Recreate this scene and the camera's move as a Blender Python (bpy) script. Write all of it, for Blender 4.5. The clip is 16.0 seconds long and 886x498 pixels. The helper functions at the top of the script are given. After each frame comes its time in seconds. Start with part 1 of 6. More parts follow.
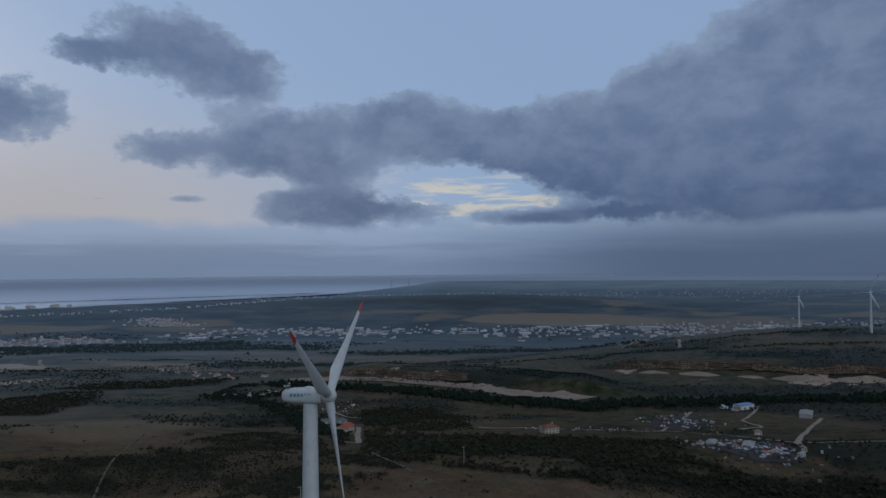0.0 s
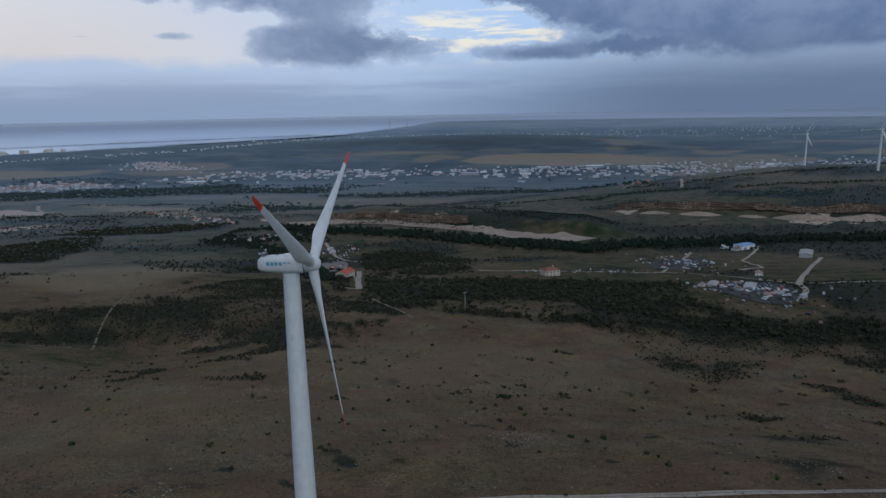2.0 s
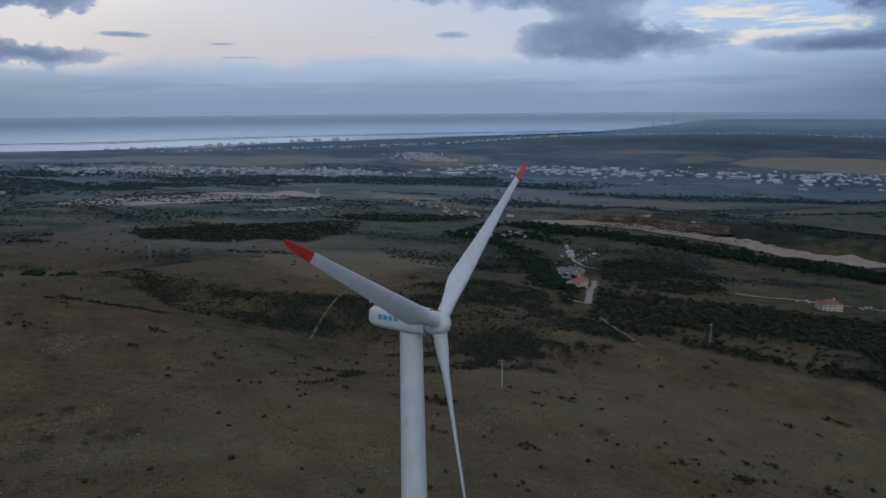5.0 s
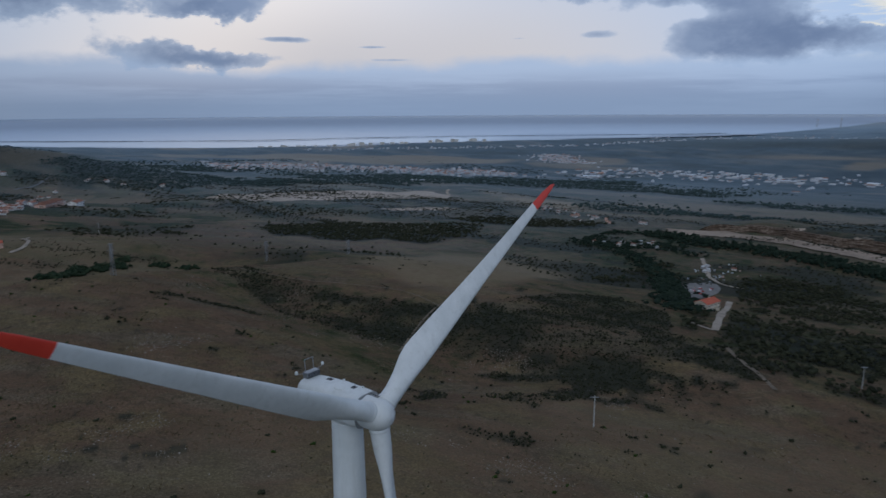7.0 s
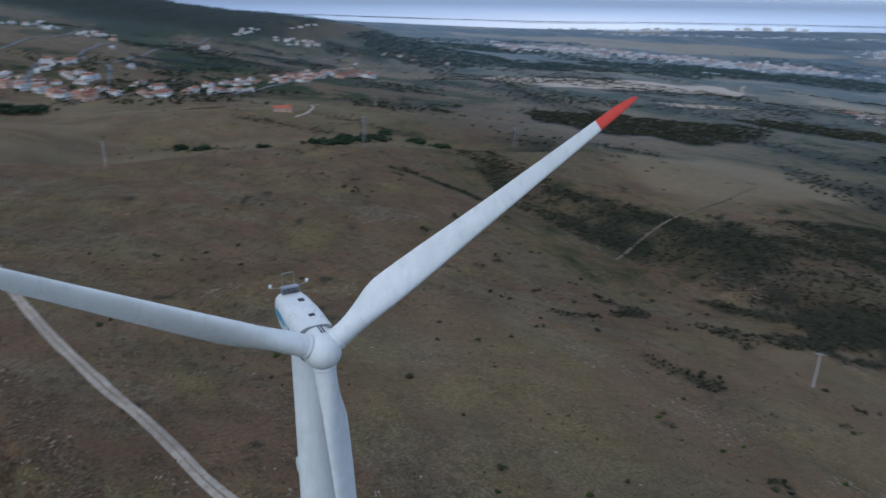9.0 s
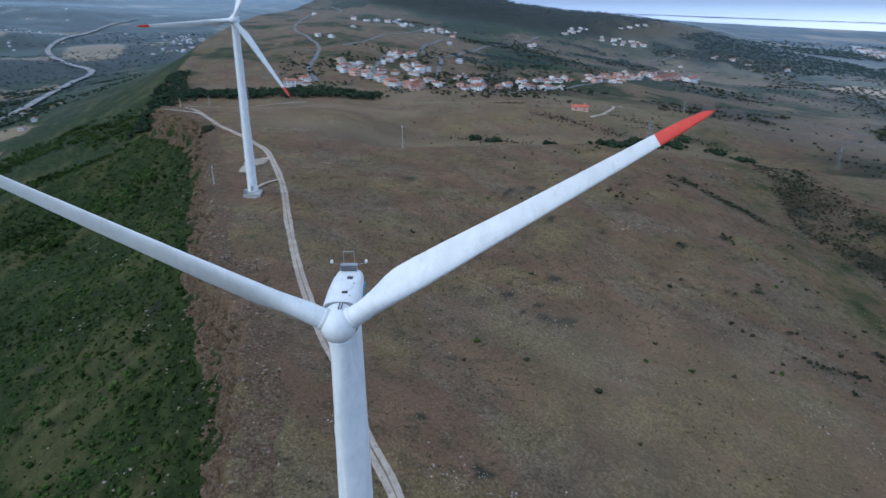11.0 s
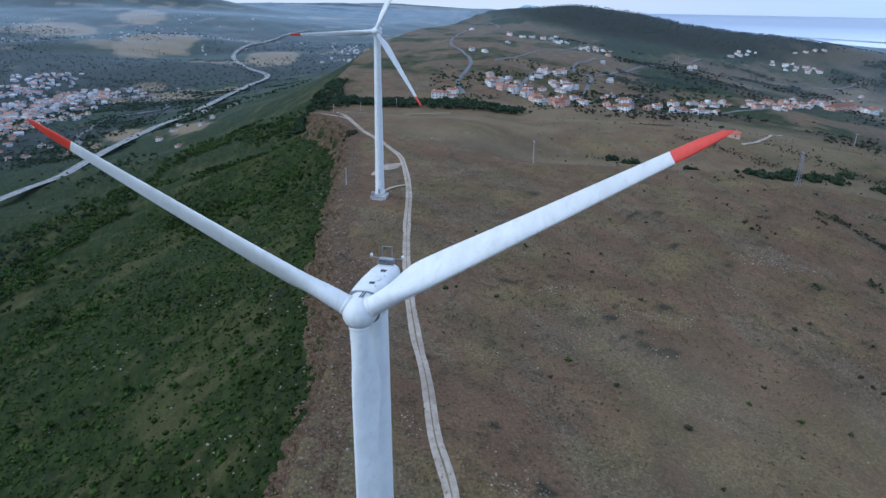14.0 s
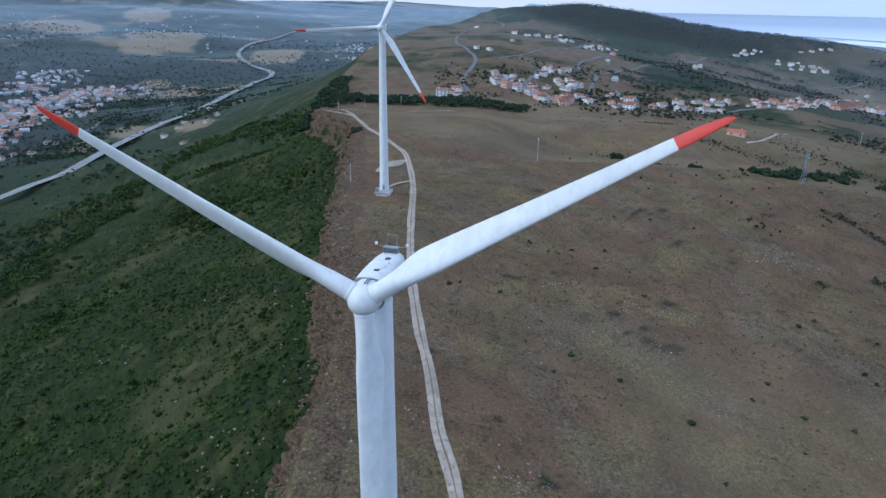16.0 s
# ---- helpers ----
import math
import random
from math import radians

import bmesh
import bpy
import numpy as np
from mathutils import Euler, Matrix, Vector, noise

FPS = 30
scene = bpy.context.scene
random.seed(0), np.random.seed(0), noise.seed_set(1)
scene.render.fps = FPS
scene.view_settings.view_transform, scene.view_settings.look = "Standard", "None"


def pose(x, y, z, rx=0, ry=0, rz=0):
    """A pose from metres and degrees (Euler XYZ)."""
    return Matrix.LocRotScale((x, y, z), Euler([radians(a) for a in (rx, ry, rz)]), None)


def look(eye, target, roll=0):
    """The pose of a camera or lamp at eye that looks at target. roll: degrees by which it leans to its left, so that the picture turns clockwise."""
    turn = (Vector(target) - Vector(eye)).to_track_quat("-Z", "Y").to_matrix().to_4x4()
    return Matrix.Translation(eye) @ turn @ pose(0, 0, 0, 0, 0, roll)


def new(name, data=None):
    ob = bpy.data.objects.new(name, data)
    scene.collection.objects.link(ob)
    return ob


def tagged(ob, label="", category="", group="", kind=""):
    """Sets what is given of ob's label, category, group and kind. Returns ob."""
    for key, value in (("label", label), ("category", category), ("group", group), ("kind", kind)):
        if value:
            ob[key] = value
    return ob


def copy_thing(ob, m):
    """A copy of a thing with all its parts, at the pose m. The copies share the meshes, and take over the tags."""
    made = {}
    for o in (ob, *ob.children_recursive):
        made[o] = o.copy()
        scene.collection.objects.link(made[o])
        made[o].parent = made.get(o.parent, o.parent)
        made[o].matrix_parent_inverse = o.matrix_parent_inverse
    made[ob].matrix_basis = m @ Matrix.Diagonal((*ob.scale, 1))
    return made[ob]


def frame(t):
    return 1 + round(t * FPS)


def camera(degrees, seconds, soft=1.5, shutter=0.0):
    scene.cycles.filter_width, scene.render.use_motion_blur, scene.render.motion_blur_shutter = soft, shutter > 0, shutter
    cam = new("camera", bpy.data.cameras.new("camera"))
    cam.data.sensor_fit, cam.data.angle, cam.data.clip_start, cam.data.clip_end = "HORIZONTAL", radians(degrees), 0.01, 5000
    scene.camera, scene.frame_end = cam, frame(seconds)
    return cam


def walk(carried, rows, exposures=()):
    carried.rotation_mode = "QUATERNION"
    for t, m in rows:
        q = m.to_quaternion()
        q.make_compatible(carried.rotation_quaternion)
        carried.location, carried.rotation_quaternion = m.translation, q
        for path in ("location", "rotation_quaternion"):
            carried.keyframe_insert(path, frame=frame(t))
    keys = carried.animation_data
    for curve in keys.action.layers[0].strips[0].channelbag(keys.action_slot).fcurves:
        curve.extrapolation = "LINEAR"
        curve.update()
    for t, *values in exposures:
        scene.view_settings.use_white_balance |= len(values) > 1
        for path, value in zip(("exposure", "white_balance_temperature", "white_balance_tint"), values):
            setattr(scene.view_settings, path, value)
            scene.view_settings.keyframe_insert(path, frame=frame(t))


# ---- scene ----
cam = camera(66.4, 16.0, 1.5, 0.5)
PATH = [
    (0, (31.323, -151.277, 107.092), (31.3026, -149.2780, 107.1481), -0.45),
    (0.5, (30.654, -145.577, 107.597), (30.6366, -143.5774, 107.6539), -0.62),
    (1, (30.319, -139.351, 107.663), (30.3018, -137.3526, 107.5856), -0.91),
    (1.5, (30.604, -132.949, 107.528), (30.5831, -130.9673, 107.2607), -1.05),
    (2, (30.947, -126.568, 107.866), (30.9225, -124.6106, 107.4565), -1.02),
    (2.5, (31.649, -119.344, 107.816), (31.6240, -117.3872, 107.4030), -1.03),
    (3, (32.423, -112.305, 107.819), (32.2792, -110.3528, 107.4069), -1.06),
    (3.5, (33.730, -104.480, 107.476), (33.2155, -102.5913, 107.0650), -0.93),
    (4, (35.497, -96.440, 107.602), (34.8135, -94.6068, 107.1887), -0.79),
    (4.5, (36.773, -88.567, 107.481), (36.0824, -86.7367, 107.0652), -0.64),
    (5, (37.590, -80.464, 107.447), (36.8519, -78.6516, 107.0345), -0.46),
    (5.2, (37.930, -77.180, 107.480), (37.1222, -75.3965, 107.0687), -0.42),
    (7.3, (44.077, -41.962, 107.477), (42.9044, -40.4000, 107.0464), -0.15),
    (7.5, (44.983, -39.051, 107.628), (43.7420, -37.5539, 107.1594), -0.15),
    (8, (47.394, -32.173, 107.830), (46.0584, -30.7922, 107.2734), 0.09),
    (8.5, (49.591, -25.393, 107.390), (48.1668, -24.1469, 106.7436), 0.37),
    (9, (51.589, -18.635, 107.439), (50.0154, -17.6326, 106.7178), 0.57),
    (9.5, (53.908, -12.158, 107.632), (52.1970, -11.4295, 106.8954), 0.65),
    (10, (56.440, -5.921, 107.505), (54.6399, -5.4637, 106.7627), 0.42),
    (10.2, (57.109, -3.741, 107.386), (55.2945, -3.3457, 106.6431), 0.07),
    (12.3, (61.042, 13.533, 107.535), (59.1629, 13.5056, 106.8524), 0.78),
    (12.5, (61.142, 14.582, 107.472), (59.2617, 14.5503, 106.7918), 0.66),
    (13, (61.237, 15.082, 107.399), (59.3613, 14.9353, 106.7202), 0.48),
    (13.5, (61.547, 15.133, 107.443), (59.6817, 14.8998, 106.7604), 0.54),
    (14, (61.726, 14.881, 107.092), (59.8610, 14.6474, 106.4071), 0.85),
    (14.5, (61.971, 14.910, 106.855), (60.1076, 14.6730, 106.1686), 0.77),
    (15, (62.030, 14.857, 106.593), (60.1680, 14.6179, 105.9036), 1.00),
    (15.5, (62.174, 14.831, 106.369), (60.3117, 14.5900, 105.6796), 1.00),
    (16, (62.471, 14.937, 106.206), (60.6097, 14.6926, 105.5177), 1.00),
]
EXPOSURES = [(0, -0.97, 5800, 10), (1, -0.92, 5840, 10), (2.5, -0.15, 5900, 10), (5.0, -0.47, 5800, 10), (7.5, -0.46, 5780, 10), (8.5, 0.08, 5780, 10), (10, 0.85, 5680, 10), (12.5, 0.96, 5480, 10), (16, 1.02, 5480, 10)]
walk(cam, [(t, look(eye, target, roll)) for t, eye, target, roll in PATH], EXPOSURES)
# ---- light ----
SUN_AZ, SUN_EL = 48.0, 9.0          # degrees left of +y, degrees up


def world_sky():
    w = bpy.data.worlds.new("dusk_sky")
    scene.world = w
    w.use_nodes = True
    nt = w.node_tree
    nt.nodes.clear()
    N, L = nt.nodes.new, nt.links.new

    def math_node(op, a, b=None, c=None, clamp=False):
        n = N("ShaderNodeMath")
        n.operation, n.use_clamp = op, clamp
        for k, v in enumerate((a, b, c)):
            if v is None:
                continue
            if isinstance(v, (int, float)):
                n.inputs[k].default_value = v
            else:
                L(v, n.inputs[k])
        return n.outputs[0]

    def mix(f, a, b):
        n = N("ShaderNodeMix")
        n.data_type = "RGBA"
        for k, v in ((0, f), (6, a), (7, b)):
            if isinstance(v, (int, float)):
                n.inputs[k].default_value = v
            elif isinstance(v, tuple):
                n.inputs[k].default_value = (*v, 1)
            else:
                L(v, n.inputs[k])
        return n.outputs[2]

    def smooth(v, lo, hi):
        n = N("ShaderNodeMapRange")
        n.interpolation_type = "SMOOTHSTEP"
        L(v, n.inputs[0])
        n.inputs[1].default_value, n.inputs[2].default_value = lo, hi
        return n.outputs[0]

    tc = N("ShaderNodeTexCoord")
    sep = N("ShaderNodeSeparateXYZ")
    L(tc.outputs["Generated"], sep.inputs[0])
    x, y, z = sep.outputs
    az = math_node("MULTIPLY", math_node("ARCTAN2", math_node("MULTIPLY", x, -1.0), y), 180 / math.pi)
    el = math_node("MULTIPLY", math_node("ARCSINE", z), 180 / math.pi)

    def noise_at(sx, sy, detail, rough, off=0.0, warp=0.0):
        c = N("ShaderNodeCombineXYZ")
        L(math_node("MULTIPLY", az, sx), c.inputs[0])
        L(math_node("MULTIPLY", el, sy), c.inputs[1])
        c.inputs[2].default_value = off
        n = N("ShaderNodeTexNoise")
        L(c.outputs[0], n.inputs["Vector"])
        n.inputs["Scale"].default_value = 1.0
        n.inputs["Detail"].default_value = detail
        n.inputs["Roughness"].default_value = rough
        n.inputs["Distortion"].default_value = warp
        return n.outputs["Fac"]

    sky = N("ShaderNodeTexSky")
    sky.sky_type, sky.sun_disc = "NISHITA", False
    sky.sun_elevation, sky.sun_rotation = radians(SUN_EL), radians(-SUN_AZ)
    sky.air_density, sky.dust_density, sky.ozone_density = 1.0, 2.0, 1.5
    scaled = N("ShaderNodeMix")
    scaled.data_type, scaled.blend_type = "RGBA", "MULTIPLY"
    scaled.inputs[0].default_value = 1.0
    L(sky.outputs[0], scaled.inputs[6])
    scaled.inputs[7].default_value = (SKY_K, SKY_K, SKY_K, 1)
    high = mix(0.72, scaled.outputs[2], (0.475, 0.62, 0.85))
    glow = math_node("MULTIPLY", smooth(el, 17.0, 3.0), smooth(math_node("ABSOLUTE", math_node("SUBTRACT", az, 36.0)), 42.0, 4.0))
    clear = mix(glow, high, (0.57, 0.525, 0.50))
    gap = math_node("MULTIPLY", smooth(math_node("ABSOLUTE", math_node("SUBTRACT", el, 5.6)), 3.2, 0.8), smooth(math_node("ABSOLUTE", math_node("ADD", az, 4.0)), 13.0, 5.0))
    torn = smooth(noise_at(0.15, 0.95, 8, 0.62, 3.3, 0.3), 0.45, 0.58)
    clear = mix(math_node("MULTIPLY", math_node("MULTIPLY", gap, torn), 0.85), clear, (0.80, 0.72, 0.56))

    # cloud masses: azimuth, elevation, half widths (degrees), weight
    masses = [(23, 17.4, 5.8, 2.8, 1.05), (17.6, 15.5, 4.6, 2.3, 1.0), (28.5, 16, 3.4, 1.2, .8), (34.0, 11.6, 4.2, 2.7, 1.1), (17.5, 9.6, 7.5, 2.3, .74), (24, 9.4, 3.4, 1.6, .45), (13.5, 11.6, 5.5, 1.8, .65),
              (11, 8.2, 6, 2.0, .7), (3.6, 12.0, 5.6, 3.0, 1.15), (-4.6, 10.2, 6, 2.8, 1.1), (-11.5, 9.0, 6, 3.4, 1.1), (9.0, 4.9, 9.0, 2.1, 1.15), (-25, 10.0, 14, 6.0, 1.5), (-18, 13.2, 4.6, 2.8, .8),
              (-31, 17, 9, 5, 1.2), (-34, 6, 13, 5, 1.1), (-50, 13, 15, 10, 1.3), (-6.5, 4.1, 4.5, .7, .7), (-14, 4.4, 5, .8, .6), (-1, 6.9, 6.5, 1.0, -.7), (16, 6.9, 4, .6, -.4), (21.6, 5.6, 1.8, .4, .5),
              (27.6, 5.45, 1.4, .14, .48), (37.9, 3.85, 2.8, .20, .6), (39.5, 4.85, 1.6, .14, .56), (46.4, 5.4, 2.2, .26, .62), (52, 3.9, 8, 1.3, .85), (51, 7.5, 4.0, 0.9, .8), (45, 9.2, 8, 1.2, .7), (64, 10, 12, 4, .9), (85, 12, 20, 9, .9)]
    shift = math_node("SUBTRACT", noise_at(0.32, 0.45, 7, 0.62, 2.2), 0.5)
    lift = math_node("SUBTRACT", noise_at(0.36, 0.5, 7, 0.62, 7.7), 0.5)
    waz, wel = math_node("MULTIPLY_ADD", shift, 5.5, az), math_node("MULTIPLY_ADD", lift, 3.6, el)
    total = None
    for a0, e0, ra, re, k in masses:
        u = math_node("DIVIDE", math_node("SUBTRACT", waz if ra > 3.2 else az, float(a0)), float(ra))
        v = math_node("DIVIDE", math_node("SUBTRACT", wel if re > 0.7 else el, float(e0)), float(re))
        q = math_node("ADD", math_node("MULTIPLY", u, u), math_node("MULTIPLY", v, v))
        g = math_node("MULTIPLY", math_node("EXPONENT", math_node("MULTIPLY", q, -1.1)), float(k))
        total = g if total is None else math_node("ADD", total, g)
    big = noise_at(0.10, 0.17, 7, 0.55, 1.7, 0.2)
    fine = noise_at(0.22, 0.33, 10, 0.62, 5.1, 0.2)
    wisps = noise_at(0.06, 0.75, 6, 0.6, 9.3)
    dens = math_node("ADD", total, math_node("MULTIPLY", math_node("SUBTRACT", fine, 0.5), 0.9))
    overhead = math_node("MULTIPLY", smooth(el, 24.0, 45.0), 0.6)
    dens = math_node("ADD", dens, overhead)
    cover = smooth(dens, 0.40, 0.58)
    depth = smooth(dens, 0.44, 0.95)
    low_shade = mix(smooth(fine, 0.32, 0.68), (0.105, 0.150, 0.250), (0.165, 0.215, 0.320))
    low_shade = mix(smooth(az, -6.0, 10.0), low_shade, mix(smooth(fine, 0.32, 0.68), (0.150, 0.195, 0.290), (0.225, 0.275, 0.370)))
    high_shade = mix(smooth(fine, 0.32, 0.68), (0.170, 0.225, 0.335), (0.245, 0.300, 0.415))
    shade = mix(smooth(el, 5.0, 13.0), low_shade, high_shade)
    lit = mix(glow, (0.33, 0.41, 0.53), (0.44, 0.455, 0.50))
    cloud = mix(depth, lit, shade)
    body = mix(cover, clear, cloud)
    # the low bank of grey-blue cloud along the horizon: a bright lumpy top, streaks, a darker foot
    bank = smooth(math_node("ADD", el, math_node("MULTIPLY", math_node("SUBTRACT", big, 0.5), 3.6)), 4.1, 2.9)
    streak = mix(smooth(wisps, 0.42, 0.62), (0.215, 0.275, 0.385), (0.30, 0.37, 0.485))
    streak = mix(smooth(el, 1.3, 3.4), streak, (0.36, 0.44, 0.56))
    body = mix(math_node("MULTIPLY", bank, 0.85), body, streak)
    low = smooth(el, 2.2, 0.0)
    body = mix(math_node("MULTIPLY", low, 0.85), body, (0.222, 0.282, 0.380))
    rain = math_node("MULTIPLY", smooth(az, 6.0, -20.0), smooth(el, 7.0, 0.6))
    body = mix(math_node("MULTIPLY", rain, 0.85), body, (0.098, 0.135, 0.205))
    body = mix(math_node("MULTIPLY", smooth(el, 24.0, 48.0), 0.85), body, (0.15, 0.18, 0.25))
    west = smooth(az, 60.0, 92.0)
    body = mix(math_node("MULTIPLY", west, smooth(el, 9.0, 0.0)), body, (0.36, 0.39, 0.43))
    # the side of the sunset is the brighter half of the sky
    side = smooth(math_node("ABSOLUTE", math_node("SUBTRACT", az, 4.0)), 85.0, 30.0)
    bright = N("ShaderNodeMix")
    bright.data_type, bright.blend_type = "RGBA", "MULTIPLY"
    L(side, bright.inputs[0])
    L(body, bright.inputs[6])
    bright.inputs[7].default_value = (1.5, 1.5, 1.5, 1)
    body = bright.outputs[2]
    bg = N("ShaderNodeBackground")
    L(body, bg.inputs[0])
    bg.inputs[1].default_value = 1.0
    out = N("ShaderNodeOutputWorld")
    L(bg.outputs[0], out.inputs[0])


SKY_K = 0.05
world_sky()
# wide soft fill added from behind, opposite the sunset, to brighten turbine faces
sun_data = bpy.data.lights.new("low_sun", "SUN")
sun_data.energy, sun_data.angle, sun_data.color = 1.1, radians(60), (1.0, 0.98, 0.95)
sun = new("low_sun", sun_data)
sa = radians(205)
sun.matrix_world = look((-math.sin(sa) * 300, math.cos(sa) * 300, 260), (0, 0, 0))

# ---- materials ----


def material(name, rough=0.8, metal=0.0):
    m = bpy.data.materials.new(name)
    m.use_nodes = True
    b = m.node_tree.nodes["Principled BSDF"]
    b.inputs["Roughness"].default_value, b.inputs["Metallic"].default_value = rough, metal
    if rough >= 0.85:
        b.inputs["Specular IOR Level"].default_value = 0.06
    return m, m.node_tree, b


def noise_node(nt, vec, scale, detail=5, rough=0.6):
    n = nt.nodes.new("ShaderNodeTexNoise")
    nt.links.new(vec, n.inputs["Vector"])
    n.inputs["Scale"].default_value, n.inputs["Detail"].default_value, n.inputs["Roughness"].default_value = scale, detail, rough
    return n.outputs["Fac"]


def ramp(nt, fac, stops):
    n = nt.nodes.new("ShaderNodeValToRGB")
    nt.links.new(fac, n.inputs[0])
    e = n.color_ramp.elements
    while len(e) < len(stops):
        e.new(0.5)
    for k, (p, c) in enumerate(stops):
        e[k].position, e[k].color = p, (*c, 1) if isinstance(c, tuple) else (c, c, c, 1)
    return n.outputs[0]


def mixed(nt, fac, a, b, blend="MIX"):
    n = nt.nodes.new("ShaderNodeMix")
    n.data_type, n.blend_type = "RGBA", blend
    for k, v in ((0, fac), (6, a), (7, b)):
        if isinstance(v, (int, float)):
            n.inputs[k].default_value = v
        elif isinstance(v, tuple):
            n.inputs[k].default_value = (*v, 1)
        else:
            nt.links.new(v, n.inputs[k])
    return n.outputs[2]


def bump(nt, b, height, strength, dist):
    n = nt.nodes.new("ShaderNodeBump")
    n.inputs["Strength"].default_value, n.inputs["Distance"].default_value = strength, dist
    nt.links.new(height, n.inputs["Height"])
    nt.links.new(n.outputs[0], b.inputs["Normal"])


def surface(name, c1, c2, scale=1.0, rough=0.8, metal=0.0, relief=0.0, stain=0.25, per_object=0.0):
    """Two-scale mottled paint, plaster, stone or leaf colour."""
    m, nt, b = material(name, rough, metal)
    pos = nt.nodes.new("ShaderNodeNewGeometry").outputs["Position"]
    small = noise_node(nt, pos, scale, 5, 0.65)
    large = noise_node(nt, pos, scale * 0.13, 3, 0.5)
    col = ramp(nt, small, [(0.3, c1), (0.7, c2)])
    dark = tuple(v * (1 - stain) for v in c1)
    col = mixed(nt, ramp(nt, large, [(0.45, 0.0), (0.75, 0.8)]), col, dark)
    if per_object:
        info = nt.nodes.new("ShaderNodeObjectInfo")
        hsv = nt.nodes.new("ShaderNodeHueSaturation")
        nt.links.new(col, hsv.inputs["Color"])
        mr = nt.nodes.new("ShaderNodeMapRange")
        nt.links.new(info.outputs["Random"], mr.inputs[0])
        mr.inputs[3].default_value, mr.inputs[4].default_value = 1 - per_object, 1 + per_object
        nt.links.new(mr.outputs[0], hsv.inputs["Value"])
        col = hsv.outputs[0]
    nt.links.new(col, b.inputs["Base Color"])
    if relief:
        bump(nt, b, small, 0.6, relief)
    return m


def island_surface(name, c1, c2, rough=0.9, value=0.35, scale=0.5, sheen=0.0):
    """Foliage or rubble in one mesh: each clump takes its own tint."""
    m, nt, b = material(name, rough)
    # blue-white sheen, where given, paints distance haze onto the leaves
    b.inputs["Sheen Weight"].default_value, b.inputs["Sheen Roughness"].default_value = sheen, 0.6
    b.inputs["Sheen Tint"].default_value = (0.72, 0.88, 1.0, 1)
    geo = nt.nodes.new("ShaderNodeNewGeometry")
    col = ramp(nt, geo.outputs["Random Per Island"], [(0.0, c1), (1.0, c2)])
    n = noise_node(nt, geo.outputs["Position"], scale, 4, 0.6)
    col = mixed(nt, 1.0, col, ramp(nt, n, [(0.3, 1 - value), (0.7, 1 + value)]), "MULTIPLY")
    nt.links.new(col, b.inputs["Base Color"])
    return m


def weathered(name, c1, c2, rough, streak):
    """White coating with dull patches, grime specks and run-off streaks."""
    m, nt, b = material(name, rough)
    pos = nt.nodes.new("ShaderNodeNewGeometry").outputs["Position"]
    mp = nt.nodes.new("ShaderNodeMapping")
    mp.inputs["Scale"].default_value = (1.0, 1.0, streak)
    nt.links.new(pos, mp.inputs[0])
    col = ramp(nt, noise_node(nt, pos, 0.45, 6, 0.65), [(0.35, c1), (0.65, c2)])
    runs = noise_node(nt, mp.outputs[0], 1.6, 6, 0.65)
    col = mixed(nt, ramp(nt, runs, [(0.52, 0.0), (0.72, 0.45)]), col, (0.50, 0.50, 0.46))
    specks = noise_node(nt, pos, 3.5, 7, 0.75)
    col = mixed(nt, ramp(nt, specks, [(0.62, 0.0), (0.72, 0.55)]), col, (0.36, 0.35, 0.31))
    nt.links.new(col, b.inputs["Base Color"])
    nt.links.new(ramp(nt, runs, [(0.3, rough), (0.8, rough + 0.2)]), b.inputs["Roughness"])
    return m


M_WHITE = weathered("white_gelcoat", (0.61, 0.625, 0.60), (0.715, 0.725, 0.70), 0.45, 0.5)
M_TOWER = weathered("white_tower_paint", (0.62, 0.64, 0.62), (0.715, 0.73, 0.71), 0.48, 0.08)
M_SEAM = surface("grey_seam", (0.28, 0.29, 0.29), (0.36, 0.37, 0.37), 2.0, 0.6)
M_RED = surface("red_tip_paint", (0.62, 0.05, 0.028), (0.72, 0.07, 0.04), 1.2, 0.42, stain=0.15)
M_BLUE = surface("teal_lettering_paint", (0.10, 0.33, 0.43), (0.14, 0.38, 0.48), 2.0, 0.5)
M_PANEL = surface("pale_green_grey_panel", (0.52, 0.56, 0.52), (0.60, 0.64, 0.60), 2.0, 0.5)
M_DARK = surface("dark_rubber", (0.03, 0.03, 0.033), (0.05, 0.05, 0.055), 3.0, 0.6)
M_GALV = surface("galvanised_steel", (0.30, 0.31, 0.32), (0.42, 0.43, 0.44), 4.0, 0.45, 0.6)
M_CONC = surface("concrete", (0.34, 0.33, 0.31), (0.46, 0.45, 0.42), 0.8, 0.9, relief=0.03)

# ---- terrain ----
SEED = np.random.RandomState(7)
TABLE = SEED.rand(256, 256)


def vnoise(x, y):
    xi, yi = np.floor(x).astype(int), np.floor(y).astype(int)
    fx, fy = x - xi, y - yi
    fx, fy = fx * fx * (3 - 2 * fx), fy * fy * (3 - 2 * fy)
    g = lambda a, b: TABLE[a % 256, b % 256]
    return (g(xi, yi) * (1 - fx) + g(xi + 1, yi) * fx) * (1 - fy) + (g(xi, yi + 1) * (1 - fx) + g(xi + 1, yi + 1) * fx) * fy


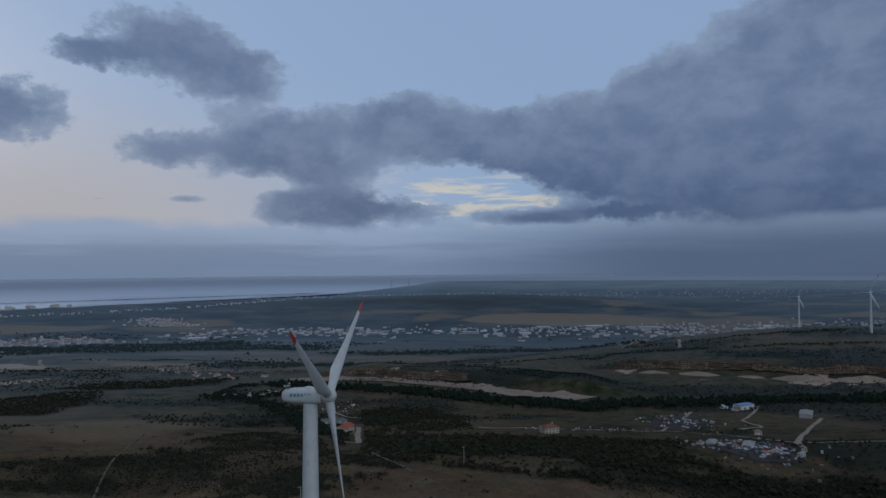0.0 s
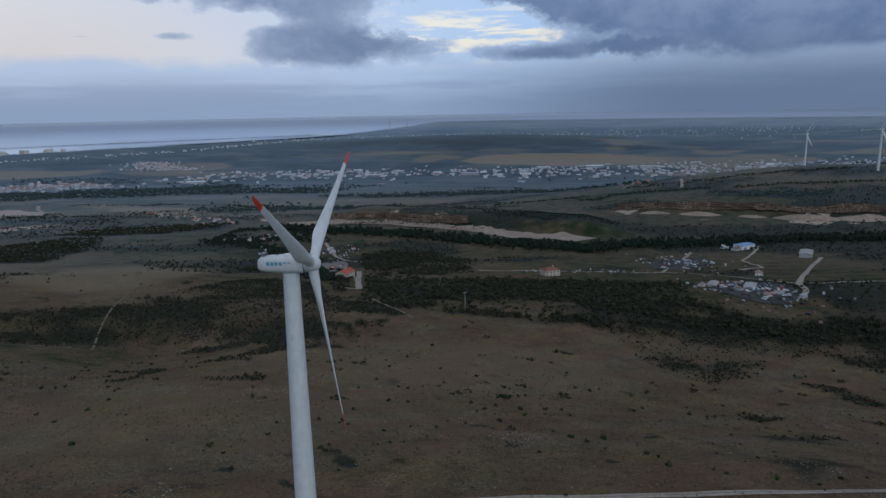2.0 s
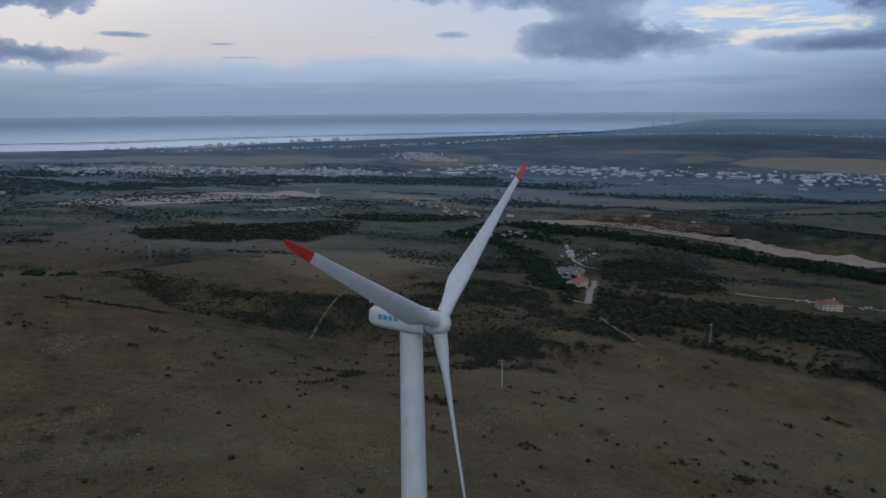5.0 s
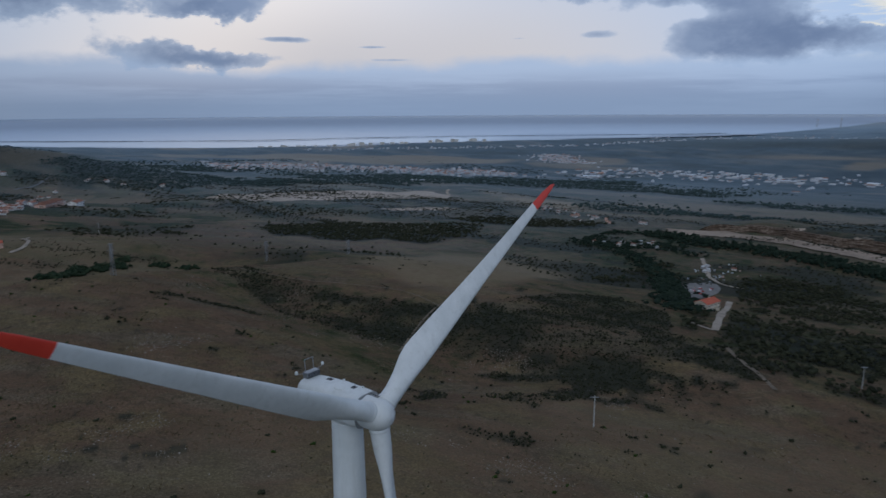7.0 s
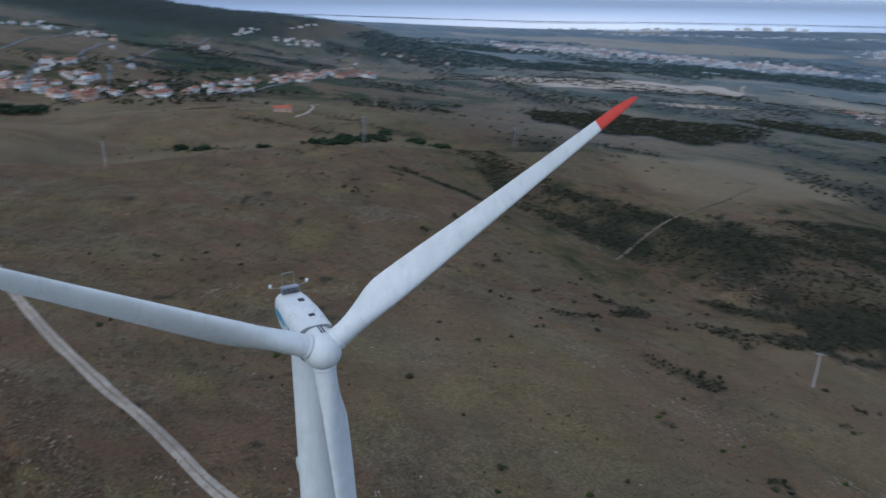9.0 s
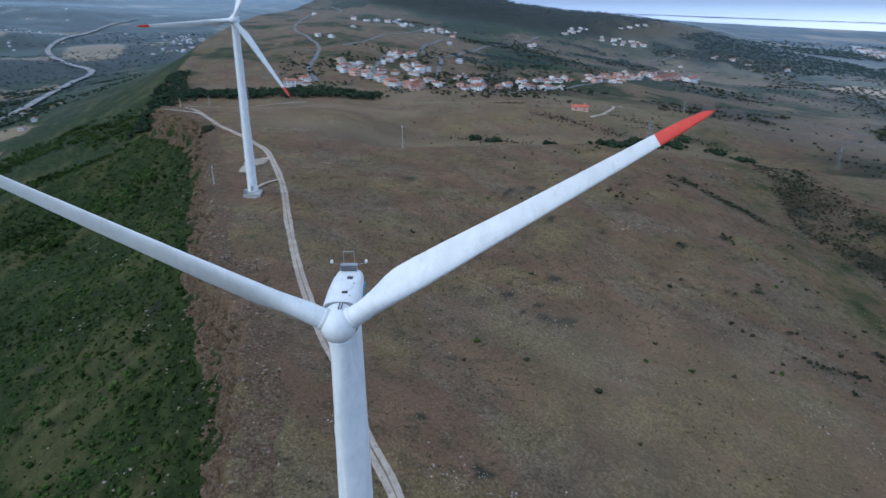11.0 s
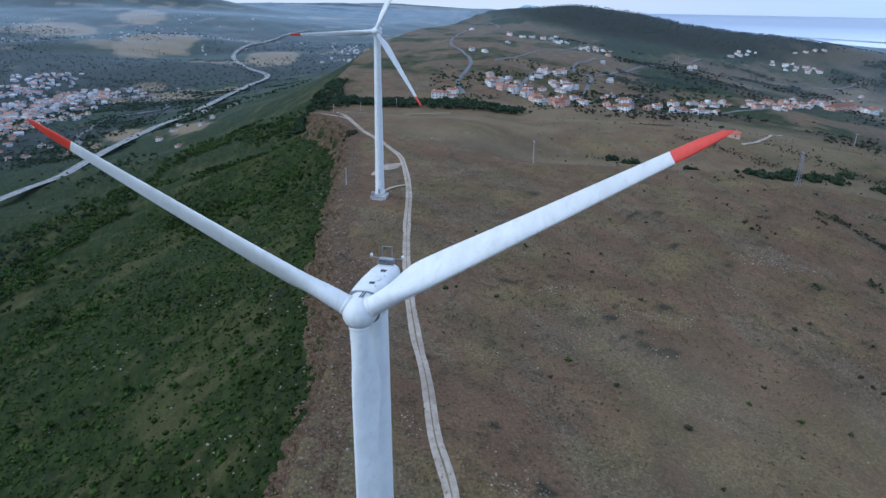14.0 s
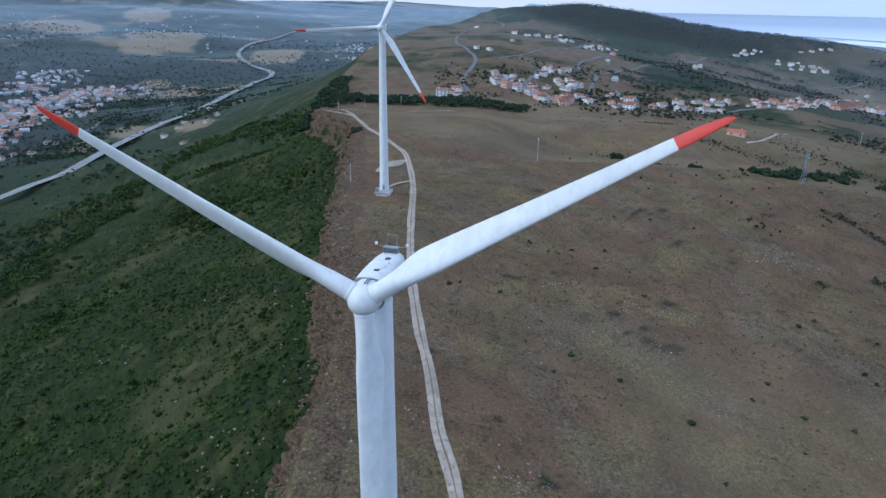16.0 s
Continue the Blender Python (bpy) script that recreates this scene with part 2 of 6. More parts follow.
def fbm(x, y, size, octaves=4, seed=0):
    """Fractal noise from -1 to 1; size in metres."""
    out, amp, total = 0.0, 1.0, 0.0
    for k in range(octaves):
        f = 2.0 ** k / size
        c, s = math.cos(0.6 * k + seed), math.sin(0.6 * k + seed)
        out = out + amp * (vnoise((c * x - s * y) * f + 17.3 * k + 31.7 * seed, (s * x + c * y) * f + 9.1 * k + 11.9 * seed) * 2 - 1)
        total += amp
        amp *= 0.52
    return out / total


def step(v, a, b):
    t = np.clip((v - a) / (b - a), 0, 1)
    return t * t * (3 - 2 * t)


def bell(x, y, cx, cy, sx, sy):
    return np.exp(-((x - cx) / sx) ** 2 - ((y - cy) / sy) ** 2)


NORTH_Y = (-400, -45, 0, 57, 140, 200, 260, 300, 400, 550, 700, 900, 1300, 1700, 2200, 2700, 3200, 4000, 9000)
NORTH_Z = (24, 23, 17, 9, -8, -17, -25, -25, -38, -60, -78, -88, -112, -140, -176, -205, -220, -230, -232)
_ys = np.arange(-800, 9400, 10.0)
_k = np.exp(-(np.arange(-6, 7) / 2.6) ** 2)
_zs = np.convolve(np.interp(_ys, NORTH_Y, NORTH_Z), _k / _k.sum(), "same")
EDGE_X = (-2600, -1940, -1500, -1000, -700, -600, -530, -486, -455, -427, -400, -318, -261, -223, -170, -140, -110, -82, -61, -32, 0, 300, 3000)
EDGE_Y = (-150, -120, -260, -250, -215, -178, -172, -164, -145, -126, -110, -88, -77, -69, -57, -46, -36, -30, -26, -21, -16, -2, 60)
SEA = -240.0


def edge_y(x):
    return np.interp(x, EDGE_X, EDGE_Y) + (3.4 * fbm(x, 0 * x, 26, 3, 5) + 2.4 * fbm(x, 0 * x + 40, 9, 3, 59)) * (x > -600)


def shore_x(y):
    return np.interp(y, (300, 3400, 4100, 5000, 5750, 6650, 7970, 10200, 13400, 30000), (-7500, -5200, -4600, -4230, -3800, -2900, -2050, -1280, -700, 800))


def upland(x, y):
    """The dip slope north of the scarp."""
    z = np.interp(y, _ys[6:-6], _zs[6:-6])
    z = z - 0.10 * np.clip(x, -80, 220) * step(y, 0, 140) * step(y, 420, 240)
    z = z + 6 * bell(x, y, -55, -25, 70, 60) + 5 * bell(x, y, -300, 140, 100, 80) + 16 * bell(x, y, -480, 195, 190, 125) - 9 * bell(x, y, -125, 190, 60, 55)
    z = z + 14 * bell(x, y, -250, 410, 180, 100)
    z = z - 17 * step(-x, 338, 384) * step(-x, 540, 430) * step(y, -30, 40) * step(y, 400, 280)
    z = z - 7 * np.exp(-((y - 245 - 0.1 * x) / 38) ** 2) * step(x, -330, -260) * step(x, 40, -40)
    # ridge running west to the village and the wooded hill
    zc = np.interp(x, (-3200, -2500, -1940, -1500, -1000, -700, -560, -480), (20, 40, 62, 46, 30, 10, 4, 8))
    yc = np.interp(x, (-1940, -1500, -500), (60, -150, -150))
    base = np.interp(yc, _ys[6:-6], _zs[6:-6])
    z = z + (zc - base) * np.exp(-(np.maximum(y - yc, 0) / 380) ** 2) * step(x, -430, -620)
    z = z + 62 * bell(x, y, -1880, 560, 330, 330) + 34 * bell(x, y, -1960, 190, 300, 210) + 36 * bell(x, y, -1800, 760, 300, 260) + 20 * bell(x, y, -1700, 990, 260, 200)
    # quarry benches
    k1 = y - np.interp(x, (-260, -110, 30, 142, 235, 300), (1062, 1086, 1016, 932, 864, 842))
    z = z + 17 * step(k1, 22, 60) * step(k1, 330, 120) * step(x, -230, -120) * step(x, 330, 250)
    k2 = y - np.interp(x, (300, 352, 439, 523, 654, 900), (1190, 1133, 1077, 1050, 1000, 960))
    z = z + 12 * step(k2, 22, 58) * step(k2, 260, 120) * step(x, 330, 400) * step(x, 1000, 900)
    # flat-topped hill across the valley, and high ground far off
    z = z + 96 * bell(x, y, 980, 1470, 620, 360) * step(x, -250, 420)
    z = z + 60 * bell(x, y, 4300, 9000, 3000, 3600) + 85 * bell(x, y, 300, 6000, 1900, 1200)
    return z


# rounded hills across the southern valley: centre, radius, height
HILLS = [(-3150, -1780, 380, 42), (-2500, -1900, 420, 48), (-2230, -1230, 230, 26), (-2720, -1060, 220, 22), (-5400, -3900, 700, 120), (-6300, -3300, 620, 120), (-4600, -2100, 700, 60)]


def ground_z(x, y):
    x, y = np.asarray(x, float), np.asarray(y, float)
    e = edge_y(x)
    d = e - y
    z = upland(x, np.maximum(y, e))
    cliff = 13 * step(x, -680, -560) + 0.0
    down = cliff * step(d, 0.5, 7) + (z - cliff + 128) * (1 - np.exp(-np.maximum(d, 0) / 240))
    z = z - down
    far = step(d, 950, 3300)
    z = z + far * (125 + 60 * fbm(x, y, 1800, 3, 2)) + 70 * step(d, 300, 900) * step(x, -2300, -5500)
    for hx, hy, hr, hh in HILLS:
        z = z + hh * bell(x, y, hx, hy, hr, hr)
    r = np.hypot(x, y)
    z = z + 0.7 * fbm(x * 0.45 - y * 0.5, y * 0.9 + x * 0.4, 16, 3, 51) * step(r, 500, 250) + fbm(x, y, 45, 4, 1) * (0.9 + 2.2 * step(r, 200, 900)) + fbm(x, y, 420, 4, 3) * 9 * step(r, 350, 1500) * step(r, 9000, 3000)
    z = z + step(d, 8, 60) * fbm(x, y, 90, 4, 4) * 5
    # country tilted to fit the camera's view: down to the east in the north, up to the north in the west
    west = step(np.arctan2(30 - x, np.maximum(y, -x * 0.2) + 80), 0.35, 1.05)
    lean = (1 - west) * -0.0115 * (x - 30) + west * (0.0135 * (y - 15) + 0.0030 * (62 - x))
    z = z + np.clip(lean, -45, 45) * step(r, 60, 300)
    z = np.maximum(z, SEA + 9 + 0.08 * z / 10)
    # sea and the long spit
    off = shore_x(y) - x
    z = SEA + 4 + (z - SEA - 4) * (1 - (1 - step(-off, 100, 1100)) * (y > 300))
    wet = step(off, -60, 160) * (y > 300)
    z = z * (1 - wet) + (SEA - 12) * wet
    return z


CENTRE = np.array([30.0, -30.0, 107.0])
NEAR_R, FAR_R = 3000.0, 4800.0


def squeeze(x, y, z):
    """Distance beyond three kilometres is drawn in, at the same bearing and height angle."""
    dx, dy, dz = x - CENTRE[0], y - CENTRE[1], z - CENTRE[2]
    r = np.maximum(np.hypot(dx, dy), 1e-6)
    span = FAR_R - NEAR_R
    r2 = np.where(r < NEAR_R, r, NEAR_R + span * (1 - np.exp(-(r - NEAR_R) / (2.2 * span))))
    k = r2 / r
    return CENTRE[0] + dx * k, CENTRE[1] + dy * k, CENTRE[2] + dz * k, k
# ---- end terrain ----


def mesh_from(name, verts, faces, mats, smooth=False, index=None):
    """A mesh from arrays of corners and triangles or quads."""
    me = bpy.data.meshes.new(name)
    verts, faces = np.asarray(verts, np.float32), np.asarray(faces, np.int32)
    n = faces.shape[1]
    me.vertices.add(len(verts))
    me.vertices.foreach_set("co", verts.ravel())
    me.loops.add(faces.size)
    me.loops.foreach_set("vertex_index", faces.ravel())
    me.polygons.add(len(faces))
    me.polygons.foreach_set("loop_start", np.arange(0, faces.size, n, dtype=np.int32))
    me.polygons.foreach_set("use_smooth", np.full(len(faces), smooth))
    if index is not None:
        me.polygons.foreach_set("material_index", np.asarray(index, np.int32))
    for m in mats if isinstance(mats, (list, tuple)) else [mats]:
        me.materials.append(m)
    me.update(calc_edges=True)
    return me


def ground_material():
    m, nt, b = material("dry_upland_ground", 0.95)
    pos = nt.nodes.new("ShaderNodeNewGeometry").outputs["Position"]
    att = nt.nodes.new("ShaderNodeAttribute")
    att.attribute_name = "cover"
    sep = nt.nodes.new("ShaderNodeSeparateColor")
    nt.links.new(att.outputs["Color"], sep.inputs[0])
    scrub, bare, field = sep.outputs
    n1 = noise_node(nt, pos, 1.3, 9, 0.75)
    n2 = noise_node(nt, pos, 0.055, 7, 0.62)
    n3 = noise_node(nt, pos, 0.012, 6, 0.55)
    n4 = noise_node(nt, pos, 0.22, 8, 0.72)
    off = nt.nodes.new("ShaderNodeVectorMath")
    off.operation = "ADD"
    off.inputs[1].default_value = (313.0, -171.0, 57.0)
    nt.links.new(pos, off.inputs[0])
    n5 = noise_node(nt, off.outputs[0], 0.028, 7, 0.6)
    att2 = nt.nodes.new("ShaderNodeAttribute")
    att2.attribute_name = "plants"
    sep2 = nt.nodes.new("ShaderNodeSeparateColor")
    nt.links.new(att2.outputs["Color"], sep2.inputs[0])
    maquis, grass, wooded = sep2.outputs
    turned = nt.nodes.new("ShaderNodeMapping")
    turned.vector_type = "TEXTURE"
    turned.inputs["Rotation"].default_value = (0, 0, radians(34))
    turned.inputs["Scale"].default_value = (3.6, 1.0, 1.0)
    nt.links.new(pos, turned.inputs[0])
    n6 = noise_node(nt, turned.outputs[0], 0.050, 7, 0.60)
    n7 = noise_node(nt, turned.outputs[0], 0.30, 8, 0.70)
    dry = ramp(nt, n1, [(0.32, (0.050, 0.037, 0.023)), (0.46, (0.118, 0.088, 0.055)), (0.58, (0.176, 0.135, 0.086)), (0.72, (0.32, 0.256, 0.172))])
    red = ramp(nt, n1, [(0.30, (0.072, 0.049, 0.031)), (0.52, (0.130, 0.087, 0.055)), (0.74, (0.200, 0.143, 0.094))])
    olive = ramp(nt, n1, [(0.32, (0.050, 0.042, 0.019)), (0.50, (0.132, 0.110, 0.052)), (0.72, (0.25, 0.208, 0.112))])
    dark = ramp(nt, n1, [(0.35, (0.036, 0.029, 0.018)), (0.7, (0.115, 0.090, 0.056))])
    col = mixed(nt, ramp(nt, n6, [(0.43, 0.0), (0.51, 1.0)]), dry, red)
    col = mixed(nt, ramp(nt, n5, [(0.48, 0.0), (0.58, 0.62)]), col, olive)
    col = mixed(nt, ramp(nt, n4, [(0.50, 0.0), (0.59, 0.75)]), col, dark)
    col = mixed(nt, 1.0, col, ramp(nt, n2, [(0.40, 0.86), (0.50, 1.0), (0.60, 1.14)]), "MULTIPLY")
    col = mixed(nt, 1.0, col, ramp(nt, n6, [(0.40, (0.95, 0.95, 0.96)), (0.60, (1.12, 1.06, 1.00))]), "MULTIPLY")
    pale = ramp(nt, n1, [(0.40, (0.13, 0.10, 0.065)), (0.62, (0.30, 0.25, 0.18))])
    col = mixed(nt, ramp(nt, n7, [(0.60, 0.0), (0.72, 0.6)]), col, pale)
    green = ramp(nt, n4, [(0.30, (0.008, 0.014, 0.005)), (0.46, (0.018, 0.028, 0.009)), (0.58, (0.034, 0.046, 0.016)), (0.72, (0.085, 0.082, 0.036))])
    add = nt.nodes.new("ShaderNodeMath")
    add.operation = "MULTIPLY_ADD"
    nt.links.new(n2, add.inputs[0])
    add.inputs[1].default_value = 0.7
    nt.links.new(scrub, add.inputs[2])
    col = mixed(nt, ramp(nt, add.outputs[0], [(0.70, 0.0), (0.90, 1.0)]), col, green)
    # steep slope under evergreen scrub, with grassy openings
    low = ramp(nt, n7, [(0.34, (0.008, 0.014, 0.004)), (0.48, (0.017, 0.027, 0.008)), (0.58, (0.030, 0.043, 0.012)), (0.72, (0.060, 0.066, 0.022))])
    low = mixed(nt, ramp(nt, n2, [(0.42, 0.0), (0.62, 0.6)]), low, ramp(nt, n1, [(0.35, (0.015, 0.025, 0.009)), (0.7, (0.036, 0.050, 0.017))]))
    open_grass = ramp(nt, n1, [(0.32, (0.034, 0.035, 0.013)), (0.52, (0.084, 0.078, 0.032)), (0.72, (0.170, 0.148, 0.076))])
    low = mixed(nt, ramp(nt, n1, [(0.55, 0.0), (0.66, 0.7)]), low, (0.052, 0.066, 0.024))
    low = mixed(nt, grass, low, open_grass)
    col = mixed(nt, maquis, col, low)
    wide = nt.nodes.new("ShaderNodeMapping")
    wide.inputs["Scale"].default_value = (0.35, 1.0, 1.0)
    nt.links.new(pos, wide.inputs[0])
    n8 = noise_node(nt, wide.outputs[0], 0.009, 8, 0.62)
    # far woods and fields, with distance haze painted in as blue-grey
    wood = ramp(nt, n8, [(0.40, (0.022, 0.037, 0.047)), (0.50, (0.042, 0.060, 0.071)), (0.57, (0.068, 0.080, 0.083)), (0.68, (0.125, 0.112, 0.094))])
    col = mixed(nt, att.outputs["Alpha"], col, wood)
    deep = ramp(nt, n4, [(0.35, (0.016, 0.020, 0.015)), (0.65, (0.036, 0.039, 0.027))])
    col = mixed(nt, wooded, col, deep)
    chalk = ramp(nt, n4, [(0.3, (0.26, 0.185, 0.125)), (0.5, (0.40, 0.31, 0.23)), (0.7, (0.52, 0.43, 0.34))])
    torn = nt.nodes.new("ShaderNodeMath")
    torn.operation = "MULTIPLY_ADD"
    nt.links.new(n2, torn.inputs[0])
    torn.inputs[1].default_value = 0.9
    nt.links.new(bare, torn.inputs[2])
    col = mixed(nt, ramp(nt, torn.outputs[0], [(0.86, 0.0), (1.0, 1.0)]), col, chalk)
    crop = ramp(nt, n4, [(0.35, (0.165, 0.124, 0.074)), (0.65, (0.245, 0.188, 0.114))])
    col = mixed(nt, field, col, crop)
    nt.links.new(col, b.inputs["Base Color"])
    # bluish sheen painted on as haze; its share rises with distance
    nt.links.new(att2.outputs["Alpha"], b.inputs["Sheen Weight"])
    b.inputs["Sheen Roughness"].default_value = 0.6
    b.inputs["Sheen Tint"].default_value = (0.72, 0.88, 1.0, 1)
    bump(nt, b, n1, 0.8, 0.5)
    return m


def leaf_shape(x, y, cx, cy, a, b, turn):
    """1 inside a long rounded patch, falling to 0 past its rim."""
    c, k = math.cos(radians(turn)), math.sin(radians(turn))
    u, v = (x - cx) * c + (y - cy) * k, (y - cy) * c - (x - cx) * k
    return np.exp(-((u / a) ** 2 + (v / b) ** 2))


# single dark thickets on the dip slope: centre, half length, half width, turn
THICKETS = [(-110, 165, 34, 5, 98), (-94, 236, 26, 5, 25), (-75, 212, 30, 12, 62), (-50, 258, 34, 16, 24), (-60, 141, 13, 7, 34), (-22, 312, 28, 19, -35),
            (161, 144, 16, 6, 10), (158, 109, 22, 7, 10), (234, 196, 24, 9, 95), (133, 58, 14, 6, 0), (130, 47, 16, 5, 60), (-275, 175, 40, 5, 30)]


# low bramble brakes on the far side of the crest
BRAKES = [(-488, 152, 22, 7, 60), (-462, 190, 20, 8, 60), (-498, 228, 26, 9, 60), (-433, 76, 18, 6, 60), (-422, 100, 12, 5, 60), (-540, 120, 16, 6, 60), (-470, 262, 26, 8, 60)]


# dark groves on the slope above the village
GROVES = [(-956, 153, 60, 22, 60), (-1030, 225, 70, 26, 60), (-1080, 325, 80, 26, 60), (-1335, 490, 110, 34, 60), (-1470, 740, 130, 46, 60), (-1362, 834, 90, 40, 60), (-1450, 474, 70, 24, 60), (-1240, 230, 60, 18, 60)]


def groves(x, y):
    w = sum(step(leaf_shape(x, y, *g) + 0.6 * fbm(x, y, 26, 4, 75), 0.35, 0.65) for g in GROVES)
    return np.clip(w, 0, 1)


# closed woods of the north country: centre, half length, half width, turn
WOODS = [(-1130, 1930, 640, 260, 57), (-640, 2150, 330, 170, 20), (-570, 720, 190, 105, 60), (-1450, 960, 290, 130, 45), (-2150, 1330, 520, 150, 42), (-1250, 1330, 230, 80, 50),
         (-330, 1380, 260, 70, 15), (60, 1900, 420, 110, 10), (-480, 1000, 130, 50, 30), (640, 1160, 130, 30, -15), (900, 1700, 500, 80, 0)]


def north_woods(x, y):
    w = 0.0 * x
    for cx, cy, a, b, turn in WOODS:
        w = np.maximum(w, step(leaf_shape(x, y, cx, cy, a, b, turn) + 0.38 * fbm(x, y, b * 0.55, 4, 37), 0.36, 0.48))
    return w


def band_w(x, y):
    """The dark heath band below the crest, and the thickets round it."""
    n = fbm(x, y, 46, 4, 22)
    lo = np.interp(x, (-380, -330, -243, -200, -170, -140, -110, -80, -60, -46, -36), (262, 236, 216, 222, 228, 238, 246, 236, 236, 262, 340)) + 9 * n
    hi = np.interp(x, (-380, -330, -243, -200, -172, -150, -122, -100, -78, -58), (272, 268, 274, 284, 302, 398, 436, 432, 415, 352)) + 12 * fbm(x, y, 30, 3, 3)
    w = step(y - lo, -3, 5) * step(hi - y, -3, 5) * step(x, -380, -350) * step(x, -36, -52) * (0.35 + 0.65 * step(n, -0.5, -0.15))
    w = w * (1 - 0.85 * leaf_shape(x, y, -150, 330, 34, 9, 20) - 0.7 * leaf_shape(x, y, -100, 300, 26, 6, 25))
    w = w * (0.45 + 0.55 * step(fbm(x * 0.7, y, 15, 4, 27), -0.35, 0.1))
    for cx, cy, a, b, turn in THICKETS:
        w = w + step(leaf_shape(x, y, cx, cy, a * 1.1, b * 1.2, turn) + 0.75 * fbm(x, y, 10, 4, 24), 0.36, 0.85)
    low = np.interp(x, (112, 131, 139, 155, 176, 202, 237, 259, 275, 330), (330, 284, 254, 216, 204, 243, 277, 274, 235, 215)) + 16 * fbm(x, y, 24, 4, 68)
    east = step(y - low, -6, 26) * step(y, 345, 320) * step(x, 108, 126) * step(x, 345, 320)
    east = east * (0.2 + 0.8 * step(fbm(x * 0.7, y, 26, 4, 69), -0.25, 0.2))
    return np.clip(w + 0.9 * east, 0, 1)


def farm_woods(x, y):
    """Dark scrub that closes round the farm and its lane."""
    n = fbm(x, y, 60, 4, 33)
    lo = np.interp(x, (-75, -41, -10, 32, 69, 106, 131, 160, 217, 260, 330), (430, 330, 322, 309, 313, 305, 298, 306, 304, 292, 268)) + 14 * n
    hi = np.interp(x, (-75, -30, 60, 187, 232, 330), (470, 520, 486, 470, 452, 440)) + 20 * fbm(x, y, 45, 3, 34)
    m = step(y - lo, -6, 8) * step(hi - y, -8, 10) * step(x, -80, -58) * step(x, 350, 320) * (0.35 + 0.65 * step(n, -0.5, -0.1))
    north = step(bell(x, y, -20, 640, 90, 130) + 0.35 * n, .38, .55) * (y > 480) + step(bell(x, y, -190, 690, 45, 120) + 0.3 * n, .4, .55)
    m = np.maximum(m, north * 0.9)
    m = m * step(np.hypot((x + 105) / 34, (y - 610) / 95), .9, 1.15) * step(np.hypot(x - 275, (y - 395) * 0.7), 42, 60)
    lane = np.interp(y, (380, 474, 568, 690), (-44, -55, -67, -90))
    m = m * (0.12 + 0.88 * step(fbm(x * 0.6, y, 34, 4, 64) + 0.5 * fbm(x, y, 9, 3, 65), -0.22, 0.16))
    return m * step(np.abs(x - lane), 5, 10)


def copses(x, y):
    """Scrub and woods of the northern valley, drawn out along the contours."""
    m = step(fbm(x * 0.42, y, 95, 4, 18), 0.06, 0.16) * step(y, 290, 380)
    m = m * (1 - 0.75 * step(-x, 380, 480) * step(y, 800, 600))
    return m * (1 - step(bell(x, y, -255, 405, 150, 75), .35, .6)) * (1 - step(bell(x, y, 400, 640, 170, 130), .45, .7))


